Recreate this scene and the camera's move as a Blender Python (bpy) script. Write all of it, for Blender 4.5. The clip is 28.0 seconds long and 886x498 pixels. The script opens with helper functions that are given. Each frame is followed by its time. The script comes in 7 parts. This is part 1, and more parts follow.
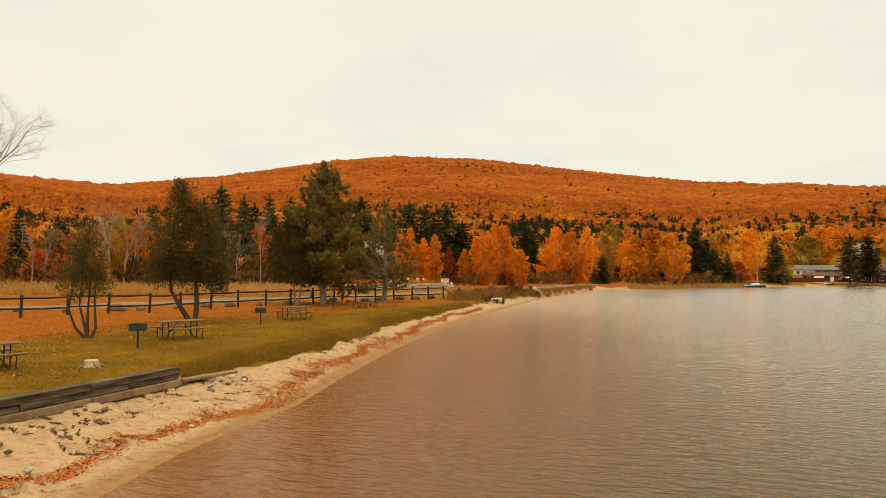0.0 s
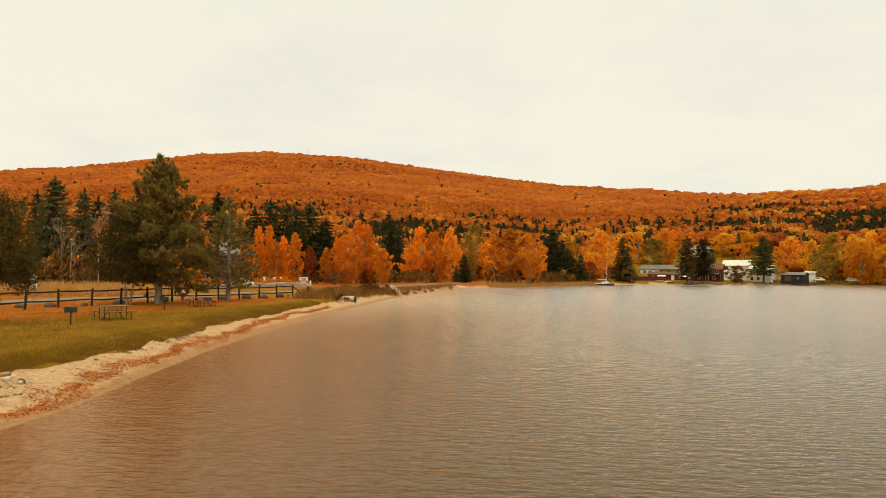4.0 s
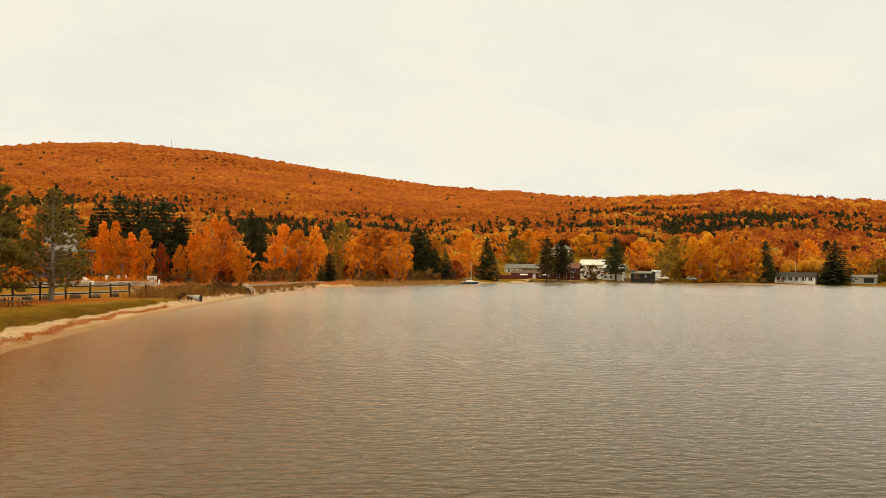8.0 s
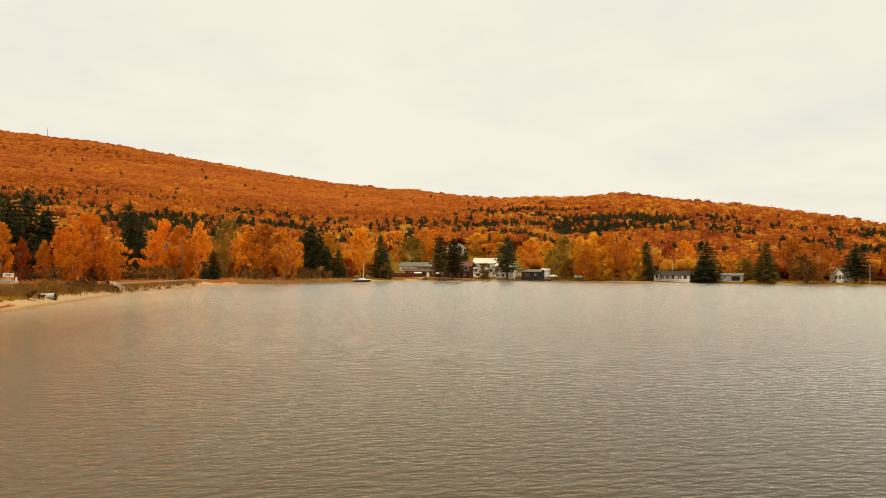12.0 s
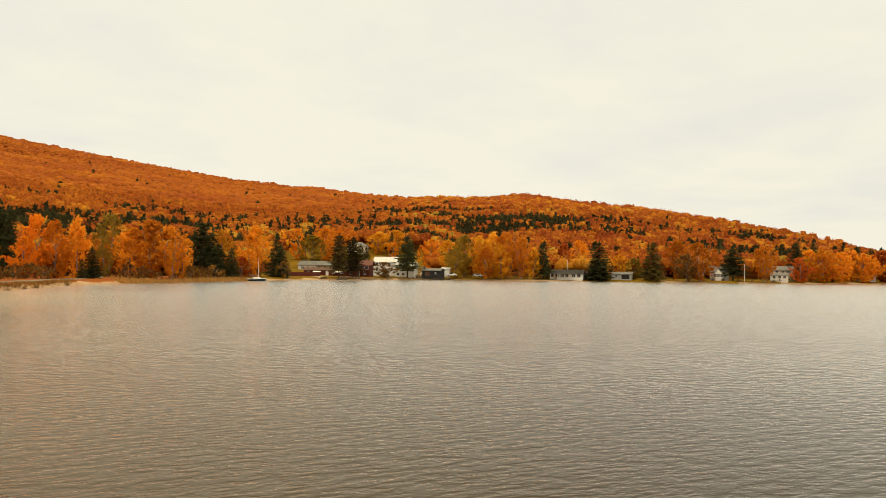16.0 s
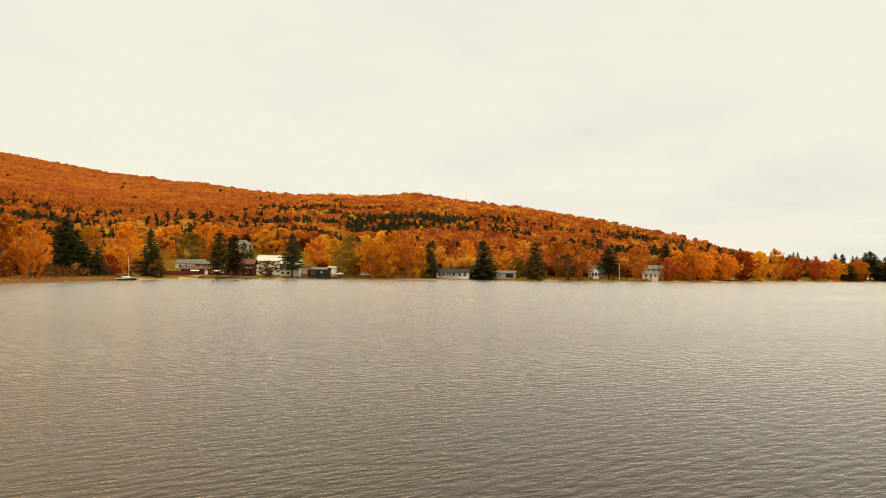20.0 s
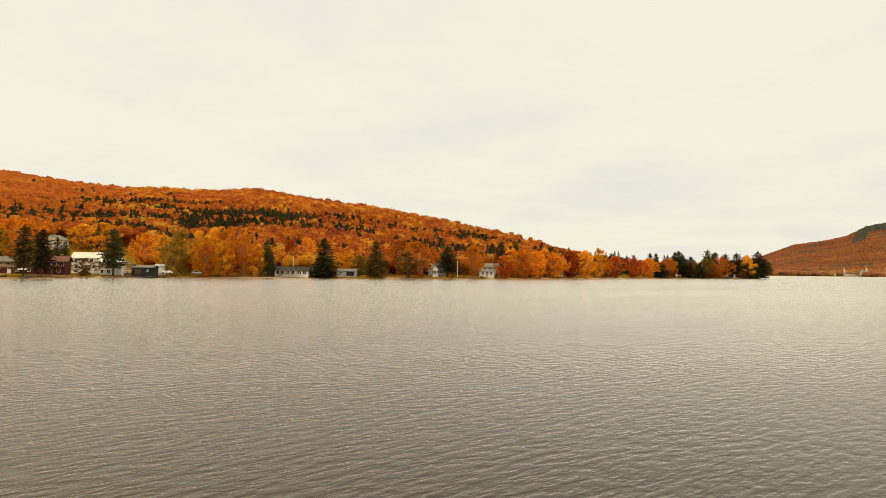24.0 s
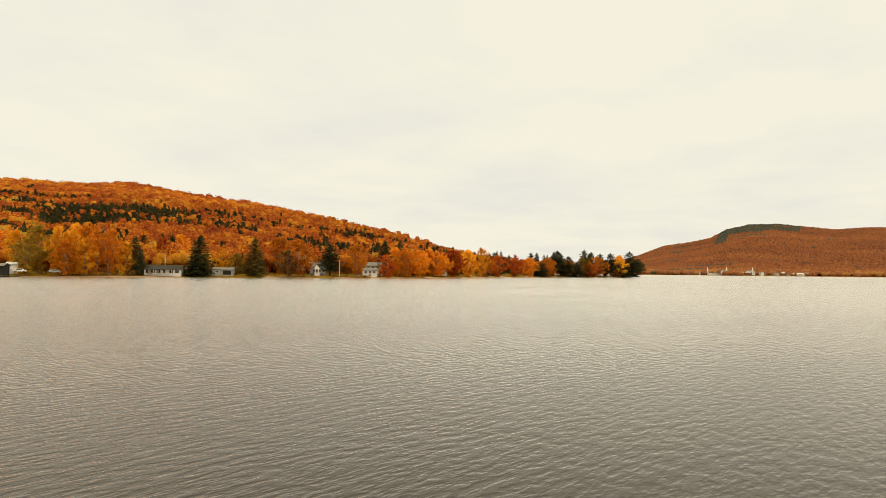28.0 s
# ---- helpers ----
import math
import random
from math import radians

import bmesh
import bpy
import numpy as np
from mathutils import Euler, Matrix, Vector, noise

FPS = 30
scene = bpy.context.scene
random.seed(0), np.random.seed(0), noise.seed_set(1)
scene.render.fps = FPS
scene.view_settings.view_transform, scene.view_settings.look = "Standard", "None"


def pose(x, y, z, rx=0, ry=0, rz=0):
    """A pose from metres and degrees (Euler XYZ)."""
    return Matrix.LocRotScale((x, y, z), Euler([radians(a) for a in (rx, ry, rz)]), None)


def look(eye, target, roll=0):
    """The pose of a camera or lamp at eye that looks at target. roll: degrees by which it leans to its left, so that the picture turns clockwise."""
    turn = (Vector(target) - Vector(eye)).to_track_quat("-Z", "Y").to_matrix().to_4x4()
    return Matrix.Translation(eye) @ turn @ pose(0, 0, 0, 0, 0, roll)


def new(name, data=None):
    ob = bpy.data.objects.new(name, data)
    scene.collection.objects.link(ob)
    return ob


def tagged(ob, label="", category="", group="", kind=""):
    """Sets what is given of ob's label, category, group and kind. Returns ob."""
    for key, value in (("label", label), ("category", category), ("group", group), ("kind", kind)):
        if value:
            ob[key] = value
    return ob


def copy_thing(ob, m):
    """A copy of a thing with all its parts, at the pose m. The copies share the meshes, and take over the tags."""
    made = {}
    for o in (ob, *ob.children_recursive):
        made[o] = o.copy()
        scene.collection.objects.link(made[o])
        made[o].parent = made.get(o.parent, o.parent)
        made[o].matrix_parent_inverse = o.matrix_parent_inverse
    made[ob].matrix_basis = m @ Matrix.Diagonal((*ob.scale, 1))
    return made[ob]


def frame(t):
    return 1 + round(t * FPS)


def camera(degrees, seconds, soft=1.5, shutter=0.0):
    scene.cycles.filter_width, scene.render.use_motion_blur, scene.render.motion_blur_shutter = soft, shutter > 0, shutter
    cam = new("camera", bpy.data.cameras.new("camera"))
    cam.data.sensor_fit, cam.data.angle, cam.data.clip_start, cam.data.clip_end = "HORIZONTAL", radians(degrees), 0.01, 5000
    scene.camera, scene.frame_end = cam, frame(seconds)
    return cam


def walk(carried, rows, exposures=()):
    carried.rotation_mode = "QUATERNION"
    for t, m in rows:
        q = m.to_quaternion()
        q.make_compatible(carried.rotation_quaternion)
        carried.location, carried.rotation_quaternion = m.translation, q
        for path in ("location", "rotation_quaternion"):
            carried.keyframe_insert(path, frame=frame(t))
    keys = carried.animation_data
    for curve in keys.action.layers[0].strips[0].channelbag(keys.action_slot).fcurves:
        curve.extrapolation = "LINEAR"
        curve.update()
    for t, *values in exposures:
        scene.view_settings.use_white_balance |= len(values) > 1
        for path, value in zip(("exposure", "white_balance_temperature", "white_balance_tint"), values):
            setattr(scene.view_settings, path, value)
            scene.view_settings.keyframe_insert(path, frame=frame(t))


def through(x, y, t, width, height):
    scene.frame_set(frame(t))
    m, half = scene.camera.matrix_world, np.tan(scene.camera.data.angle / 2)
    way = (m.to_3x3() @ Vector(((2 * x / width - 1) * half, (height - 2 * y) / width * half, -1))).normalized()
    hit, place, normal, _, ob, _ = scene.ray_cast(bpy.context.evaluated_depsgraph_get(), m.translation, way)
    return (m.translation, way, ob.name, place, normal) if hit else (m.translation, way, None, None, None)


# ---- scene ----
cam = camera(65.80, 28.0, soft=0.6)
PATH = [
    (0.0, pose(0.000, 0.000, 3.994, 91.852, -0.542, -0.018)),
    (1.0, pose(0.600, -0.160, 3.986, 91.857, -0.614, -2.560)),
    (2.0, pose(1.194, -0.337, 3.971, 91.846, -0.641, -4.987)),
    (3.0, pose(1.783, -0.525, 3.950, 91.870, -0.631, -7.695)),
    (3.5, pose(2.076, -0.621, 3.939, 91.881, -0.605, -9.113)),
    (5.5, pose(3.244, -1.015, 3.881, 91.899, -0.613, -14.905)),
    (6.0, pose(3.534, -1.115, 3.864, 91.897, -0.616, -16.171)),
    (7.0, pose(4.116, -1.312, 3.831, 91.915, -0.603, -18.825)),
    (8.0, pose(4.700, -1.507, 3.796, 91.934, -0.584, -21.057)),
    (9.0, pose(5.285, -1.699, 3.762, 91.930, -0.608, -23.310)),
    (10.0, pose(5.870, -1.887, 3.726, 91.909, -0.616, -25.426)),
    (11.0, pose(6.458, -2.072, 3.693, 91.907, -0.646, -27.289)),
    (12.0, pose(7.045, -2.257, 3.660, 91.899, -0.659, -29.402)),
    (12.5, pose(7.340, -2.350, 3.644, 91.902, -0.632, -30.725)),
    (14.5, pose(8.515, -2.730, 3.585, 91.894, -0.655, -34.227)),
    (15.0, pose(8.808, -2.831, 3.572, 91.904, -0.669, -35.215)),
    (16.0, pose(9.390, -3.040, 3.549, 91.918, -0.647, -37.253)),
    (17.0, pose(9.969, -3.268, 3.529, 91.915, -0.656, -39.226)),
    (18.0, pose(10.541, -3.516, 3.512, 91.912, -0.609, -41.296)),
    (19.0, pose(11.105, -3.795, 3.498, 91.915, -0.633, -43.655)),
    (20.0, pose(11.658, -4.109, 3.487, 91.937, -0.618, -46.211)),
    (21.0, pose(12.197, -4.467, 3.480, 91.955, -0.562, -48.976)),
    (21.5, pose(12.462, -4.664, 3.478, 91.962, -0.556, -50.509)),
    (23.5, pose(13.471, -5.610, 3.475, 91.925, -0.551, -57.261)),
    (24.0, pose(13.709, -5.892, 3.476, 91.905, -0.515, -58.968)),
    (25.0, pose(14.164, -6.515, 3.480, 91.887, -0.482, -62.301)),
    (26.0, pose(14.591, -7.233, 3.487, 91.893, -0.509, -64.498)),
    (27.0, pose(14.984, -8.056, 3.494, 91.919, -0.511, -66.406)),
    (28.0, pose(15.338, -8.997, 3.503, 91.902, -0.564, -68.129)),
]
walk(cam, PATH)

# ---- world and light: an even overcast sky, brighter overhead than at the horizon ----
SUN_UP, SUN_TURN = radians(38), radians(200)
world = bpy.data.worlds.new("overcast_sky")
scene.world = world
world.use_nodes = True
wt = world.node_tree
wt.nodes.clear()


def wnode(kind, **props):
    n = wt.nodes.new(kind)
    for key, value in props.items():
        if key == "operation":
            n.operation = value
        elif key == "blend_type":
            n.blend_type = value
    return n


w_out = wnode("ShaderNodeOutputWorld")
w_bg = wnode("ShaderNodeBackground")
w_bg.inputs["Strength"].default_value = 1.0
w_sky = wnode("ShaderNodeTexSky")
w_sky.sky_type = "NISHITA"
w_sky.sun_disc = False
w_sky.sun_elevation, w_sky.sun_rotation = SUN_UP, SUN_TURN
w_sky.dust_density = 4.0
w_dim = wnode("ShaderNodeMix")
w_dim.data_type, w_dim.blend_type = "RGBA", "MULTIPLY"
w_dim.inputs["Factor"].default_value = 1.0
wt.links.new(w_sky.outputs["Color"], w_dim.inputs["A"])
w_dim.inputs["B"].default_value = (0.08, 0.08, 0.08, 1)
w_co = wnode("ShaderNodeTexCoord")
w_sep = wnode("ShaderNodeSeparateXYZ")
wt.links.new(w_co.outputs["Generated"], w_sep.inputs[0])
# height in the sky -> brightness of the cloud deck
w_up = wnode("ShaderNodeMapRange")
for key, value in (("From Min", 0.62), ("From Max", 1.0), ("To Min", 0.96), ("To Max", 4.4)):
    w_up.inputs[key].default_value = value
wt.links.new(w_sep.outputs["Z"], w_up.inputs["Value"])
# cloud layers flatten towards the horizon
w_add = wnode("ShaderNodeMath", operation="ADD")
w_add.inputs[1].default_value = 0.12
wt.links.new(w_sep.outputs["Z"], w_add.inputs[0])
w_div = wnode("ShaderNodeVectorMath", operation="DIVIDE")
w_comb = wnode("ShaderNodeCombineXYZ")
for axis in ("X", "Y", "Z"):
    wt.links.new(w_add.outputs[0], w_comb.inputs[axis])
wt.links.new(w_co.outputs["Generated"], w_div.inputs[0])
wt.links.new(w_comb.outputs[0], w_div.inputs[1])
w_noise = wnode("ShaderNodeTexNoise")
w_noise.inputs["Scale"].default_value = 1.1
w_noise.inputs["Detail"].default_value = 6
w_noise.inputs["Roughness"].default_value = 0.55
wt.links.new(w_div.outputs[0], w_noise.inputs["Vector"])
w_ramp = wnode("ShaderNodeValToRGB")
w_ramp.color_ramp.elements[0].position, w_ramp.color_ramp.elements[1].position = 0.25, 0.55
w_ramp.color_ramp.elements[0].color = (0.885, 0.86, 0.775, 1)
w_ramp.color_ramp.elements[1].color = (1.0, 0.955, 0.79, 1)
wt.links.new(w_noise.outputs["Fac"], w_ramp.inputs["Fac"])
# overhead the deck thins and the light turns warmer
w_warm = wnode("ShaderNodeMix")
w_warm.data_type, w_warm.blend_type = "RGBA", "MULTIPLY"
w_high = wnode("ShaderNodeMapRange")
w_high.inputs["From Min"].default_value, w_high.inputs["From Max"].default_value = 0.5, 0.85
wt.links.new(w_sep.outputs["Z"], w_high.inputs["Value"])
wt.links.new(w_high.outputs["Result"], w_warm.inputs["Factor"])
wt.links.new(w_ramp.outputs["Color"], w_warm.inputs["A"])
w_warm.inputs["B"].default_value = (1.0, 0.87, 0.58, 1)
w_mul = wnode("ShaderNodeVectorMath", operation="SCALE")
wt.links.new(w_warm.outputs["Result"], w_mul.inputs[0])
wt.links.new(w_up.outputs["Result"], w_mul.inputs["Scale"])
w_mix = wnode("ShaderNodeMix")
w_mix.data_type = "RGBA"
w_mix.inputs["Factor"].default_value = 0.94
wt.links.new(w_dim.outputs["Result"], w_mix.inputs["A"])
wt.links.new(w_mul.outputs[0], w_mix.inputs["B"])
wt.links.new(w_mix.outputs["Result"], w_bg.inputs["Color"])
wt.links.new(w_bg.outputs[0], w_out.inputs["Surface"])

sun = new("sun", bpy.data.lights.new("sun", "SUN"))
sun.data.energy, sun.data.angle, sun.data.color = 0.9, radians(25), (1.0, 0.90, 0.72)
sun.matrix_world = look((0, 0, 60), (0 - 40 * math.sin(SUN_TURN), 0 - 40 * math.cos(SUN_TURN), 60 - 40 * math.tan(SUN_UP)))
scene.view_settings.exposure = 0.0

# ---- materials ----
def material(name):
    m = bpy.data.materials.new(name)
    m.use_nodes = True
    t = m.node_tree
    b = t.nodes["Principled BSDF"]
    return m, t, b


def tex(t, kind, scale, detail=4, rough=0.6, coords="Object", stretch=(1, 1, 1)):
    co = t.nodes.new("ShaderNodeTexCoord")
    mp = t.nodes.new("ShaderNodeMapping")
    mp.inputs["Scale"].default_value = stretch
    n = t.nodes.new(kind)
    n.inputs["Scale"].default_value = scale
    if kind == "ShaderNodeTexNoise":
        n.inputs["Detail"].default_value, n.inputs["Roughness"].default_value = detail, rough
    t.links.new(co.outputs[coords], mp.inputs[0])
    t.links.new(mp.outputs[0], n.inputs["Vector"])
    return n


def ramp(t, source, stops):
    r = t.nodes.new("ShaderNodeValToRGB")
    while len(r.color_ramp.elements) < len(stops):
        r.color_ramp.elements.new(0.5)
    for e, (p, c) in zip(r.color_ramp.elements, stops):
        e.position, e.color = p, (*c, 1)
    t.links.new(source, r.inputs["Fac"])
    return r


def blend(t, fac, a, b, mode="MIX"):
    m = t.nodes.new("ShaderNodeMix")
    m.data_type, m.blend_type = "RGBA", mode
    for socket, value in (("Factor", fac), ("A", a), ("B", b)):
        if isinstance(value, (int, float)):
            m.inputs[socket].default_value = value if socket == "Factor" else (value, value, value, 1)
        elif isinstance(value, tuple):
            m.inputs[socket].default_value = (*value, 1)
        else:
            t.links.new(value, m.inputs[socket])
    return m.outputs["Result"]


def relief(t, b, source, strength, distance):
    n = t.nodes.new("ShaderNodeBump")
    n.inputs["Strength"].default_value, n.inputs["Distance"].default_value = strength, distance
    t.links.new(source, n.inputs["Height"])
    t.links.new(n.outputs[0], b.inputs["Normal"])


def surface(name, dark, light, scale=3.0, rough=0.8, metal=0.0, bump=0.3, depth=0.02, fine=30.0, stretch=(1, 1, 1), vary=0.0):
    """A weathered surface: two scales of grain between two colours."""
    m, t, b = material(name)
    big = tex(t, "ShaderNodeTexNoise", scale, 5, 0.65, stretch=stretch)
    small = tex(t, "ShaderNodeTexNoise", fine, 3, 0.7, stretch=stretch)
    c = ramp(t, big.outputs["Fac"], [(0.3, dark), (0.7, light)]).outputs["Color"]
    g = ramp(t, small.outputs["Fac"], [(0.25, (0.62, 0.62, 0.62)), (0.75, (1.2, 1.2, 1.2))]).outputs["Color"]
    c = blend(t, 0.7, c, g, "MULTIPLY")
    if vary:
        oi = t.nodes.new("ShaderNodeObjectInfo")
        v = ramp(t, oi.outputs["Random"], [(0.0, (1 - vary,) * 3), (1.0, (1 + vary,) * 3)]).outputs["Color"]
        c = blend(t, 1.0, c, v, "MULTIPLY")
    t.links.new(c, b.inputs["Base Color"])
    b.inputs["Roughness"].default_value, b.inputs["Metallic"].default_value = rough, metal
    b.inputs["Specular IOR Level"].default_value = 0.5 if metal else 0.15
    relief(t, b, small.outputs["Fac"], bump, depth)
    return m


def foliage(name, stops, rough=0.75, per_tree=0.20, through=0.5, patch=0.35):
    """Leaves: the colour varies from leaf to leaf, from tree to tree, and in patches through the crown."""
    m, t, b = material(name)
    geo = t.nodes.new("ShaderNodeNewGeometry")
    oi = t.nodes.new("ShaderNodeObjectInfo")
    patchy = tex(t, "ShaderNodeTexNoise", patch, 3, 0.6)
    a = t.nodes.new("ShaderNodeMath")
    a.operation = "MULTIPLY_ADD"
    t.links.new(geo.outputs["Random Per Island"], a.inputs[0])
    a.inputs[1].default_value = 0.30
    t.links.new(patchy.outputs["Fac"], a.inputs[2])
    s = t.nodes.new("ShaderNodeMath")
    s.operation = "MULTIPLY_ADD"
    t.links.new(oi.outputs["Random"], s.inputs[0])
    s.inputs[1].default_value = 0.65
    t.links.new(a.outputs[0], s.inputs[2])
    q = t.nodes.new("ShaderNodeMath")
    q.operation = "MULTIPLY_ADD"
    t.links.new(s.outputs[0], q.inputs[0])
    q.inputs[1].default_value, q.inputs[2].default_value = 0.85, -0.3
    c = ramp(t, q.outputs[0], stops).outputs["Color"]
    v = ramp(t, oi.outputs["Random"], [(0.0, (1 - per_tree,) * 3), (1.0, (1 + per_tree,) * 3)]).outputs["Color"]
    c = blend(t, 1.0, c, v, "MULTIPLY")
    t.links.new(c, b.inputs["Base Color"])
    b.inputs["Roughness"].default_value = rough
    b.inputs["Specular IOR Level"].default_value = 0.06
    if through:
        tr = t.nodes.new("ShaderNodeBsdfTranslucent")
        t.links.new(c, tr.inputs["Color"])
        mx = t.nodes.new("ShaderNodeMixShader")
        mx.inputs[0].default_value = through
        t.links.new(b.outputs[0], mx.inputs[1])
        t.links.new(tr.outputs[0], mx.inputs[2])
        t.links.new(mx.outputs[0], t.nodes["Material Output"].inputs["Surface"])
    return m


def crowns(name, stops, scale=0.35, rough=0.85, zone=0.012, tint="", through=0.0):
    """Distant woods: colour from crown to crown, drifting over the slope, with a leafy grain."""
    m, t, b = material(name)
    geo = t.nodes.new("ShaderNodeNewGeometry")
    drift = tex(t, "ShaderNodeTexNoise", zone, 3, 0.6)
    a = t.nodes.new("ShaderNodeMath")
    a.operation = "MULTIPLY_ADD"
    if tint:
        at = t.nodes.new("ShaderNodeAttribute")
        at.attribute_name = tint
        t.links.new(at.outputs["Fac"], a.inputs[0])
    else:
        t.links.new(geo.outputs["Random Per Island"], a.inputs[0])
    a.inputs[1].default_value = 0.8
    t.links.new(drift.outputs["Fac"], a.inputs[2])
    q = t.nodes.new("ShaderNodeMath")
    q.operation = "MULTIPLY_ADD"
    t.links.new(a.outputs[0], q.inputs[0])
    q.inputs[1].default_value, q.inputs[2].default_value = 0.9, -0.31
    c = ramp(t, q.outputs[0], stops).outputs["Color"]
    grain = tex(t, "ShaderNodeTexNoise", scale, 4, 0.7)
    g = ramp(t, grain.outputs["Fac"], [(0.30, (0.62, 0.60, 0.60)), (0.66, (1.18, 1.18, 1.14))]).outputs["Color"]
    t.links.new(blend(t, 0.6, c, g, "MULTIPLY"), b.inputs["Base Color"])
    b.inputs["Roughness"].default_value = rough
    b.inputs["Specular IOR Level"].default_value = 0.05
    if through:
        tr = t.nodes.new("ShaderNodeBsdfTranslucent")
        t.links.new(b.inputs["Base Color"].links[0].from_socket, tr.inputs["Color"])
        mx = t.nodes.new("ShaderNodeMixShader")
        mx.inputs[0].default_value = through
        t.links.new(b.outputs[0], mx.inputs[1])
        t.links.new(tr.outputs[0], mx.inputs[2])
        t.links.new(mx.outputs[0], t.nodes["Material Output"].inputs["Surface"])
    else:
        relief(t, b, grain.outputs["Fac"], 0.5, 0.5)
    return m


ORANGE = [(0.0, (0.39, 0.098, 0.008)), (0.35, (0.58, 0.180, 0.011)), (0.65, (0.68, 0.250, 0.014)), (1.0, (0.71, 0.325, 0.022))]
GOLD = [(0.0, (0.50, 0.180, 0.010)), (0.4, (0.67, 0.295, 0.014)), (0.75, (0.73, 0.365, 0.021)), (1.0, (0.70, 0.42, 0.04))]
RUST = [(0.0, (0.24, 0.045, 0.010)), (0.4, (0.40, 0.075, 0.012)), (0.8, (0.50, 0.115, 0.014)), (1.0, (0.54, 0.18, 0.024))]
OLIVE = [(0.0, (0.15, 0.095, 0.014)), (0.5, (0.28, 0.17, 0.02)), (1.0, (0.44, 0.25, 0.03))]
DARK = [(0.0, (0.026, 0.028, 0.012)), (0.5, (0.050, 0.052, 0.019)), (1.0, (0.088, 0.082, 0.028))]
CEDAR = [(0.0, (0.042, 0.034, 0.010)), (0.5, (0.085, 0.064, 0.016)), (1.0, (0.15, 0.095, 0.022))]
PINE = [(0.0, (0.062, 0.050, 0.013)), (0.5, (0.122, 0.092, 0.022)), (1.0, (0.20, 0.142, 0.034))]

leaf_orange = foliage("leaf_orange", ORANGE)
leaf_gold = foliage("leaf_gold", GOLD)
AMBER = [(0.0, (0.52, 0.135, 0.008)), (0.4, (0.72, 0.215, 0.010)), (0.75, (0.78, 0.265, 0.012)), (1.0, (0.80, 0.33, 0.018))]
leaf_amber = foliage("leaf_amber", AMBER)
leaf_rust = foliage("leaf_rust", RUST)
leaf_olive = foliage("leaf_olive", OLIVE)
needle_dark = foliage("needle_dark", DARK, through=0.4, patch=0.8)
needle_cedar = foliage("needle_cedar", CEDAR, through=0.4, patch=0.9)
needle_brown = foliage("needle_brown", [(0.0, (0.034, 0.025, 0.009)), (0.5, (0.060, 0.043, 0.014)), (1.0, (0.10, 0.068, 0.022))], through=0.4, patch=0.8)
needle_pine = foliage("needle_pine", PINE, through=0.4, patch=0.7)
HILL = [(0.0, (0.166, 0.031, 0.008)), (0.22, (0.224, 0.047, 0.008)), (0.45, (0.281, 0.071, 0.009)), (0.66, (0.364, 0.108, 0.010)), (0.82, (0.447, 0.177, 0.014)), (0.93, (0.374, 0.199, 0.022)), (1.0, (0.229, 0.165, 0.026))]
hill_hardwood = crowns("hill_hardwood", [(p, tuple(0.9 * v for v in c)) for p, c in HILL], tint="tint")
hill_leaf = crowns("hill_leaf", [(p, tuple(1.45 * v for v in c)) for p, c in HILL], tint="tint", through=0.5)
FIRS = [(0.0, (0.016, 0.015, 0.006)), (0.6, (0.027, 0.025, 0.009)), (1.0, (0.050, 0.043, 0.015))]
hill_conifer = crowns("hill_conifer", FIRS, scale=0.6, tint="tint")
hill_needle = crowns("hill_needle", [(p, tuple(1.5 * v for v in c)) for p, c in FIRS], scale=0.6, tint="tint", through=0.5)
# distance haze is mixed into the colours of the far woods
hazy_hardwood = crowns("hazy_hardwood", [(0.0, (0.135, 0.050, 0.026)), (0.4, (0.19, 0.068, 0.030)), (0.75, (0.25, 0.095, 0.034)), (1.0, (0.32, 0.165, 0.045))], scale=0.08, zone=0.004, tint="tint")
hazy_conifer = crowns("hazy_conifer", [(0.0, (0.045, 0.048, 0.042)), (1.0, (0.09, 0.085, 0.06))], scale=0.1, zone=0.004, tint="tint")
bark_brown = surface("bark_brown", (0.036, 0.024, 0.015), (0.10, 0.066, 0.040), 2.5, 0.9, bump=0.8, depth=0.03, fine=14, stretch=(1, 1, 0.25))
bark_grey = surface("bark_grey", (0.13, 0.10, 0.075), (0.30, 0.24, 0.18), 2.0, 0.9, bump=0.6, depth=0.02, fine=12, stretch=(1, 1, 0.3))
bark_birch = surface("bark_birch", (0.18, 0.125, 0.08), (0.42, 0.31, 0.21), 1.4, 0.8, bump=0.3, depth=0.01, fine=9, stretch=(0.6, 0.6, 2.2))
grass_blade = foliage("grass_blade", [(0.0, (0.10, 0.058, 0.005)), (0.5, (0.17, 0.096, 0.008)), (1.0, (0.28, 0.145, 0.016))], through=0.2)
grass_bank = foliage("grass_bank", [(0.0, (0.09, 0.052, 0.007)), (0.5, (0.16, 0.09, 0.011)), (1.0, (0.26, 0.14, 0.02))], through=0.2)
leaf_drift = foliage("leaf_drift", [(0.0, (0.26, 0.065, 0.018)), (0.5, (0.44, 0.14, 0.032)), (1.0, (0.58, 0.28, 0.09))], through=0.0)
# brown of washed-up bits, also used to draw the shade below the ledges
debris_shade_mat = foliage("debris_shade_bits", [(0.0, (0.11, 0.066, 0.034)), (0.5, (0.18, 0.11, 0.058)), (1.0, (0.28, 0.18, 0.095))], through=0.0)
leaf_pale = foliage("leaf_pale", [(0.0, (0.46, 0.22, 0.05)), (1.0, (0.68, 0.44, 0.16))], through=0.0)
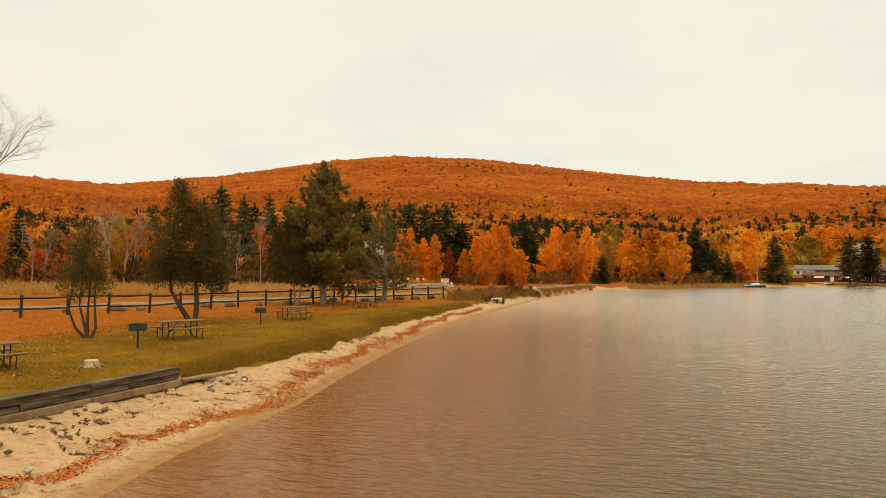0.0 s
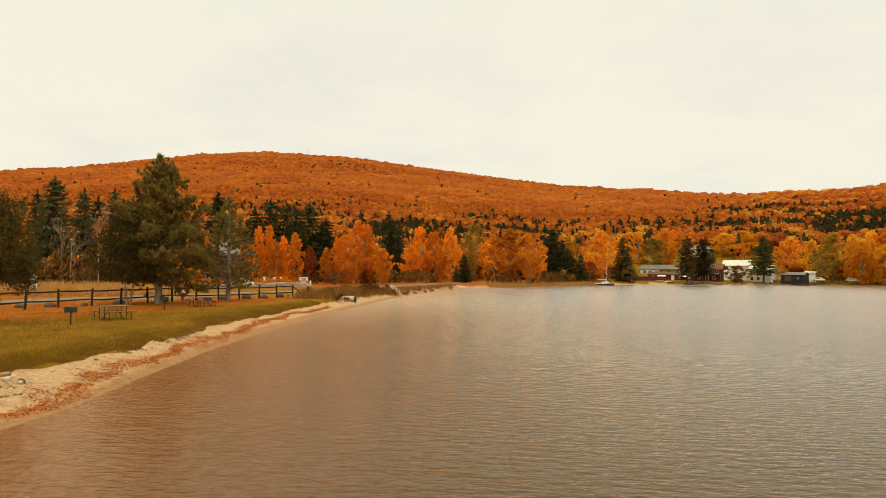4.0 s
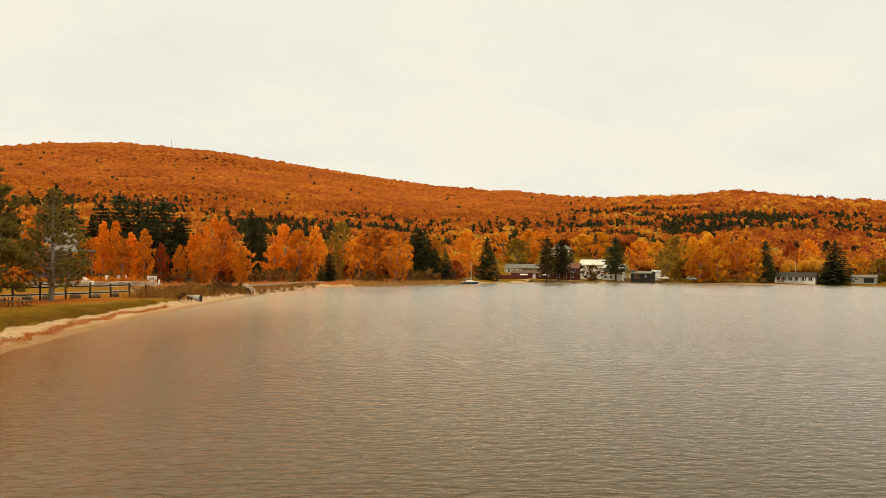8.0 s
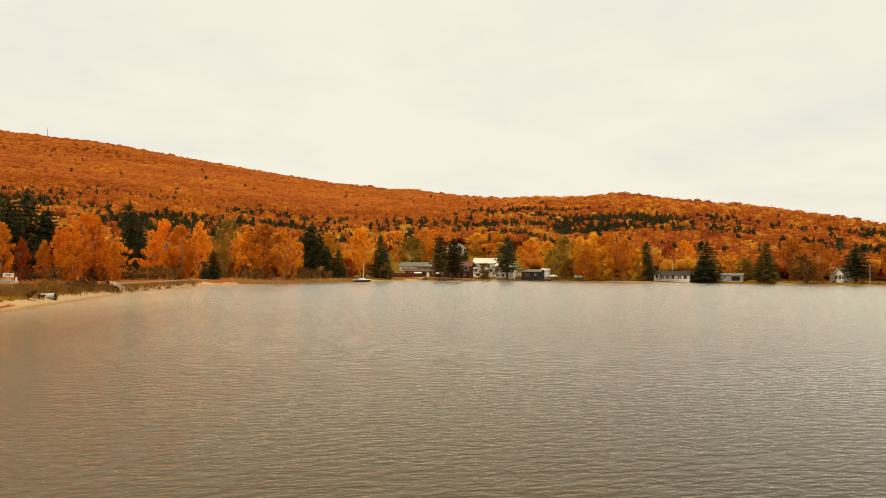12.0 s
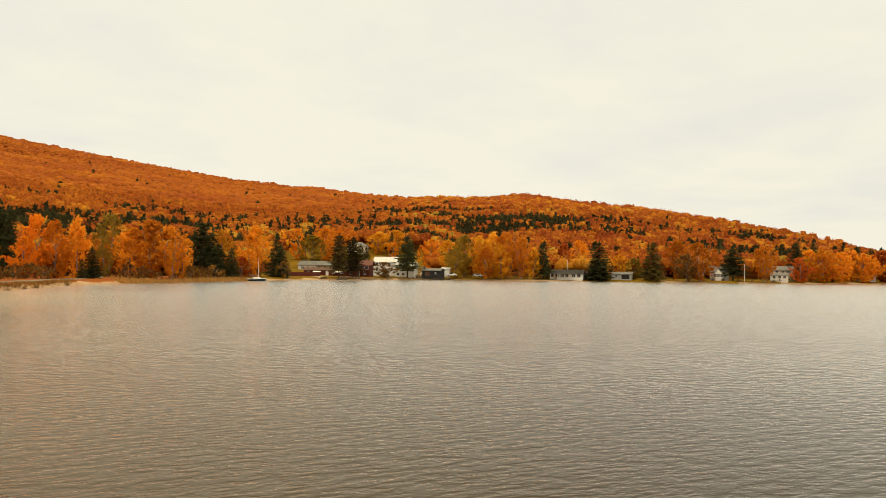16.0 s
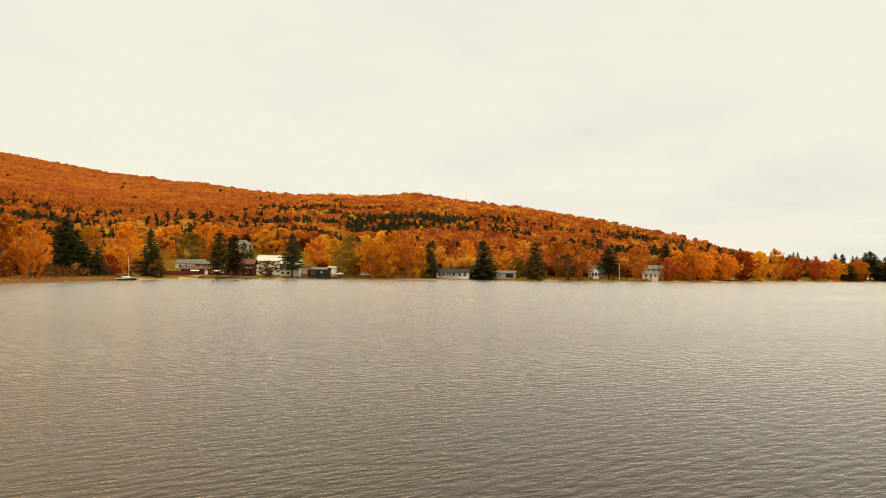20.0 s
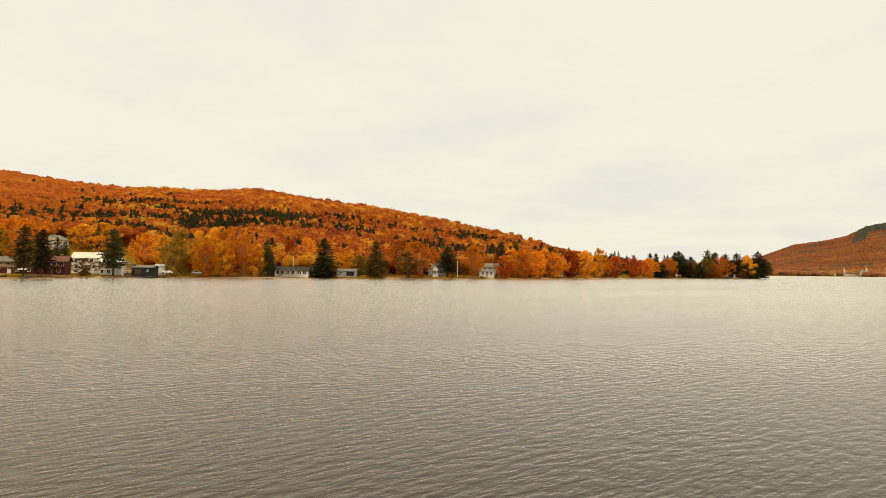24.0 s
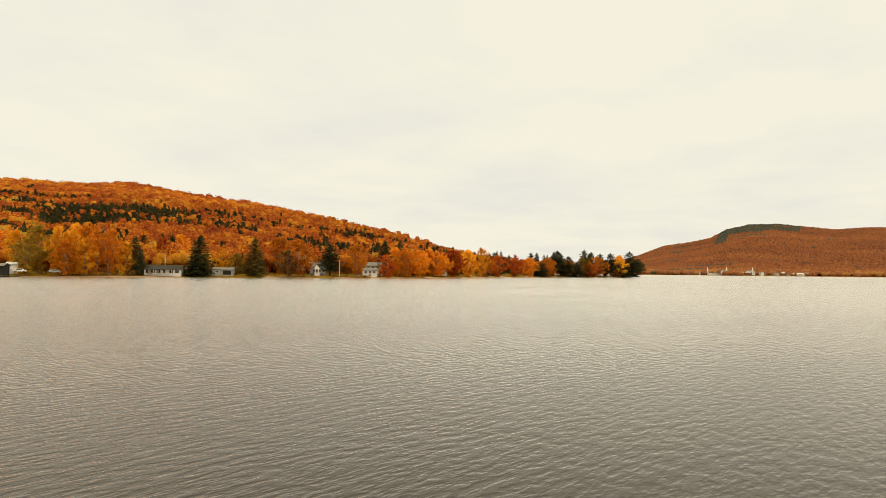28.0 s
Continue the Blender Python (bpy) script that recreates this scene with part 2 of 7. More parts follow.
grass_dry = foliage("grass_dry", [(0.0, (0.20, 0.09, 0.02)), (0.5, (0.32, 0.16, 0.04)), (1.0, (0.42, 0.24, 0.07))], through=0.2)
leaf_litter = foliage("leaf_litter", [(0.0, (0.24, 0.064, 0.012)), (0.5, (0.36, 0.10, 0.016)), (1.0, (0.48, 0.18, 0.04))], through=0.0)
brush_leaf = foliage("brush_leaf", [(0.0, (0.06, 0.032, 0.012)), (0.45, (0.14, 0.065, 0.016)), (0.8, (0.24, 0.12, 0.025)), (1.0, (0.32, 0.11, 0.02))], through=0.15)
sand_mat = surface("sand_grain", (0.36, 0.23, 0.12), (0.54, 0.365, 0.205), 0.5, 0.9, bump=0.4, depth=0.02, fine=12)
rock_mat = surface("grey_rock", (0.075, 0.050, 0.030), (0.17, 0.115, 0.070), 1.5, 0.85, bump=0.8, depth=0.05, fine=9, vary=0.2)
road_mat = surface("road_asphalt", (0.13, 0.105, 0.075), (0.20, 0.165, 0.125), 0.25, 0.85, bump=0.2, depth=0.01, fine=25)
dirt_mat = surface("dirt_track", (0.34, 0.25, 0.16), (0.48, 0.36, 0.24), 0.3, 0.9, bump=0.3, depth=0.02, fine=14)


def ground_material():
    """Sand at the water, mown lawn with fallen leaves behind it, dry meadow and forest floor further off."""
    m, t, b = material("ground_cover")
    at = t.nodes.new("ShaderNodeAttribute")
    at.attribute_name = "cover"
    sep = t.nodes.new("ShaderNodeSeparateColor")
    t.links.new(at.outputs["Color"], sep.inputs[0])
    n1 = tex(t, "ShaderNodeTexNoise", 0.35, 5, 0.65)
    n2 = tex(t, "ShaderNodeTexNoise", 4.0, 5, 0.75)
    n3 = tex(t, "ShaderNodeTexNoise", 22.0, 3, 0.7)
    grass = ramp(t, n1.outputs["Fac"], [(0.3, (0.105, 0.062, 0.005)), (0.55, (0.165, 0.094, 0.007)), (0.75, (0.24, 0.115, 0.010))]).outputs["Color"]
    fine = ramp(t, n3.outputs["Fac"], [(0.25, (0.6, 0.6, 0.6)), (0.75, (1.3, 1.3, 1.3))]).outputs["Color"]
    grass = blend(t, 0.7, grass, fine, "MULTIPLY")
    litter = ramp(t, n2.outputs["Fac"], [(0.3, (0.13, 0.042, 0.005)), (0.55, (0.27, 0.080, 0.006)), (0.75, (0.38, 0.125, 0.010))]).outputs["Color"]
    sand = ramp(t, n2.outputs["Fac"], [(0.3, (0.20, 0.12, 0.064)), (0.42, (0.35, 0.235, 0.140)), (0.72, (0.47, 0.335, 0.215))]).outputs["Color"]
    sand = blend(t, 0.35, sand, fine, "MULTIPLY")
    wet = blend(t, 1.0, sand, (0.72, 0.61, 0.50), "MULTIPLY")
    meadow = ramp(t, n1.outputs["Fac"], [(0.3, (0.15, 0.10, 0.02)), (0.7, (0.24, 0.16, 0.035))]).outputs["Color"]
    floor = ramp(t, n2.outputs["Fac"], [(0.3, (0.14, 0.045, 0.012)), (0.7, (0.30, 0.085, 0.015))]).outputs["Color"]
    # red: litter on the grass; green: sand; blue: forest floor; alpha: wet sand
    lm = t.nodes.new("ShaderNodeMath")
    lm.operation = "MULTIPLY_ADD"
    t.links.new(n2.outputs["Fac"], lm.inputs[0])
    lm.inputs[1].default_value = 0.9
    ls = t.nodes.new("ShaderNodeMath")
    ls.operation = "SUBTRACT"
    t.links.new(sep.outputs["Red"], ls.inputs[0])
    ls.inputs[1].default_value = 0.65
    t.links.new(ls.outputs[0], lm.inputs[2])
    lr = ramp(t, lm.outputs[0], [(0.35, (0, 0, 0)), (0.6, (1, 1, 1))]).outputs["Color"]
    c = blend(t, lr, grass, litter)
    c = blend(t, sep.outputs["Blue"], c, floor)
    sm = t.nodes.new("ShaderNodeMath")
    sm.operation = "MULTIPLY_ADD"
    t.links.new(n2.outputs["Fac"], sm.inputs[0])
    sm.inputs[1].default_value = 0.5
    so = t.nodes.new("ShaderNodeMath")
    so.operation = "SUBTRACT"
    t.links.new(sep.outputs["Green"], so.inputs[0])
    so.inputs[1].default_value = 0.25
    t.links.new(so.outputs[0], sm.inputs[2])
    sr = ramp(t, sm.outputs[0], [(0.44, (0, 0, 0)), (0.56, (1, 1, 1))]).outputs["Color"]
    sw = blend(t, at.outputs["Alpha"], sand, wet)
    c = blend(t, sr, c, sw)
    t.links.new(c, b.inputs["Base Color"])
    b.inputs["Roughness"].default_value = 1.0
    b.inputs["Specular IOR Level"].default_value = 0.04
    mixh = blend(t, 0.4, n2.outputs["Fac"], n3.outputs["Fac"])
    relief(t, b, mixh, 0.9, 0.10)
    return m


ground_mat = ground_material()


def water_material():
    """Brown lake water, rippled by a light wind, clear enough at the edge to show the sand."""
    m, t, b = material("lake_water")
    co = t.nodes.new("ShaderNodeTexCoord")

    def waves(scale, turn, long, detail, rough):
        """Noise drawn out along the crests, which lie at that turn."""
        mp = t.nodes.new("ShaderNodeMapping")
        mp.vector_type = "TEXTURE"
        mp.inputs["Rotation"].default_value = (0, 0, radians(turn))
        mp.inputs["Scale"].default_value = (long, 1, 1)
        n = t.nodes.new("ShaderNodeTexNoise")
        n.inputs["Scale"].default_value, n.inputs["Detail"].default_value, n.inputs["Roughness"].default_value = scale, detail, rough
        t.links.new(co.outputs["Object"], mp.inputs[0])
        t.links.new(mp.outputs[0], n.inputs["Vector"])
        return n.outputs["Fac"]

    def times(value, tall):
        n = t.nodes.new("ShaderNodeMath")
        n.operation = "MULTIPLY"
        t.links.new(value, n.inputs[0])
        if isinstance(tall, float):
            n.inputs[1].default_value = tall
        else:
            t.links.new(tall, n.inputs[1])
        return n.outputs[0]

    def ridged(value, tall):
        """Rounded backs that fall into narrow troughs."""
        n = t.nodes.new("ShaderNodeMapRange")
        n.interpolation_type = "SMOOTHERSTEP"
        for key, v in (("From Min", 0.30), ("From Max", 0.66), ("To Min", 0.0), ("To Max", tall)):
            n.inputs[key].default_value = v
        t.links.new(value, n.inputs["Value"])
        return n.outputs["Result"]

    def add(a, b):
        n = t.nodes.new("ShaderNodeMath")
        t.links.new(a, n.inputs[0])
        t.links.new(b, n.inputs[1])
        return n.outputs[0]

    # ripples a hand's width to a forearm long, on a low chop; gusts roughen some stretches more
    gust = waves(0.045, -25, 2.2, 3, 0.5)
    force = ramp(t, gust, [(0.32, (0.62,) * 3), (0.68, (1.25,) * 3)]).outputs["Color"]
    fine = times(waves(8.0, -14, 2.0, 2, 0.5), 0.020)
    small = ridged(waves(4.2, -17, 2.3, 2, 0.5), 0.023)
    chop = times(waves(1.5, -24, 2.6, 2, 0.5), 0.034)
    lee = t.nodes.new("ShaderNodeAttribute")
    lee.attribute_name = "calm"
    # over the shallows the ripples stand up shorter and steeper
    short = t.nodes.new("ShaderNodeMath")
    short.operation = "MULTIPLY_ADD"
    t.links.new(lee.outputs["Fac"], short.inputs[0])
    short.inputs[1].default_value, short.inputs[2].default_value = 0.7, 1.0
    h = times(times(add(add(fine, small), chop), force), short.outputs[0])
    bump = t.nodes.new("ShaderNodeBump")
    bump.inputs["Strength"].default_value = 1.0
    bump.inputs["Distance"].default_value = 0.72
    t.links.new(h, bump.inputs["Height"])
    at = t.nodes.new("ShaderNodeAttribute")
    at.attribute_name = "shallow"
    body = t.nodes.new("ShaderNodeBsdfDiffuse")
    # stirred-up sand and tannin colour the water off the beach; the mask also warms reflections
    silt_warmth = t.nodes.new("ShaderNodeAttribute")
    silt_warmth.attribute_name = "silt_warmth"
    t.links.new(blend(t, silt_warmth.outputs["Fac"], (0.015, 0.0108, 0.0045), (0.062, 0.034, 0.005)), body.inputs["Color"])
    clear = t.nodes.new("ShaderNodeBsdfTransparent")
    clear.inputs["Color"].default_value = (0.95, 0.77, 0.50, 1)
    under = t.nodes.new("ShaderNodeMixShader")
    t.links.new(at.outputs["Fac"], under.inputs[0])
    t.links.new(body.outputs[0], under.inputs[1])
    t.links.new(clear.outputs[0], under.inputs[2])
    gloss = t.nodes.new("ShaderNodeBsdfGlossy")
    # the sheltered strip along the beach is glassier than the open lake
    gr = ramp(t, gust, [(0.32, (0.22,) * 3), (0.68, (0.27,) * 3)]).outputs["Color"]
    t.links.new(blend(t, lee.outputs["Fac"], gr, 0.17), gloss.inputs["Roughness"])
    # the warm cast of reflections off the beach is painted into the gloss colour
    t.links.new(blend(t, silt_warmth.outputs["Fac"], (1.0, 0.965, 0.92), (1.0, 0.88, 0.66)), gloss.inputs["Color"])
    # the brightest facets are the smoothest: the mirror follows the gentler part of the ripples
    soft = t.nodes.new("ShaderNodeBump")
    soft.inputs["Strength"].default_value, soft.inputs["Distance"].default_value = 1.0, 0.5
    t.links.new(h, soft.inputs["Height"])
    t.links.new(soft.outputs[0], gloss.inputs["Normal"])
    fres = t.nodes.new("ShaderNodeFresnel")
    fres.inputs["IOR"].default_value = 1.33
    t.links.new(bump.outputs[0], fres.inputs["Normal"])
    mx = t.nodes.new("ShaderNodeMixShader")
    t.links.new(fres.outputs[0], mx.inputs[0])
    t.links.new(under.outputs[0], mx.inputs[1])
    t.links.new(gloss.outputs[0], mx.inputs[2])
    t.links.new(mx.outputs[0], t.nodes["Material Output"].inputs["Surface"])
    t.nodes.remove(b)
    return m


water_mat = water_material()

# ---- the lie of the land ----
# The lake's edge, from behind the camera along the beach, round the bay to the point, and back.
SHORE = [(-6.6, -30), (-6.5, 4), (-6.0, 12), (-5.7, 14.8), (-5.1, 17.4), (-4.3, 20.4), (-3.8, 25.2), (-2.7, 33.4), (-0.8, 44.2), (2.7, 59.7),
         (7.8, 78.5), (15.3, 105), (24, 128.7), (36, 157), (45, 166), (58, 184), (72, 194), (88, 207), (98, 214), (122, 226), (138, 222), (158, 230), (192, 241), (206, 236),
         (223, 211), (245, 196), (262, 177), (282, 160), (304, 146), (330, 138), (372, 131), (460, 128), (560, 104), (636, 58)]
SHORE_FAR = [(652, 70), (700, 240), (1100, 520), (1700, 560), (2150, 420), (2230, 60), (2180, -300), (2050, -900), (1500, -1700), (300, -1500), (-60, -500), (-12, -120)]
LAKE = np.array(SHORE + SHORE_FAR, float)


def shore_distance(x, y):
    """Metres from the water's edge, positive on land."""
    x, y = np.asarray(x, float), np.asarray(y, float)
    best, inside = np.full(x.shape, 1e9), np.zeros(x.shape, bool)
    for (ax, ay), (bx, by) in zip(LAKE, np.roll(LAKE, -1, 0)):
        dx, dy = bx - ax, by - ay
        k = np.clip(((x - ax) * dx + (y - ay) * dy) / (dx * dx + dy * dy), 0, 1)
        best = np.minimum(best, (x - ax - k * dx) ** 2 + (y - ay - k * dy) ** 2)
        cross = (ay > y) != (by > y)
        inside ^= cross & (x < ax + (y - ay) / (dy if dy else 1e-9) * dx)
    return np.sqrt(best) * np.where(inside, -1, 1)


def ripple(x, y, size, seed):
    """Smooth value noise between -1 and 1, of that size in metres."""
    rng = np.random.RandomState(seed)
    table = rng.rand(64, 64) * 2 - 1
    u, v = np.asarray(x) / size + 17.3, np.asarray(y) / size + 5.1
    i, j = np.floor(u).astype(int), np.floor(v).astype(int)
    a, b = u - i, v - j
    a, b = a * a * (3 - 2 * a), b * b * (3 - 2 * b)
    g = lambda p, q: table[p % 64, q % 64]
    return (g(i, j) * (1 - a) + g(i + 1, j) * a) * (1 - b) + (g(i, j + 1) * (1 - a) + g(i + 1, j + 1) * a) * b


def step(a, b, v):
    k = np.clip((v - a) / (b - a), 0, 1)
    return k * k * (3 - 2 * k)


# Skyline by bearing (degrees east of ahead): how steeply it stands over the lake, how far off its crest lies, where the slope begins.
RIDGE_AZ = [-60, -33, -26, -18, -9, -4, 3, 8, 17, 25, 31, 35, 40, 44.5, 48, 54, 60, 66, 71, 78, 83]
RIDGE_EL = [6.0, 6.7, 6.4, 7.5, 9.1, 9.6, 9.4, 8.85, 7.7, 6.75, 6.05, 5.8, 6.15, 6.45, 6.1, 5.4, 4.35, 3.2, 1.9, 0.75, 0.3]
RIDGE_FAR = [1100, 1250, 1400, 1600, 1800, 1850, 1850, 1800, 1700, 1500, 1350, 1200, 1080, 1050, 1000, 950, 850, 760, 700, 640, 640]
RIDGE_START = [150, 170, 190, 230, 260, 270, 280, 290, 300, 330, 360, 380, 390, 380, 370, 370, 390, 420, 460, 520, 560]
MOUNT_AZ = [80, 83, 84.3, 86.2, 88.3, 89.6, 90.8, 92.4, 94.3, 96.6, 98, 100, 103, 110, 125]
MOUNT_EL = [0.5, 1.1, 1.5, 2.25, 2.55, 2.85, 3.5, 3.85, 3.85, 3.55, 3.35, 3.45, 3.4, 2.6, 1.0]
EYE = 4.0


def land(x, y):
    """The height of the ground, its distance from the shore, and the bearing and distance from the camera's start."""
    x, y = np.asarray(x, float), np.asarray(y, float)
    s = shore_distance(x, y)
    r, az = np.hypot(x, y), np.degrees(np.arctan2(x, y))
    near = step(110, 60, y) * step(30, 10, x)
    # beach and lawn: sand rises over three metres to a grassy lip
    wide = 3.3 - 1.2 * step(22, 30, y)
    beach = 0.62 * np.clip(s / wide, 0, 1) ** 0.9 + 0.36 * step(wide - 0.45, wide + 0.9, s)
    # below the timber wall the sand stays low, and the lawn begins behind it
    off = ((x + 13.6) * -15.25 + (y - 5.5) * 5.55) / 16.23
    walled = step(21.2, 20.7, y)
    low_sand = 0.50 * np.clip(s / 3.6, 0, 1) ** 0.9
    beach = beach * (1 - walled) + walled * np.where(off > 0, 0.98, low_sand)
    bank = 0.98 * step(0, 3.5, s)
    z = np.where(s > 0, near * beach + (1 - near) * bank, np.maximum(-2.5, s * 0.13))
    # the settled shore rises gently behind its bank
    town = step(20, 24, az) * step(84, 76, az)
    z = z + np.where(s > 0, town * (0.03 * np.clip(s - 4, 0, 35) + (0.05 + 0.075 * step(25, 27, az) * step(40, 37, az)) * np.clip(s - 39, 0, 80)), 0) * (1 - 0.45 * step(44, 50, az))
    crest = np.interp(az, RIDGE_AZ, RIDGE_FAR)
    start = np.interp(az, RIDGE_AZ, RIDGE_START)
    top = EYE + crest * np.tan(np.radians(np.interp(az, RIDGE_AZ, RIDGE_EL))) - 11.0
    u = (r - start) / (crest - start)
    rise = np.where(u < 1, np.clip(u, 0, 1) ** 1.18, 1 - 0.25 * np.clip(u - 1, 0, 2)) * (top - 4)
    rise = rise * (1 + 0.05 * ripple(x, y, 160, 3) * step(0, 0.3, u) * step(1.0, 0.75, u))
    hill = np.where((az > -75) & (az < 84), np.clip(rise, 0, None), 0) * step(-75, -60, az) * step(84, 80, az)
    z = z + np.where(s > 0, hill, 0)
    mtop = EYE + 3900 * np.tan(np.radians(np.interp(az, MOUNT_AZ, MOUNT_EL))) - 10
    mu = (r - 2330) / (3900 - 2330)
    mount = np.where(mu < 1, np.clip(mu, 0, 1) ** 1.15, 1 - 0.3 * np.clip(mu - 1, 0, 1)) * mtop * step(76, 82, az) * step(140, 115, az)
    mount = mount * (1 + 0.09 * ripple(x, y, 420, 8) * step(0, 0.3, mu) * step(1.0, 0.7, mu))
    z = z + np.where((s > 0) & (r > 2300), np.clip(mount, 0, None), 0)
    # small unevenness on land, washed-out shelves in the sand
    z = z + np.where(s > 0.2, 0.05 * ripple(x, y, 2.3, 1) * np.clip(s, 0, 1) + 0.05 * ripple(x, y, 7, 2), 0)
    shelf = near * step(0.7, 1.2, s) * step(wide + 0.1, wide - 0.4, s) * step(40, 30, y)
    ledge = ripple(x * 1.0 + 0.35 * y, y * 0.55, 1.1, 5) + 0.5 * ripple(x, y, 0.5, 6)
    z = z + shelf * (0.04 * step(-0.1, 0.12, ledge) + 0.02 * ledge)
    return z, s, az, r


def height(x, y):
    return float(land(np.array([x]), np.array([y]))[0][0])


def mesh_from(name, verts, faces, mat=None, smooth=False):
    """A mesh from arrays of corners and of faces with one count of corners each."""
    verts, faces = np.asarray(verts, np.float32), np.asarray(faces, np.int32)
    me = bpy.data.meshes.new(name)
    n, k = faces.shape
    me.vertices.add(len(verts))
    me.vertices.foreach_set("co", verts.ravel())
    me.loops.add(n * k)
    me.loops.foreach_set("vertex_index", faces.ravel())
    me.polygons.add(n)
    me.polygons.foreach_set("loop_start", np.arange(0, n * k, k, dtype=np.int32))
    me.polygons.foreach_set("loop_total", np.full(n, k, np.int32))
    if smooth:
        me.polygons.foreach_set("use_smooth", np.ones(n, bool))
    if mat:
        me.materials.append(mat)
    me.update(calc_edges=True)
    return me


def polar_grid(azimuths, radii, cx, cy):
    a = np.radians(azimuths)
    x = cx + radii[:, None] * np.sin(a)[None]
    y = cy + radii[:, None] * np.cos(a)[None]
    nr, na = x.shape
    i, j = np.meshgrid(np.arange(nr - 1), np.arange(na), indexing="ij")
    k = (j + 1) % na
    faces = np.stack([i * na + j, (i + 1) * na + j, (i + 1) * na + k, i * na + k], -1).reshape(-1, 4)
    return x.ravel(), y.ravel(), faces


def on_beach(x, y, s):
    """Where the finer beach lies over the ground."""
    return step(-1.6, -1.2, s) * step(6.6, 6.2, s) * step(5.5, 6.0, y) * step(72, 70, y) * (x < 12)


def paint_cover(me, x, y, s, bearing):
    near = step(110, 60, y) * step(30, 10, x)
    wide = 3.3 - 1.2 * step(22, 30, y) + 0.22 * ripple(x, y, 1.3, 57)
    litter = 0.25 + 0.55 * step(9, 16, s + 0.25 * (y - 30)) * near + 0.12 * ripple(x, y, 5, 11) + 0.3 * (1 - near)
    litter = np.where((bearing > 22) & (s < 130), 0.05, litter)
    off = ((x + 13.6) * -15.25 + (y - 5.5) * 5.55) / 16.23
    sandy = near * np.where(y < 20.9, off < 0.05, step(wide - 0.1, wide - 0.35, s)) + (1 - near) * step(2.6, 1.6, s)
    floor = np.where(bearing > 20, step(45, 60, s - 80 * step(25, 26, bearing) * step(39, 37, bearing)), step(105, 125, y))
    wet = step(0.75, 0.25, s)
    data = np.stack([np.clip(litter, 0, 1), np.clip(sandy, 0, 1), np.clip(floor, 0, 1), wet], 1).astype(np.float32)
    me.color_attributes.new("cover", "FLOAT_COLOR", "POINT").data.foreach_set("color", data.ravel())


def sand_cut(x, y):
    """Wandering shelves in the sand, long across the slope."""
    u, v = x * 0.97 - y * 0.24, x * 0.24 + y * 0.97
    v = v + 0.30 * ripple(x, y, 0.9, 14)
    return ripple(u * 0.36, v * 0.85, 0.62, 15) + 0.40 * ripple(u * 0.55, v * 1.3, 0.30, 16) + 0.15 * ripple(x, y, 0.12, 17)


def beach_relief(x, y, z, s):
    """The ledges, wave lines and ragged lip that the beach adds to the lie of the land."""
    off = ((x + 13.6) * -15.25 + (y - 5.5) * 5.55) / 16.23
    sand = step(0.75, 1.15, s) * np.where(y < 20.9, step(-0.05, -0.5, off), step(3.2 - 1.2 * step(22, 30, y), 2.7 - 1.2 * step(22, 30, y), s))
    cut = sand_cut(x, y)
    sand = sand * (1 - 0.72 * step(21, 30, y))
    z = z + sand * (0.10 * step(-0.02, 0.03, cut) + 0.08 * step(0.40, 0.44, cut) + 0.02 * cut + 0.012 * ripple(x, y, 0.09, 24) - 0.05)
    z = z + step(0.0, 0.3, s) * step(0.9, 0.5, s) * 0.03 * ripple(s * 3.2, y, 0.5, 18)
    lip = np.exp(-((s - (3.35 - 1.2 * step(22, 30, y))) / 0.35) ** 2) * (y > 21)
    z = z + lip * (0.05 * ripple(x, y, 0.7, 19) + 0.02 * ripple(x, y, 0.2, 20))
    return z


def build_beach():
    """A finer skin over the beach: rain-cut ledges, wave-worn lines and the undercut lip of the lawn."""
    line = LAKE[1:12]
    seg = np.hypot(*np.diff(line, axis=0).T)
    run = np.concatenate([[0], np.cumsum(seg)])
    t = [0.0]
    while t[-1] < run[-1]:
        t.append(t[-1] + 0.07 + 0.0022 * t[-1])
    t = np.array(t)
    smooth = lambda v: np.convolve(np.pad(v, 12, mode="edge"), np.ones(25) / 25, "valid")
    cx, cy = smooth(np.interp(t, run, line[:, 0])), smooth(np.interp(t, run, line[:, 1]))
    tx, ty = np.gradient(cx), np.gradient(cy)
    k = np.hypot(tx, ty)
    nx, ny = -ty / k, tx / k
    d = np.concatenate([np.arange(-1.8, 4.6, 0.075), np.arange(4.6, 7.0, 0.2)])
    x, y = (cx[:, None] + nx[:, None] * d).ravel(), (cy[:, None] + ny[:, None] * d).ravel()
    z, s, bearing, r = land(x, y)
    z = beach_relief(x, y, z, s)
    edge = np.tile((np.arange(len(d)) < 2) | (np.arange(len(d)) > len(d) - 3), len(t))
    z = np.where(edge, z - 0.25, z + 0.006)
    na = len(d)
    i, j = np.meshgrid(np.arange(len(t) - 1), np.arange(na - 1), indexing="ij")
    faces = np.stack([i * na + j, (i + 1) * na + j, (i + 1) * na + j + 1, i * na + j + 1], -1).reshape(-1, 4)
    me = mesh_from("beach", np.stack([x, y, z], 1), faces, ground_mat, True)
    paint_cover(me, x, y, s, bearing)
    return tagged(new("beach", me), "pale eroded sand beach below a ragged grassy bank", "beach", kind="structure")


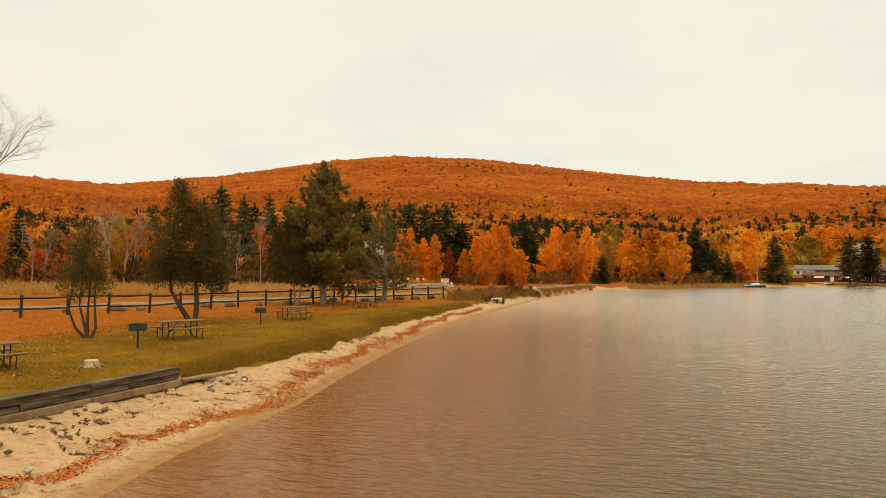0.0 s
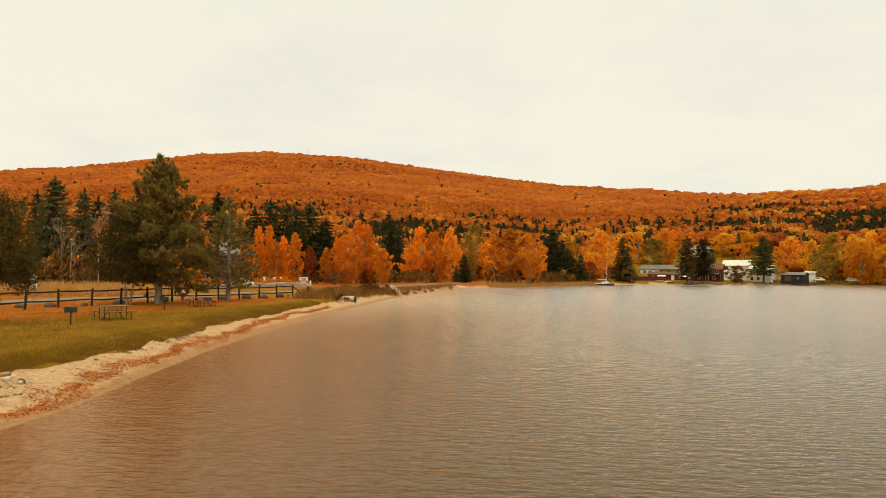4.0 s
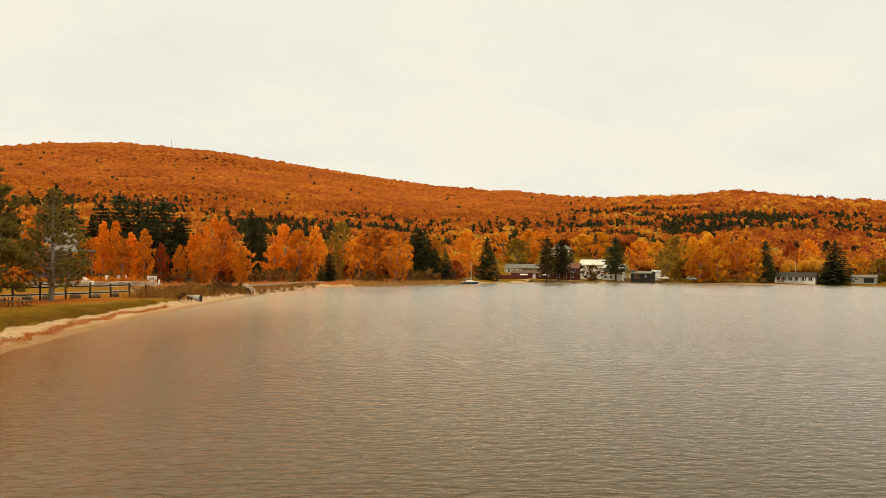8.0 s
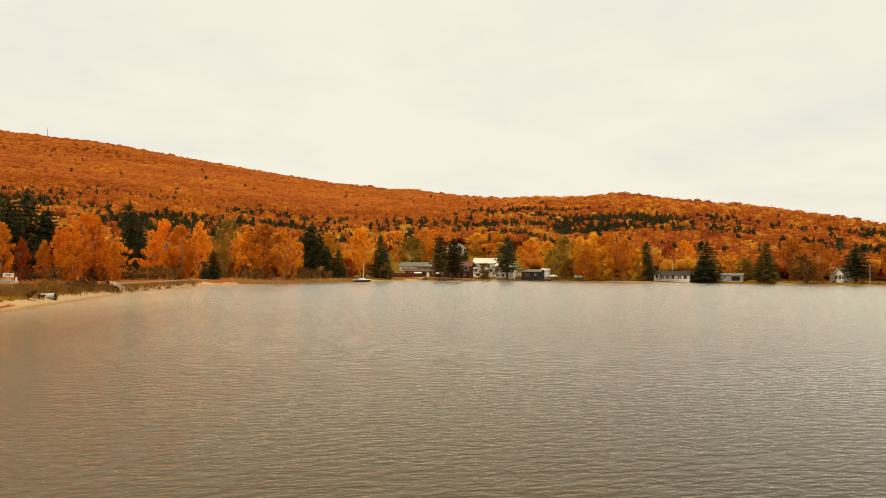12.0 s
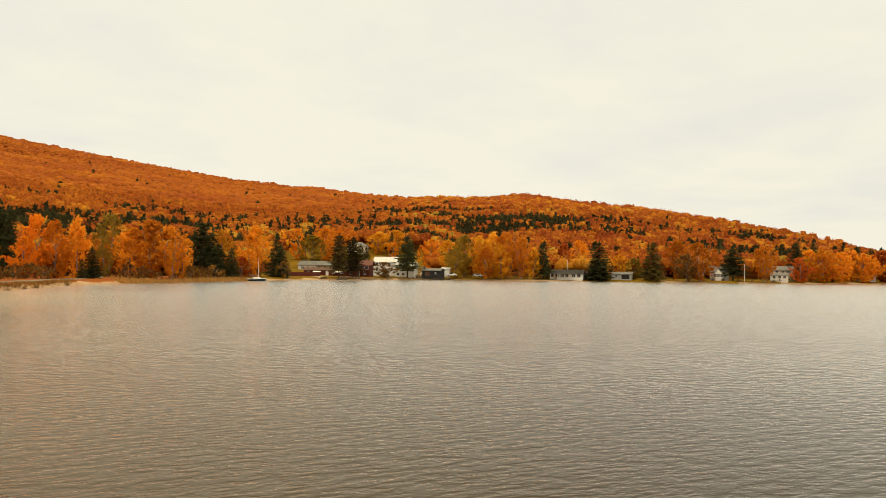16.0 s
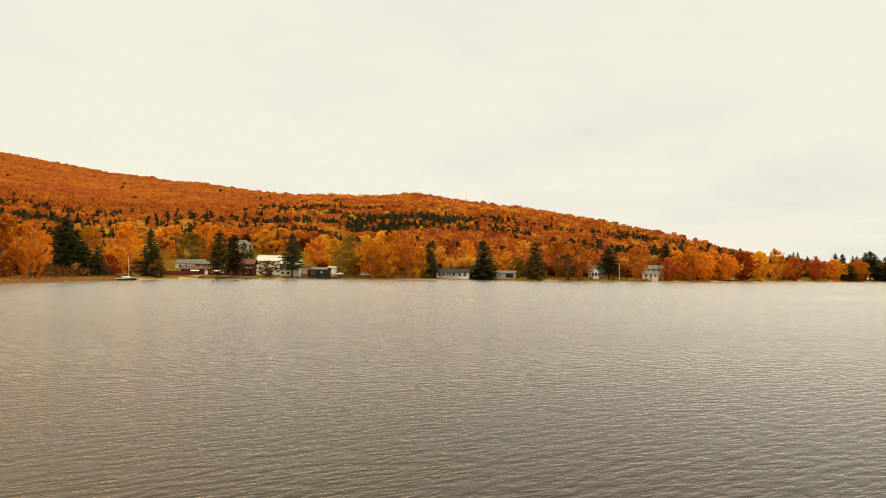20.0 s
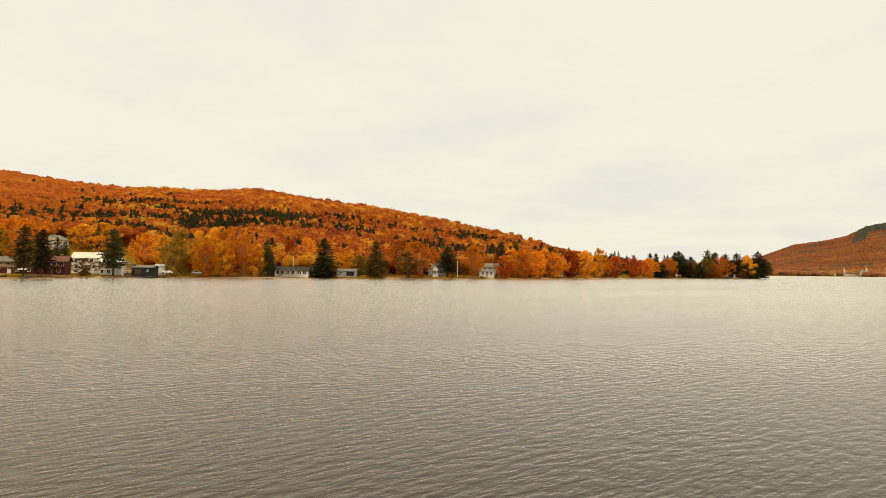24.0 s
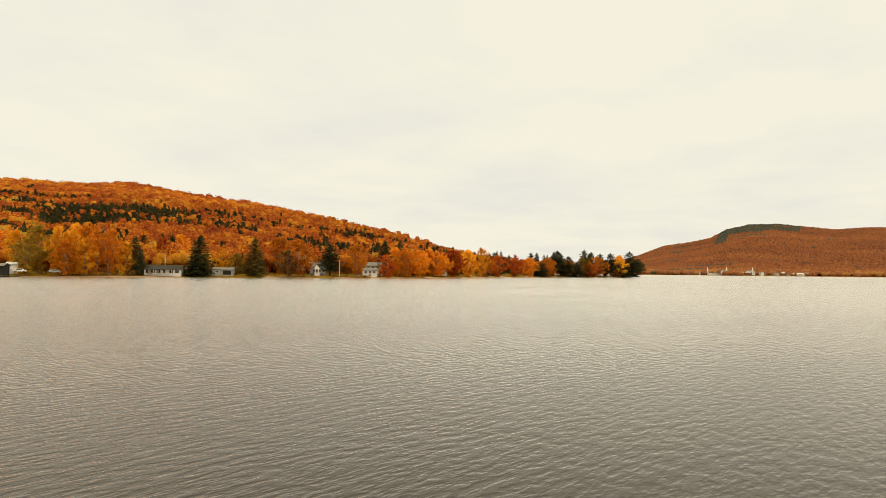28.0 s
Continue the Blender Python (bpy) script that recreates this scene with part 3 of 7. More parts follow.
def build_ground():
    az = np.concatenate([np.concatenate([np.arange(-56, 12, 0.4), np.arange(12, 108, 0.7)]), np.arange(108, 304, 2.5)])
    radii = [0.01, 1.0, 2.0, 3.0]
    while radii[-1] < 4850:
        radii.append(radii[-1] * (1.012 if radii[-1] < 60 else 1.02 if radii[-1] < 120 else 1.035 if radii[-1] < 700 else 1.06))
    x, y, faces = polar_grid(az, np.array(radii), 3.0, -2.0)
    z, s, bearing, r = land(x, y)
    z = z - 0.22 * on_beach(x, y, s)
    me = mesh_from("ground", np.stack([x, y, z], 1), faces[:, ::-1], ground_mat, True)
    paint_cover(me, x, y, s, bearing)
    return tagged(new("ground", me), "sandy beach, leaf-strewn lawn and wooded autumn hills", "ground", kind="structure")


def build_water():
    az = np.concatenate([np.arange(-56, 108, 1.0), np.arange(108, 304, 4.0)])
    radii = [0.01, 0.3, 0.5]
    while radii[-1] < 3200:
        radii.append(radii[-1] * 1.06)
    x, y, faces = polar_grid(az, np.array(radii), 3.0, -2.0)
    s = shore_distance(x, y)
    keep = (s[faces] < 4).any(1)
    me = mesh_from("water", np.stack([x, y, 0 * x], 1), faces[keep][:, ::-1], water_mat, True)
    shallow = me.attributes.new("shallow", "FLOAT", "POINT")
    shallow.data.foreach_set("value", (0.90 * step(-22, -0.1, s) ** 1.9).astype(np.float32))
    # off the beach: brown in the water's body, warm tint painted into its reflections
    silt_warmth = me.attributes.new("silt_warmth", "FLOAT", "POINT")
    silt_warmth.data.foreach_set("value", (step(-34, 0, s) * step(190, 90, y) * step(60, 14, x)).astype(np.float32))
    calm = me.attributes.new("calm", "FLOAT", "POINT")
    calm.data.foreach_set("value", (step(-18, -4, s) * step(80, 40, y) * step(40, 12, x)).astype(np.float32))
    return tagged(new("water", me), "brown rippled lake water under an overcast sky", "lake", kind="structure")


ground = build_ground()
beach = build_beach()
water = build_water()

# ---- trees ----
def tube(points, radii, sides=6):
    """Corners and four-sided faces of a bent, tapering limb."""
    points = [Vector(p) for p in points]
    verts, faces = [], []
    for i, (p, r) in enumerate(zip(points, radii)):
        way = (points[min(i + 1, len(points) - 1)] - points[max(i - 1, 0)]).normalized()
        side = way.cross(Vector((0.31, 0.95, 0.05))).normalized()
        up = way.cross(side)
        for k in range(sides):
            a = 2 * math.pi * k / sides
            verts.append(p + r * (math.cos(a) * side + math.sin(a) * up))
    for i in range(len(points) - 1):
        for k in range(sides):
            a, b = i * sides + k, i * sides + (k + 1) % sides
            faces.append((a, b, b + sides, a + sides))
    return verts, faces


def limbs(name, strands, mat):
    """One mesh of several limbs, each a list of points and of radii."""
    verts, faces = [], []
    for points, radii, sides in strands:
        v, f = tube(points, radii, sides)
        faces += [tuple(i + len(verts) for i in q) for q in f]
        verts += v
    return mesh_from(name, [tuple(v) for v in verts], faces, mat, True)


def leaves(name, rng, centres, normals, size, mat, blade=1.0):
    """A cloud of small bent leaf clusters: four-sided, each its own island."""
    n = len(centres)
    d = rng.normal(size=(n, 3)) * 0.9 + normals
    d /= np.linalg.norm(d, axis=1, keepdims=True) + 1e-9
    u = np.cross(d, rng.normal(size=(n, 3)))
    u /= np.linalg.norm(u, axis=1, keepdims=True) + 1e-9
    v = np.cross(d, u)
    k = size * (0.6 + 0.8 * rng.rand(n, 1))
    w = k * (0.55 + 0.5 * rng.rand(n, 1)) * blade
    bend = d * k * 0.25
    quad = np.stack([centres - u * k * 0.5 - v * w * 0.3, centres + v * -w * 0.5 + bend, centres + u * k * 0.5 + v * w * 0.25, centres + v * w * 0.5 + bend], 1)
    return mesh_from(name, quad.reshape(-1, 3), np.arange(4 * n).reshape(n, 4), mat)


def thing(name, label, category, group="", kind=""):
    ob = new(name)
    ob.empty_display_size = 0.3
    return tagged(ob, label, category, group, kind)


def child(name, me, parent, label=""):
    ob = new(name, me)
    ob.parent = parent
    return tagged(ob, label) if label else ob


def leaf_cloud(name, rng, centres, outs, ways, size, mat, slim=0.72, loose=0.6):
    """Small leaf sprays, one triangle each, that run along their twigs."""
    n = len(centres)
    unit = lambda q: q / (np.linalg.norm(q, axis=1, keepdims=True) + 1e-9)
    outs = unit(outs)
    u = unit(ways + rng.normal(size=(n, 3)) * loose)
    v = unit(np.cross(u, outs + rng.normal(size=(n, 3)) * 0.55))
    k = size * (0.6 + 0.8 * rng.rand(n, 1))
    w = k * slim * (0.75 + 0.5 * rng.rand(n, 1))
    tri = np.stack([centres - u * k * 0.5 - v * w * 0.5, centres - u * k * 0.35 + v * w * 0.5, centres + u * k * 0.6], 1)
    me = mesh_from(name, tri.reshape(-1, 3), np.arange(3 * n).reshape(n, 3), mat)
    return me


def broadleaf(rng, h, w, count, leaf, mat, bark, stems=1, low=0.12, peak=0.5, label="", upright=0.3, name="maple_tree", fork=0.12, limb=9, per=46, torn=0.2):
    """Limbs fan out from low on the stem into a crown of rising leafy sprays, uneven all round."""
    power = math.log(0.5) / math.log(peak)
    ph = rng.rand(4) * 6.283

    def reach(k, a):
        kk = np.clip((k - low) / (1 - low), 0.001, 0.999)
        lobe = 1 + torn * np.sin(2 * a + ph[0] + 4 * kk) + 0.6 * torn * np.sin(5 * a + ph[1] + 9 * kk) + 0.4 * torn * np.sin(3 * a + ph[2] - 13 * kk)
        return w * 0.5 * (0.1 + 0.9 * np.sin(np.pi * kk ** power) ** 0.75) * lobe

    strands = []
    base = h * 0.0125 / math.sqrt(stems)
    for st in range(stems):
        a = 6.283 * st / stems + rng.rand()
        lean = (0.02 if stems == 1 else 0.16 + 0.2 * rng.rand()) * w
        foot = 0.0 if stems == 1 else 0.03 * w
        line = [(math.cos(a) * (foot + lean * k ** 0.8), math.sin(a) * (foot + lean * k ** 0.8), h * 0.93 * k) for k in (0, 0.12, 0.3, 0.55, 0.8, 1.0)]
        strands.append((line, [base * c for c in (1.35, 1.0, 0.85, 0.62, 0.38, 0.10)], 5))
        for b in range(max(3, limb // stems)):
            k0 = fork + 0.5 * rng.rand()
            k1 = k0 + 0.22 + 0.28 * rng.rand()
            q = rng.rand() * 6.283
            far = float(reach(min(k1, 0.95), q)) * (0.45 + 0.35 * rng.rand())
            o = Vector((math.cos(a) * (foot + lean * k0 ** 0.8), math.sin(a) * (foot + lean * k0 ** 0.8), h * 0.93 * k0))
            e = Vector((math.cos(q) * far, math.sin(q) * far, h * min(k1, 0.93)))
            mid = o.lerp(e, 0.45) + Vector((math.cos(q), math.sin(q), -0.3)) * far * 0.14
            strands.append(([o, mid, e], [base * 0.5, base * 0.33, base * 0.08], 3))
    n = max(20, count // per)
    k = low + (1 - low) * rng.rand(n) ** 0.85
    a = rng.rand(n) * 6.283
    rr = reach(k, a) * np.sqrt(0.12 + 0.88 * rng.rand(n))
    flat = np.stack([np.cos(a), np.sin(a), 0 * a], 1)
    tip = flat * rr[:, None] + np.stack([0 * a, 0 * a, h * k], 1)
    way = flat * (0.7 - 0.45 * upright) + np.array([0, 0, 0.45 + 0.8 * upright]) + rng.normal(size=(n, 3)) * 0.22
    way /= np.linalg.norm(way, axis=1, keepdims=True)
    long = h * (0.08 + 0.10 * rng.rand(n, 1))
    pick = np.repeat(np.arange(n), per)
    t = rng.rand(len(pick), 1) ** 0.85
    off = rng.normal(size=(len(pick), 3))
    c = tip[pick] - way[pick] * long[pick] * (1 - t) + off * long[pick] * 0.26 * (1.15 - t)
    c[:, 2] = np.clip(c[:, 2], 0.02 * h, None)
    outs = np.stack([c[:, 0] / (0.5 * w), c[:, 1] / (0.5 * w), (c[:, 2] - h * (low + 0.42 * (1 - low))) / (0.5 * h)], 1) * 0.9 + off * 0.30
    tree = thing(name, label, "tree")
    child("trunk", limbs("trunk", strands, bark), tree)
    child("crown", leaf_cloud("crown", rng, c, outs, way[pick], leaf, mat), tree)
    return tree


def conifer(rng, h, w, count, leaf, mat, bark, label="", ragged=0.25, low=0.06, name="spruce_tree", power=0.85):
    """Whorls of drooping branches round a straight stem, shorter towards the tip."""
    strands = [([(0, 0, 0), (0, 0, h * 0.5), (0, 0, h)], [h * 0.014, h * 0.009, h * 0.001], 6)]
    spots = []
    levels = int(15 + h * 0.7)
    for i in range(levels):
        k = low + (0.985 - low) * i / levels
        reach = w * 0.5 * (1 - k) ** power * (1 - 0.6 * ragged * rng.rand()) * (0.6 + 0.4 * min(1, (k - low) * 8 + 0.3))
        number = 8 if k < 0.7 else 6
        for b in range(number):
            a = 6.283 * (b + rng.rand() * 0.8) / number + i * 1.7
            far = reach * (1 - ragged + 1.3 * ragged * rng.rand())
            drop = far * (0.02 + 0.34 * (1 - k)) * (0.5 + rng.rand())
            o, e = Vector((0, 0, h * (k + 0.01 * rng.normal()))), Vector((math.cos(a) * far, math.sin(a) * far, h * k - drop))
            if b % 4 == 0:
                strands.append(([o, o.lerp(e, 0.85)], [h * 0.0035 * (1.1 - k), 0.01], 3))
            spots.append((o, e, far))
    total = sum(f for _, _, f in spots)
    cs, outs, ways = [], [], []
    for o, e, far in spots:
        n = max(3, int(count * far / total))
        q = rng.rand(n, 1) ** 0.62
        p = np.array(o) * (1 - q) + np.array(e) * q
        side = rng.normal(size=(n, 3)) * np.array([1, 1, 0.34]) * (0.022 * w + 0.13 * far * (1.15 - q))
        d = np.array(e - o) / max(far, 0.1)
        # branch ends turn up a little, the sprays hang below
        p[:, 2] += 0.10 * far * q[:, 0] ** 3
        cs.append(p + side)
        outs.append(np.array([d[0], d[1], 0.28]) + side / (0.2 * w) * 0.4)
        ways.append(np.tile(d + np.array([0, 0, -0.18]), (n, 1)))
    n = max(24, count // 90)
    tip = np.stack([0 * np.arange(n), 0 * np.arange(n), h * (0.90 + 0.11 * rng.rand(n))], 1)
    tip[:, :2] += rng.normal(size=(n, 2)) * 0.055 * w * np.clip(1.01 - tip[:, 2:] / h, 0.01, 1) / 0.1 * 0.35
    cs.append(tip)
    outs.append(np.tile([0, 0, 1.0], (n, 1)) + rng.normal(size=(n, 3)) * 0.5)
    ways.append(np.tile([0, 0, 1.0], (n, 1)))
    tree = thing(name, label, "tree")
    child("trunk", limbs("trunk", strands, bark), tree)
    child("crown", leaf_cloud("crown", rng, np.concatenate(cs), np.concatenate(outs), np.concatenate(ways), leaf, mat, 0.42, 0.45), tree)
    return tree


def bushy_pine(rng, h, w, tufts_n, mat, bark, label, low=0.16, name="pine_tree"):
    """A full domed pine: long boughs that sweep up at their ends, set all over with brushes of needles."""
    strands = [([(0, 0, 0), (0.08, 0, h * 0.3), (-0.05, 0.05, h * 0.65), (0, 0, h * 0.97)], [h * 0.0235, h * 0.0185, h * 0.011, h * 0.002], 9)]
    boughs, reach = [], []
    count = 92
    for i in range(count):
        k = low + (0.97 - low) * (i + rng.rand()) / count
        kk = (k - low) / (1 - low)
        a = i * 2.39996 + rng.normal() * 0.25
        r = w * 0.5 * (0.62 + 0.38 * math.sin(math.pi * min(1, kk * 1.15 + 0.22))) * max(0.10, 1 - kk ** 3.0) * (0.72 + 0.36 * rng.rand())
        o = Vector((0, 0, h * (k - 0.03)))
        rise = r * (0.0 + 0.55 * kk + 0.14 * rng.normal())
        mid = o + Vector((math.cos(a) * r * 0.55, math.sin(a) * r * 0.55, rise * 0.35))
        end = o + Vector((math.cos(a) * r, math.sin(a) * r, rise + 0.14 * r))
        strands.append(([o, mid, end], [0.012 + 0.055 * (1 - kk), 0.01 + 0.032 * (1 - kk), 0.008], 5))
        boughs.append((o, mid, end, r))
        reach.append(r)
    weight = np.array(reach) ** 1.2
    pick = rng.choice(count, size=tufts_n, p=weight / weight.sum())
    P = np.array([[tuple(b[0]), tuple(b[1]), tuple(b[2])] for b in boughs])[pick]
    R_ = np.array(reach)[pick][:, None]
    q = 0.22 + 0.80 * rng.rand(tufts_n, 1) ** 0.75
    c = P[:, 0] * (1 - q) ** 2 + 2 * P[:, 1] * q * (1 - q) + P[:, 2] * q * q
    c = c + rng.normal(size=(tufts_n, 3)) * np.array([1, 1, 0.9]) * (0.12 + 0.13 * R_ * (1.1 - q))
    out = P[:, 2] - P[:, 0]
    out = out / np.linalg.norm(out, axis=1, keepdims=True)
    aim = out * 0.55 + np.array([0, 0, 0.75]) + rng.normal(size=(tufts_n, 3)) * 0.25
    aim /= np.linalg.norm(aim, axis=1, keepdims=True)
    per = 15
    at = np.repeat(np.arange(tufts_n), per)
    d = aim[at] + rng.normal(size=(len(at), 3)) * 0.48
    d /= np.linalg.norm(d, axis=1, keepdims=True)
    centres = c[at] + d * 0.14
    tree = thing(name, label, "tree")
    child("trunk", limbs("trunk", strands, bark), tree)
    child("crown", leaf_cloud("crown", rng, centres, out[at] * 0.7 + aim[at] * 0.5 + d * 0.4, d, 0.36, mat, 0.30, 0.12), tree)
    return tree


def bare_tree(rng, h, spread, bark, label, depth=4, name="bare_tree", girth=0.011):
    """A leafless tree, forked again and again to fine twigs."""
    strands = []

    def grow(p, way, length, radius, level):
        bendy = way + Vector(rng.normal(size=3)) * 0.12
        mid, end = p + way * length * 0.5, p + way * length * 0.5 + bendy.normalized() * length * 0.5
        strands.append(([p, mid, end], [radius, radius * 0.8, radius * 0.55], 6 if level > 2 else 3))
        if level == 0:
            return
        for f in range(4 if level > 1 else 5):
            at = p.lerp(end, 0.45 + 0.55 * (f + 1) / 5) if f < 4 else end
            side = Vector(rng.normal(size=3))
            turn = (way * 1.0 + side * spread).normalized()
            turn.z = abs(turn.z) * 0.8 + 0.12
            grow(at, turn.normalized(), length * (0.48 + 0.22 * rng.rand()), radius * 0.45, level - 1)

    grow(Vector((0, 0, 0)), Vector((rng.normal() * 0.05, rng.normal() * 0.05, 1)).normalized(), h * 0.52, h * girth, depth)
    tree = thing(name, label, "tree")
    child("trunk", limbs("trunk", strands, bark), tree)
    return tree


R = np.random.RandomState
kinds = {}


def variants(key, maker, number):
    kinds[key] = [maker(R(hash_seed(key) + i)) for i in range(number)]


def hash_seed(text):
    return sum((i + 1) * ord(c) for i, c in enumerate(text)) % 9000


# every kind is one unit tree ten metres high, and is then stretched a little to each place
variants("maple", lambda g: broadleaf(g, 10, 7.6, 3600, 0.40, leaf_orange, bark_grey, label="broad maple in orange autumn leaf", low=0.07, peak=0.52, upright=0.35), 5)
variants("aspen", lambda g: broadleaf(g, 10, 4.4, 3300, 0.36, leaf_gold, bark_birch, label="slender aspen in golden autumn leaf", low=0.06, peak=0.42, upright=0.75, name="aspen_tree", limb=6, torn=0.13), 3)
variants("birch", lambda g: broadleaf(g, 10, 6.6, 2900, 0.36, leaf_orange, bark_birch, stems=4, label="pale-stemmed birch clump with thinning orange leaves", low=0.12, peak=0.6, upright=0.6, name="birch_tree", limb=12, torn=0.25), 3)
variants("backwood", lambda g: broadleaf(g, 10, 8.0, 1500, 0.50, leaf_orange, bark_grey, label="maple in autumn leaf behind the shore trees", low=0.10, peak=0.55, upright=0.4, per=30, limb=4, torn=0.25), 4)
variants("spruce", lambda g: conifer(g, 10, 4.2, 2600, 0.46, needle_dark, bark_brown, label="dark green pointed spruce", ragged=0.24, power=0.6, low=0.02), 4)
variants("fir", lambda g: conifer(g, 10, 5.0, 2600, 0.52, needle_dark, bark_brown, label="broad dark green fir", ragged=0.3, power=0.42, low=0.02, name="fir_tree"), 3)
variants("pine", lambda g: conifer(g, 10, 5.6, 2400, 0.50, needle_dark, bark_brown, label="dark ragged white pine with a bare lower trunk", ragged=0.48, low=0.20, power=0.5, name="pine_tree"), 4)
variants("bare", lambda g: bare_tree(g, 10, 0.5, bark_birch, "leafless birch with pale grey stems", 4, girth=0.012), 2)
variants("bush", lambda g: broadleaf(g, 10, 15, 1100, 0.95, brush_leaf, bark_grey, stems=5, label="brown and rust-coloured shrub", low=0.02, peak=0.45, upright=0.5, name="shrub", limb=5, per=22), 3)

LEAF = {"orange": leaf_orange, "gold": leaf_gold, "amber": leaf_amber, "rust": leaf_rust, "olive": leaf_olive, "dark": needle_dark, "brush": brush_leaf, "cedar": needle_cedar, "brownish": needle_brown}
SAY = {"orange": "in orange autumn leaf", "gold": "in golden yellow leaf", "amber": "in amber autumn leaf", "rust": "in rust-red leaf", "olive": "still partly olive green", "brush": "brown and thinning", "brownish": "with browning needles"}
WORD = {"maple": "broad maple tree", "backwood": "maple tree", "aspen": "slender aspen tree", "birch": "pale-stemmed birch clump", "spruce": "dark green pointed spruce", "fir": "broad dark green fir", "pine": "dark ragged white pine", "bush": "low shrub", "bare": "leafless birch"}
used = {}
planter = R(77)


def plant(kind, x, y, h, w=None, tint=None, group="shore woods"):
    """Stands one tree on the ground, h metres high and w wide."""
    model = kinds[kind][planter.randint(len(kinds[kind]))]
    wide = {"maple": 7.6, "backwood": 8.0, "aspen": 4.4, "birch": 6.8, "spruce": 4.0, "fir": 4.6, "pine": 4.1, "bush": 15, "bare": 5.0}[kind]
    sx = (w / wide) if w else h / 10
    ob = copy_thing(model, pose(x, y, height(x, y) - 0.12, 0, 0, planter.rand() * 360))
    ob.scale = (sx, sx * (0.92 + 0.16 * planter.rand()), h / 10)
    if tint:
        for c in ob.children:
            if c.name.startswith("crown"):
                c.material_slots[0].link = "OBJECT"
                c.material_slots[0].material = LEAF[tint]
        if tint in SAY:
            tagged(ob, WORD[kind] + " " + SAY[tint])
    tagged(ob, group=group)
    return ob


def dense_cedar(rng, h, w, count, leaf, mat, bark, label, stems=2, low=0.2, name="cedar_tree", gaps=0.35):
    """A close oval crown of upright sprays over bare forked stems."""
    strands = []
    for st in range(stems):
        a = 6.283 * st / stems + rng.rand()
        lean = (0.10 + 0.08 * rng.rand()) * h * 0.6 * (1 if stems > 1 else 0.1)
        p = [(0.1 * math.cos(a), 0.1 * math.sin(a), 0), (lean * 0.5 * math.cos(a), lean * 0.5 * math.sin(a), h * low), (lean * math.cos(a), lean * math.sin(a), h * 0.55), (lean * 0.6 * math.cos(a), lean * 0.6 * math.sin(a), h * 0.92)]
        strands.append((p, [h * 0.0165 / stems ** 0.45, h * 0.0125 / stems ** 0.45, h * 0.008 / stems ** 0.45, 0.02], 8))
        for b in range(9):
            k = low + 0.06 + (0.85 - low) * rng.rand()
            q = rng.rand() * 6.283
            o = Vector((lean * k * math.cos(a), lean * k * math.sin(a), h * k))
            e = o + Vector((math.cos(q), math.sin(q), 0.5)) * w * 0.36 * rng.rand()
            strands.append(([o, e], [0.035, 0.01], 4))
    k = rng.rand(count * 2) ** 0.9
    ang = rng.rand(count * 2) * 6.283
    shape = np.sin(np.pi * np.clip(k * 0.93 + 0.07, 0, 1) ** 0.75) ** 0.6
    z = h * (low + (1 - low) * k)
    lump = 1 + 0.34 * ripple(ang * 2.2, z, 1.1, 61) + 0.15 * ripple(ang * 6, z * 2.2, 1.0, 62)
    rad = w * 0.5 * shape * lump * rng.rand(count * 2) ** 0.33
    keep = (ripple(ang * 3.1, z * 1.6, 1.0, 63) > -1 + gaps) | (rng.rand(count * 2) < 0.4)
    k, ang, z, rad = k[keep][:count], ang[keep][:count], z[keep][:count], rad[keep][:count]
    cs = np.stack([rad * np.cos(ang), rad * np.sin(ang), z + 0.25 * rad * rng.rand(len(rad))], 1)
    out = np.stack([np.cos(ang), np.sin(ang), 0.5 + 0 * ang], 1)
    tree = thing(name, label, "tree")
    child("trunk", limbs("trunk", strands, bark), tree)
    child("crown", leaves("crown", rng, cs, out, leaf, mat, 0.75), tree)
    return tree


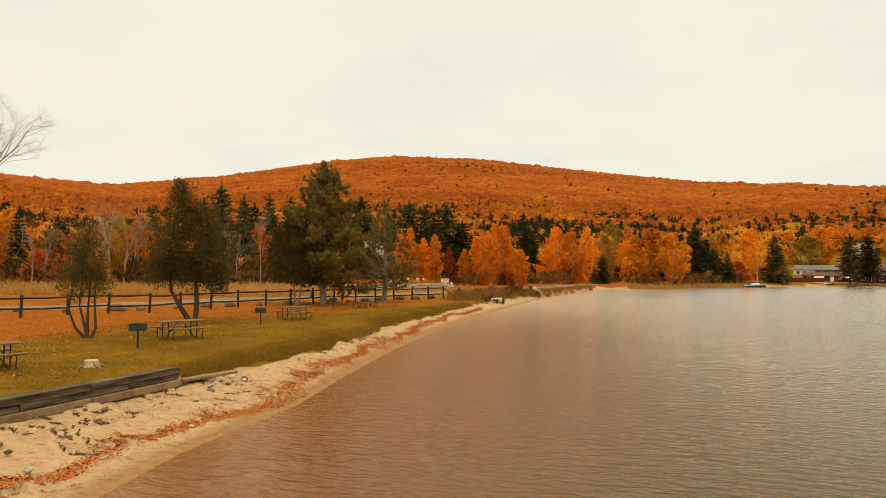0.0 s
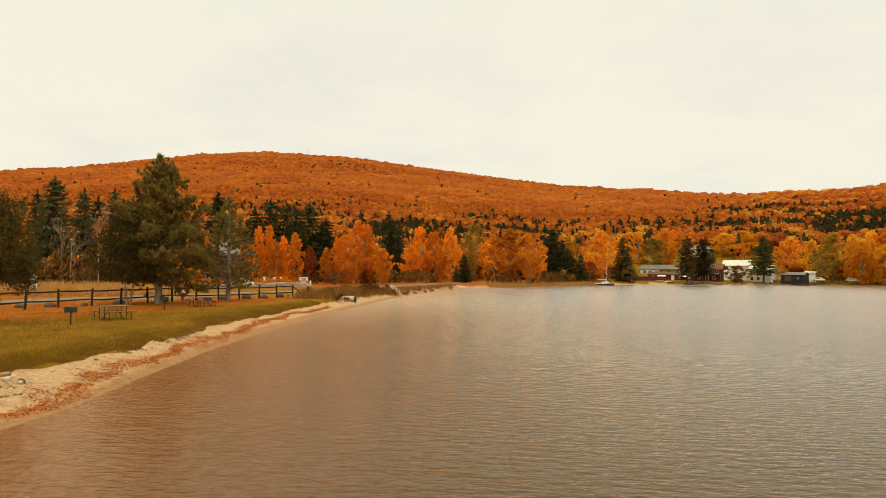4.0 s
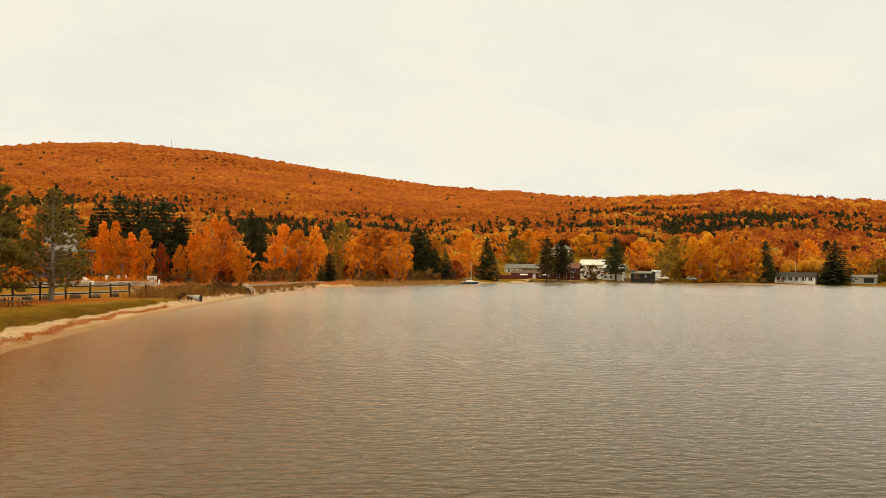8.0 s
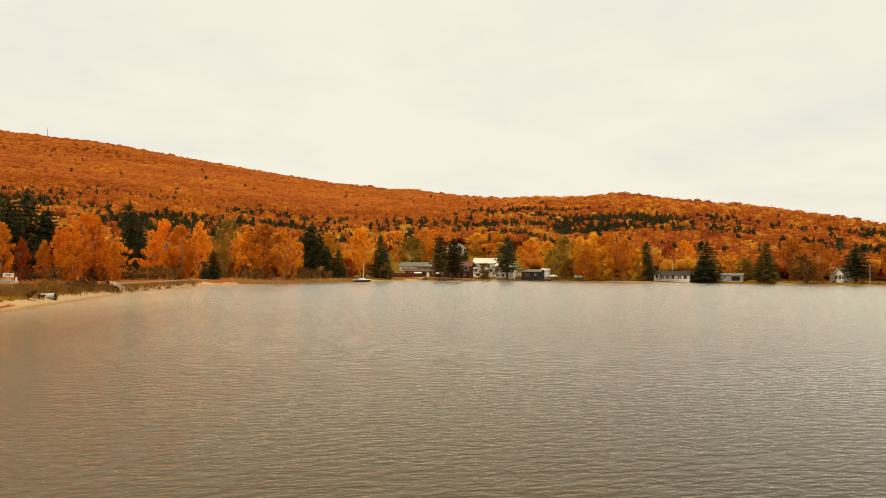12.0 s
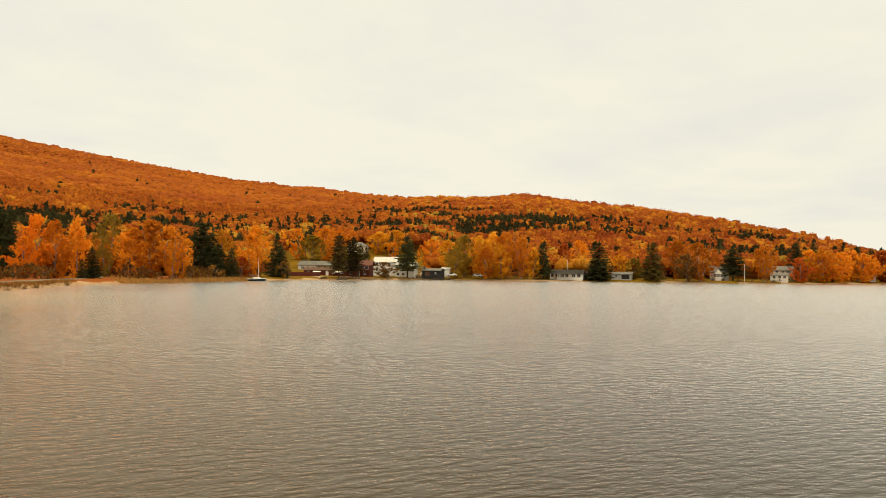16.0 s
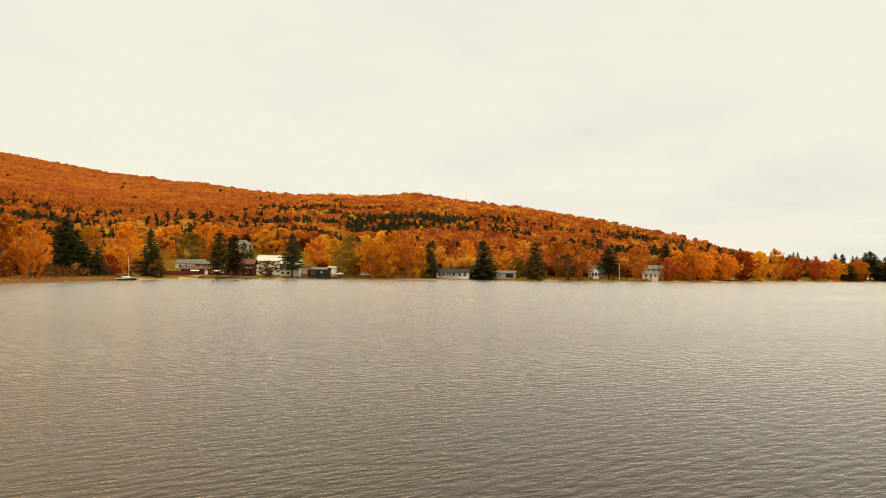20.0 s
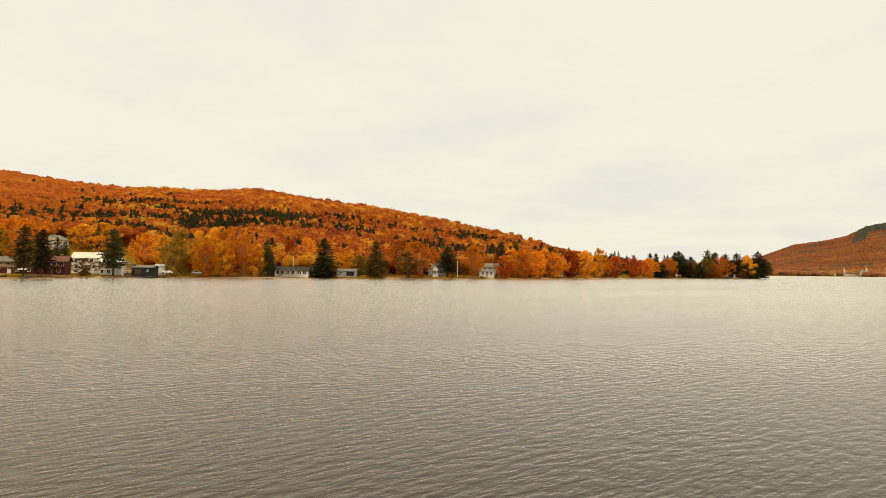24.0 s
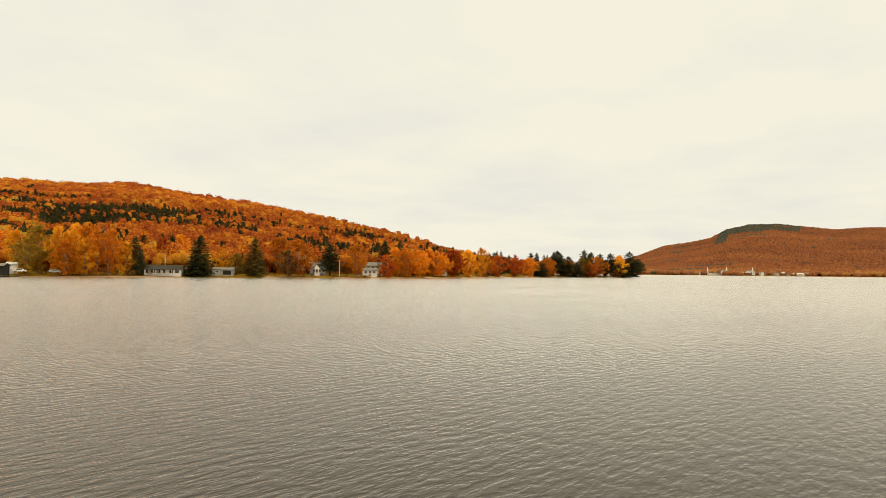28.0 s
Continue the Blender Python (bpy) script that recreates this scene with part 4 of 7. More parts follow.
def lobed_cedar(rng, lobes, stems, count, leaf, mat, bark, label, gaps=0.3, girth=0.15, name="cedar_tree"):
    """Bent bare stems under an uneven crown of several lobes of upright sprays."""
    strands = []
    for line in stems:
        n = len(line)
        strands.append((line, [girth * (1 - 0.8 * i / (n - 1)) for i in range(n)], 8))
    size = np.array([l[2] ** 2 * l[3] for l in lobes]) ** 0.8
    pick = rng.choice(len(lobes), size=count * 2, p=size / size.sum())
    L = np.array(lobes)[pick]
    side = (rng.rand(len(lobes)) - 0.5) * 0.8
    d = rng.normal(size=(count * 2, 3))
    d /= np.linalg.norm(d, axis=1, keepdims=True)
    # sprays gather in tongues that leave gaps and a torn outline
    ang = np.arctan2(d[:, 1], d[:, 0])
    tongue = ripple(ang * 2.4 + pick * 9, d[:, 2] * 3.2, 1.0, 65) + 0.6 * ripple(ang * 6 + pick * 5, d[:, 2] * 7, 1.0, 66)
    keep = (tongue > -0.75 + gaps) | (rng.rand(count * 2) < 0.30)
    rad = np.clip((rng.rand(count * 2) ** 0.36) * (1 + 0.28 * tongue) * (1 + 0.08 * rng.normal(size=count * 2)), 0, 1.16)
    c = np.stack([L[:, 0] + d[:, 0] * L[:, 2] * rad, side[pick] * L[:, 2] + d[:, 1] * L[:, 2] * rad, L[:, 1] + d[:, 2] * L[:, 3] * rad], 1)[keep][:count]
    for l, s in zip(lobes, side):
        for b in range(16):
            a, k = rng.rand() * 6.283, rng.rand()
            o = Vector((l[0] * 0.7, s * l[2] * 0.6, l[1] - 0.7 * l[3] + l[3] * k))
            e = o + Vector((math.cos(a) * l[2] * 0.95, math.sin(a) * l[2] * 0.95, l[3] * (0.35 + 0.4 * k)))
            strands.append(([o, o.lerp(e, 0.5) + Vector((0, 0, -0.05)), e], [girth * 0.16, girth * 0.10, 0.004], 3))
    tree = thing(name, label, "tree")
    child("trunk", limbs("trunk", strands, bark), tree)
    out = d[keep][:count] * np.array([0.8, 0.8, 0.2])
    child("crown", leaves("crown", rng, c, out, leaf, mat, 0.6), tree)
    return tree

# ---- woods on the hills: thousands of crowns ----
ICO_V, ICO_F = [], []
bm = bmesh.new()
bmesh.ops.create_icosphere(bm, subdivisions=1, radius=1)
ICO_V = np.array([v.co for v in bm.verts])
ICO_V = ICO_V @ np.array(Matrix.Rotation(radians(37.4), 3, "X")).T
ICO_F = np.array([[v.index for v in f.verts] for f in bm.faces])
bm.free()


OCTA_V = np.array([(1, 0, 0), (0, 1, 0), (-1, 0, 0), (0, -1, 0), (0, 0, 1), (0, 0, -1)], float)
OCTA_V = OCTA_V @ np.array(Matrix.Rotation(radians(54.7), 3, Vector((1, -1, 0)).normalized())).T
OCTA_F = np.array([(0, 1, 4), (1, 2, 4), (2, 3, 4), (3, 0, 4), (1, 0, 5), (2, 1, 5), (3, 2, 5), (0, 3, 5)])


def lumps(rng, centres, radii, flat=0.85, shape=None, sides=None):
    shape, sides = (ICO_V, ICO_F) if shape is None else (shape, sides)
    n, k = len(centres), len(shape)
    a = rng.rand(n) * 6.283
    c, s = np.cos(a), np.sin(a)
    v = np.repeat(shape[None], n, 0) * (0.8 + 0.4 * rng.rand(n, k, 1))
    x, y = v[..., 0] * c[:, None] - v[..., 1] * s[:, None], v[..., 0] * s[:, None] + v[..., 1] * c[:, None]
    v = np.stack([x, y, v[..., 2] * flat], -1) * radii[:, None, None] + centres[:, None]
    f = sides[None] + (np.arange(n) * k)[:, None, None]
    return v.reshape(-1, 3), f.reshape(-1, 3)


def clumped(name, rng, centres, spread, tall, k, size, mat, shade, label):
    """Rounded crowns, each a heap of k leafy clumps that catch the light as one crown."""
    m = len(centres)
    d = rng.normal(size=(m, k, 3))
    d[..., 2] = np.abs(d[..., 2]) * 0.9 - 0.3
    d /= np.linalg.norm(d, axis=2, keepdims=True)
    c = centres[:, None] + d * np.stack([spread * 0.42, spread * 0.42, np.maximum(spread * 0.42, tall * 0.34)], 1)[:, None] * (0.75 + 0.4 * rng.rand(m, k, 1))
    r = np.repeat(spread, k) * size * (0.7 + 0.6 * rng.rand(m * k))
    v, f = lumps(rng, c.reshape(-1, 3), r, 1.0, OCTA_V, OCTA_F)
    me = mesh_from(name, v, f, mat, True)
    own = v - np.repeat(c.reshape(-1, 3), len(OCTA_V), 0)
    own /= np.linalg.norm(own, axis=1, keepdims=True)
    me.normals_split_custom_set_from_vertices((own * 0.6 + np.repeat(d.reshape(-1, 3), len(OCTA_V), 0) * 0.6 + np.array([0, 0, 0.15])).tolist())
    tone = np.repeat(shade, k) + 0.07 * rng.normal(size=m * k)
    me.attributes.new("tint", "FLOAT", "POINT").data.foreach_set("value", np.repeat(tone, len(OCTA_V)).astype(np.float32))
    return tagged(new(name, me), label, "forest", kind="stuff")


def crown_sprays(name, rng, centres, wide, tall, k, size, mat, shade, label, cone=False):
    """Leafy sprays, one triangle each, all over the outside of the crowns, so that no outline is smooth."""
    m = len(centres)
    d = rng.normal(size=(m, k, 3))
    d[..., 2] = np.abs(d[..., 2]) * 0.95 - 0.2
    d /= np.linalg.norm(d, axis=2, keepdims=True)
    if cone:
        h = rng.rand(m, k, 1) ** 1.3
        out = d * np.array([1, 1, 0]) * (1.08 - h) * wide[:, None, None] * 0.5
        c = centres[:, None] + out + np.concatenate([0 * h, 0 * h, h * tall[:, None, None]], 2)
    else:
        c = centres[:, None] + d * np.stack([wide, wide, tall], 1)[:, None] * (0.86 + 0.30 * rng.rand(m, k, 1))
    u = rng.normal(size=(m, k, 3)) + np.array([0, 0, 0.5])
    u /= np.linalg.norm(u, axis=2, keepdims=True)
    w = np.cross(u, d + 0.5 * rng.normal(size=(m, k, 3)))
    w /= np.linalg.norm(w, axis=2, keepdims=True)
    q = (size * (0.6 + 0.8 * rng.rand(m, k, 1))) * wide[:, None, None]
    v = np.stack([c - u * q - w * q * 0.7, c - u * q * 0.6 + w * q * 0.8, c + u * q], 2).reshape(-1, 3)
    me = mesh_from(name, v, np.arange(len(v)).reshape(-1, 3), mat)
    tone = np.repeat(shade, k) + 0.09 * rng.normal(size=m * k)
    me.attributes.new("tint", "FLOAT", "POINT").data.foreach_set("value", np.repeat(tone, 3).astype(np.float32))
    return tagged(new(name, me), label, "forest", kind="stuff")


def scatter(rng, a0, a1, r0, r1, gap, grow):
    """Places on rings about the start, closer together near by."""
    xs, ys, gs = [], [], []
    r = r0
    while r < r1:
        g = gap + grow * r
        n = max(1, int(r * math.radians(a1 - a0) / g))
        a = np.radians(a0 + (a1 - a0) * (np.arange(n) + rng.rand(n)) / n)
        q = r + (rng.rand(n) - 0.5) * g * 1.1
        xs.append(q * np.sin(a)), ys.append(q * np.cos(a)), gs.append(np.full(n, g))
        r += g * 0.92
    return np.concatenate(xs), np.concatenate(ys), np.concatenate(gs)


def build_hill_woods():
    rng = R(5)
    x, y, g = scatter(rng, -42, 82, 235, 1900, 6.4, 0.0024)
    z, s, az, r = land(x, y)
    crest = np.interp(az, RIDGE_AZ, RIDGE_FAR)
    start = np.interp(az, RIDGE_AZ, RIDGE_START)
    clearing = (az > 25.5) & (az < 37.5) & (s < 118)
    keep = (s > 34) & (r < crest * 1.02) & ~clearing & ((r > start * 0.82) | (az < 20))
    x, y, z, g, az, r, s, crest, start = (q[keep] for q in (x, y, z, g, az, r, s, crest, start))
    u = (r - start) / (crest - start)
    # dark conifers keep to the foot of the big hill and to broken bands across the second
    arc = np.radians(az) * r
    patch = 0.5 + 0.42 * ripple(arc * 0.55, r, 62, 21) + 0.34 * ripple(arc * 0.7, r, 27, 22) + 0.14 * ripple(x, y, 13, 23)
    band = step(0.0, 0.06, u) * step(0.34, 0.14, u) * 0.75 + 0.02
    second = step(0.02, 0.12, u) * step(0.84, 0.56, u) * 0.80 + 0.06
    k2 = step(27, 38, az)
    band = (band * (1 - k2) + second * k2) * step(0.88, 0.76, u)
    dark = rng.rand(len(x)) < np.clip(band * 1.6 * step(0.40 + 0.10 * k2, 0.58 + 0.08 * k2, patch), 0, 0.95) + 0.002 * step(0.80, 0.70, u) + 0.03 * k2 * step(0.8, 0.5, u)
    hx = np.stack([x, y, z], 1)
    leafy, gl, rl, ul, kl = hx[~dark], g[~dark], r[~dark], u[~dark], k2[~dark]
    # the upper slopes of the big hill are an even rust, its foot and the second hill more mixed
    even = step(0.08, 0.32, ul) * (1 - 0.85 * kl)
    shade = rng.rand(len(leafy)) + 0.12 * ripple(leafy[:, 0], leafy[:, 1], 40, 26)
    shade = shade * (1 - even) + even * (0.36 + 0.22 * shade) - 0.04 * kl * step(0.15, 0.5, ul)
    # at the foot stand younger, yellower trees
    shade = np.clip(shade + 0.14 * step(0.16, 0.0, ul), 0, 1)
    tall = gl * (0.95 + 0.5 * rng.rand(len(leafy)) ** 2) + 3.0 * step(520, 380, rl)
    spread = gl * (0.90 + 0.4 * rng.rand(len(leafy)))
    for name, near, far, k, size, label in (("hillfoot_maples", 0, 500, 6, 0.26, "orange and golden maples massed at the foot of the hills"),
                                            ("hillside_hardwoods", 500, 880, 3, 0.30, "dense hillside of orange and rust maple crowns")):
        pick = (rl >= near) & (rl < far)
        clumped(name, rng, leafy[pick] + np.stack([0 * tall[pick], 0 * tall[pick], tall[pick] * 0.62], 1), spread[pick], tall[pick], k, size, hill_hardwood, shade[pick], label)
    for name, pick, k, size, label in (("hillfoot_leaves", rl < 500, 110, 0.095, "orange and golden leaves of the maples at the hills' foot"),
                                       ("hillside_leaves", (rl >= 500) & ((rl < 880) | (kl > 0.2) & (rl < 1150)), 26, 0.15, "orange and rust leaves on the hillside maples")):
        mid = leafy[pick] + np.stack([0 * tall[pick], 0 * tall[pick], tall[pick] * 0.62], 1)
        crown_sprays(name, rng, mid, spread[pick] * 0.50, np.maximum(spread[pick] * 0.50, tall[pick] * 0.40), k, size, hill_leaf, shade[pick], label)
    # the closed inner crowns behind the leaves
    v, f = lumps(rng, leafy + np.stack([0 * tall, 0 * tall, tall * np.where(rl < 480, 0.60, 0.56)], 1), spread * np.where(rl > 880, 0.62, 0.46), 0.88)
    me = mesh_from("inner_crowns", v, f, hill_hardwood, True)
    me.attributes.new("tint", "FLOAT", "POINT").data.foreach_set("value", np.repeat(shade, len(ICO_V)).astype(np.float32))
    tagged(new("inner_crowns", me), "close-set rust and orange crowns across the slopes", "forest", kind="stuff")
    feet, gd, rd = hx[dark], g[dark], r[dark]
    high = (5 + 5 * rng.rand(len(feet)) ** 1.3) + 0.40 * gd
    wide = gd * (0.85 + 0.45 * rng.rand(len(feet)))
    # each a stack of three ragged skirts, with needle sprays over them
    n = len(feet)
    sides = 5
    a = np.arange(sides) * 6.283 / sides
    verts = []
    for low, top, broad in ((0.02, 0.60, 0.42), (0.28, 0.82, 0.34), (0.55, 1.0, 0.22)):
        rad = wide[:, None] * broad * (0.60 + 0.7 * rng.rand(n, sides))
        spin = a[None] + rng.rand(n, 1) * 6.283
        skirt = np.stack([feet[:, :1] + np.cos(spin) * rad, feet[:, 1:2] + np.sin(spin) * rad, feet[:, 2:] + high[:, None] * (low + 0.05 * rng.normal(size=(n, sides)))], 2)
        tip = feet + np.stack([0.06 * wide * rng.normal(size=n), 0.06 * wide * rng.normal(size=n), high * (top + 0.03 * rng.normal(size=n))], 1)
        verts.append(np.concatenate([skirt, tip[:, None]], 1))
    v = np.concatenate(verts, 1)
    one = np.array([[q * 6 + i, q * 6 + (i + 1) % 5, q * 6 + 5] for q in range(3) for i in range(5)])
    f = one[None] + (np.arange(n) * 18)[:, None, None]
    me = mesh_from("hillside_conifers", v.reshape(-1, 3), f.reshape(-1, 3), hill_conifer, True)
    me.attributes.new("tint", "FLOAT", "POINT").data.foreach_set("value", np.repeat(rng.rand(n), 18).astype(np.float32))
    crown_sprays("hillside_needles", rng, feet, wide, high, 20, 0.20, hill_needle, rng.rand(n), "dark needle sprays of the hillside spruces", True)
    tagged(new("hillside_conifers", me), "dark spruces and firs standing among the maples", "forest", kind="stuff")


def build_far_woods():
    rng = R(6)
    x, y, g = scatter(rng, 79, 106, 2290, 3980, 9.0, 0.0004)
    x, y = x + rng.normal(size=len(x)) * 4, y + rng.normal(size=len(x)) * 4
    z, s, az, r = land(x, y)
    keep = (s > 62) | ((s > 30) & (rng.rand(len(x)) < 0.35))
    x, y, z, g, az, r = (q[keep] for q in (x, y, z, g, az, r))
    mu = (r - 2330) / 1570
    wild = ripple(x, y, 170, 31) + 0.5 * ripple(x, y, 60, 32)
    arc = np.radians(az) * r
    patchy = ripple(arc * 0.5, r, 110, 33) + 0.6 * ripple(arc * 0.6, r, 45, 34)
    rocky = ((az > 90.4) & (az < 95.8) & (mu > 0.88 + 0.10 * wild)) | (np.abs(az - 90.6 + 1.2 * (0.9 - mu)) < 0.45) & (mu > 0.66) | (patchy > 1.08) & (mu < 0.75) | (wild > 0.95) | (rng.rand(len(x)) < 0.02)
    # woods at the mountain's foot are brighter than its shoulders
    tone = np.clip(0.28 + 0.36 * rng.rand(len(x)) + 0.42 * step(0.20, 0.02, mu) + 0.26 * patchy, 0, 1)
    for name, pick, mat, label in (("far_mountain_hardwoods", ~rocky, hazy_hardwood, "hazy russet woods on the far mountain"), ("far_mountain_conifers", rocky, hazy_conifer, "grey-green spruce on the far summit and ledges")):
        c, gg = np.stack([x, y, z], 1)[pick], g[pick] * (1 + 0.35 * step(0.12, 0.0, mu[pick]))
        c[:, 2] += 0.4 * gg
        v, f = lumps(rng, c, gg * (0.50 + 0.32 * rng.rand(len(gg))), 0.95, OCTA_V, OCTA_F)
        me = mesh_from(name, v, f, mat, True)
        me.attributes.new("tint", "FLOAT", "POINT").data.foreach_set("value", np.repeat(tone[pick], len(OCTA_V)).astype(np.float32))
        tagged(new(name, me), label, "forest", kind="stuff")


def build_village_trees():
    """Maples between the houses of the far village."""
    rng = R(7)
    n = 2600
    x, y = 2170 + 230 * rng.rand(n), 190 - 900 * rng.rand(n)
    z, s, az, r = land(x, y)
    keep = (s > 6) & (s < 110) & ((s > 66) | (ripple(x, y, 30, 35) > 0.42))
    x, y, z = x[keep], y[keep], z[keep]
    spread = 9 + 8 * rng.rand(len(x))
    tall = spread * (0.8 + 0.5 * rng.rand(len(x)))
    clumped("village_maples", rng, np.stack([x, y, z + tall * 0.30], 1), spread, tall, 6, 0.34, hazy_hardwood, 0.55 + 0.4 * rng.rand(len(x)), "orange maples among the far village houses")


build_hill_woods()
build_village_trees()
build_far_woods()

# ---- woods along the shore, stretch by stretch: kind, place, height, width, tint ----
LEFT_WOODS = [
    ("bare", -46.7, 94.0, 14.2, 5.2, ""),
    ("bare", -43.1, 92.5, 12.9, 5.1, ""),
    ("bare", -50.4, 84.1, 9.2, 4.9, ""),
    ("bare", -53.6, 98.3, 11.9, 5.5, ""),
    ("bare", -24.6, 92.8, 13.1, 3.2, ""),
    ("bare", -43.6, 90.0, 13.3, 4.1, ""),
    ("bare", -44.5, 98.4, 14.0, 4.1, ""),
    ("bare", -53.4, 91.6, 10.9, 4.4, ""),
    ("bare", -31.3, 99.2, 11.3, 3.4, ""),
    ("bare", -28.3, 93.8, 8.9, 3.2, ""),
    ("bare", -40.2, 100.3, 11.0, 3.9, ""),
    ("bush", -54.9, 88.3, 4.5, 5.1, "brush"),
    ("bush", -47.9, 90.1, 5.0, 5.1, "brush"),
    ("bush", -39.3, 96.3, 5.1, 6.0, "brush"),
    ("bush", -40.3, 91.5, 4.6, 5.0, "brush"),
    ("bush", -31.4, 99.1, 5.5, 5.1, "brush"),
    ("bush", -27.8, 98.1, 5.0, 5.1, "brush"),
    ("bush", -25.0, 103.0, 4.8, 5.2, "brush"),
    ("maple", -80.6, 126.5, 14.2, 13.6, "orange"),
    ("maple", -56.9, 96.5, 5.7, 5.5, "rust"),
    ("maple", -65.0, 124.0, 10.6, 9.2, "orange"),
    ("maple", -57.0, 127.9, 11.8, 9.2, "orange"),
    ("maple", -35.5, 130.3, 11.9, 7.8, "amber"),
    ("maple", -73.8, 130.6, 10.4, 9.9, "rust"),
    ("pine", -33.4, 102.7, 15.6, 6.2, ""),
    ("fir", -41.6, 118.9, 15.4, 4.7, ""),
    ("pine", -36.4, 124.8, 16.3, 6.0, ""),
    ("fir", -34.5, 135.7, 17.9, 5.3, ""),
    ("fir", -58.6, 138.1, 16.0, 5.0, ""),
    ("fir", -32.7, 146.4, 18.5, 6.2, ""),
    ("pine", -17.9, 148.9, 18.9, 8.7, ""),
    ("maple", -16.9, 118.8, 10.2, 6.9, "orange"),
    ("maple", -18.7, 116.5, 6.7, 5.8, "orange"),
    ("maple", -12.4, 159.5, 9.5, 6.6, "orange"),
    ("fir", -40.0, 144.6, 17.0, 6.2, ""),
    ("maple", -52.7, 140.4, 11.8, 9.9, "rust"),
    ("maple", -37.8, 119.2, 6.7, 7.2, "brush"),
    ("maple", -33.6, 115.2, 5.1, 5.9, "orange"),
    ("maple", -24.5, 112.4, 4.7, 5.7, "brush"),
]
BAY_WOODS = [
    ("fir", -8.9, 177.8, 21.1, 10.5, ""),
    ("fir", -5.0, 179.9, 20.0, 10.0, ""),
    ("fir", 0.8, 176.0, 19.9, 10.8, ""),
    ("fir", -2.4, 172.0, 17.6, 9.0, ""),
    ("fir", -12.6, 175.6, 18.6, 9.6, ""),
    ("fir", 5.0, 176.5, 16.2, 9.2, ""),
    ("fir", -18.0, 172.0, 17.0, 9.0, ""),
    ("pine", 4.2, 185.0, 15.4, 6.1, ""),
    ("aspen", -9.2, 145.7, 12.2, 4.1, "amber"),
    ("aspen", -6.9, 144.8, 12.4, 4.1, "amber"),
    ("aspen", -4.1, 143.9, 10.1, 3.8, "amber"),
    ("aspen", -1.8, 145.0, 10.9, 4.3, "orange"),
    ("aspen", -5.4, 141.9, 8.8, 3.5, "orange"),
    ("maple", 1.2, 146.0, 8.4, 3.4, "rust"),
    ("aspen", 4.8, 151.9, 8.1, 3.8, "orange"),
    ("maple", 8.2, 151.8, 10.8, 6.5, "amber"),
    ("birch", 11.6, 151.6, 14.0, 8.0, "amber"),
    ("aspen", 13.9, 154.4, 13.6, 6.4, "amber"),
    ("aspen", 17.0, 149.0, 8.1, 3.7, "orange"),
    ("maple", 9.5, 147.7, 8.0, 7.3, "orange"),
    ("fir", 24.4, 208.6, 21.2, 7.6, ""),
    ("fir", 27.1, 203.2, 18.1, 5.4, ""),
    ("pine", 26.4, 210.4, 17.2, 7.0, ""),
    ("maple", 31.4, 189.4, 15.9, 9.5, "amber"),
    ("maple", 35.1, 186.7, 14.5, 10.3, "amber"),
    ("aspen", 41.3, 195.7, 16.1, 6.6, "orange"),
    ("maple", 28.2, 183.8, 10.0, 7.1, "amber"),
    ("spruce", 42.2, 181.2, 7.7, 5.5, ""),
    ("spruce", 39.8, 179.7, 4.9, 3.6, ""),
]
COVE_WOODS = [
    ("birch", 51.0, 208.9, 18.6, 9.9, "olive"),
    ("maple", 59.3, 196.2, 16.1, 16.9, "orange"),
    ("birch", 63.6, 191.7, 14.4, 11.7, "orange"),
    ("maple", 54.8, 198.6, 13.4, 11.9, "orange"),
    ("maple", 67.6, 194.6, 10.2, 7.8, "orange"),
    ("pine", 81.6, 221.5, 18.1, 11.7, ""),
    ("spruce", 83.3, 216.5, 13.8, 8.8, ""),
    ("pine", 83.7, 212.1, 10.8, 8.3, ""),
    ("spruce", 87.4, 210.6, 9.5, 6.4, ""),
    ("maple", 93.6, 237.2, 16.7, 9.7, "gold"),
    ("maple", 103.3, 229.9, 18.2, 12.5, "orange"),
    ("maple", 91.7, 213.1, 7.1, 9.6, "rust"),
    ("maple", 95.2, 215.9, 9.6, 10.5, "orange"),
    ("spruce", 111.4, 230.5, 16.2, 8.9, ""),
    ("spruce", 111.0, 226.3, 11.5, 8.3, ""),
    ("bush", 111.1, 224.0, 6.0, 7.0, "brush"),
    ("maple", 155.3, 291.1, 15.9, 18.0, "olive"),
    ("maple", 162.8, 321.1, 16.3, 14.9, "orange"),
    ("maple", 179.4, 323.6, 17.6, 18.3, "orange"),
]
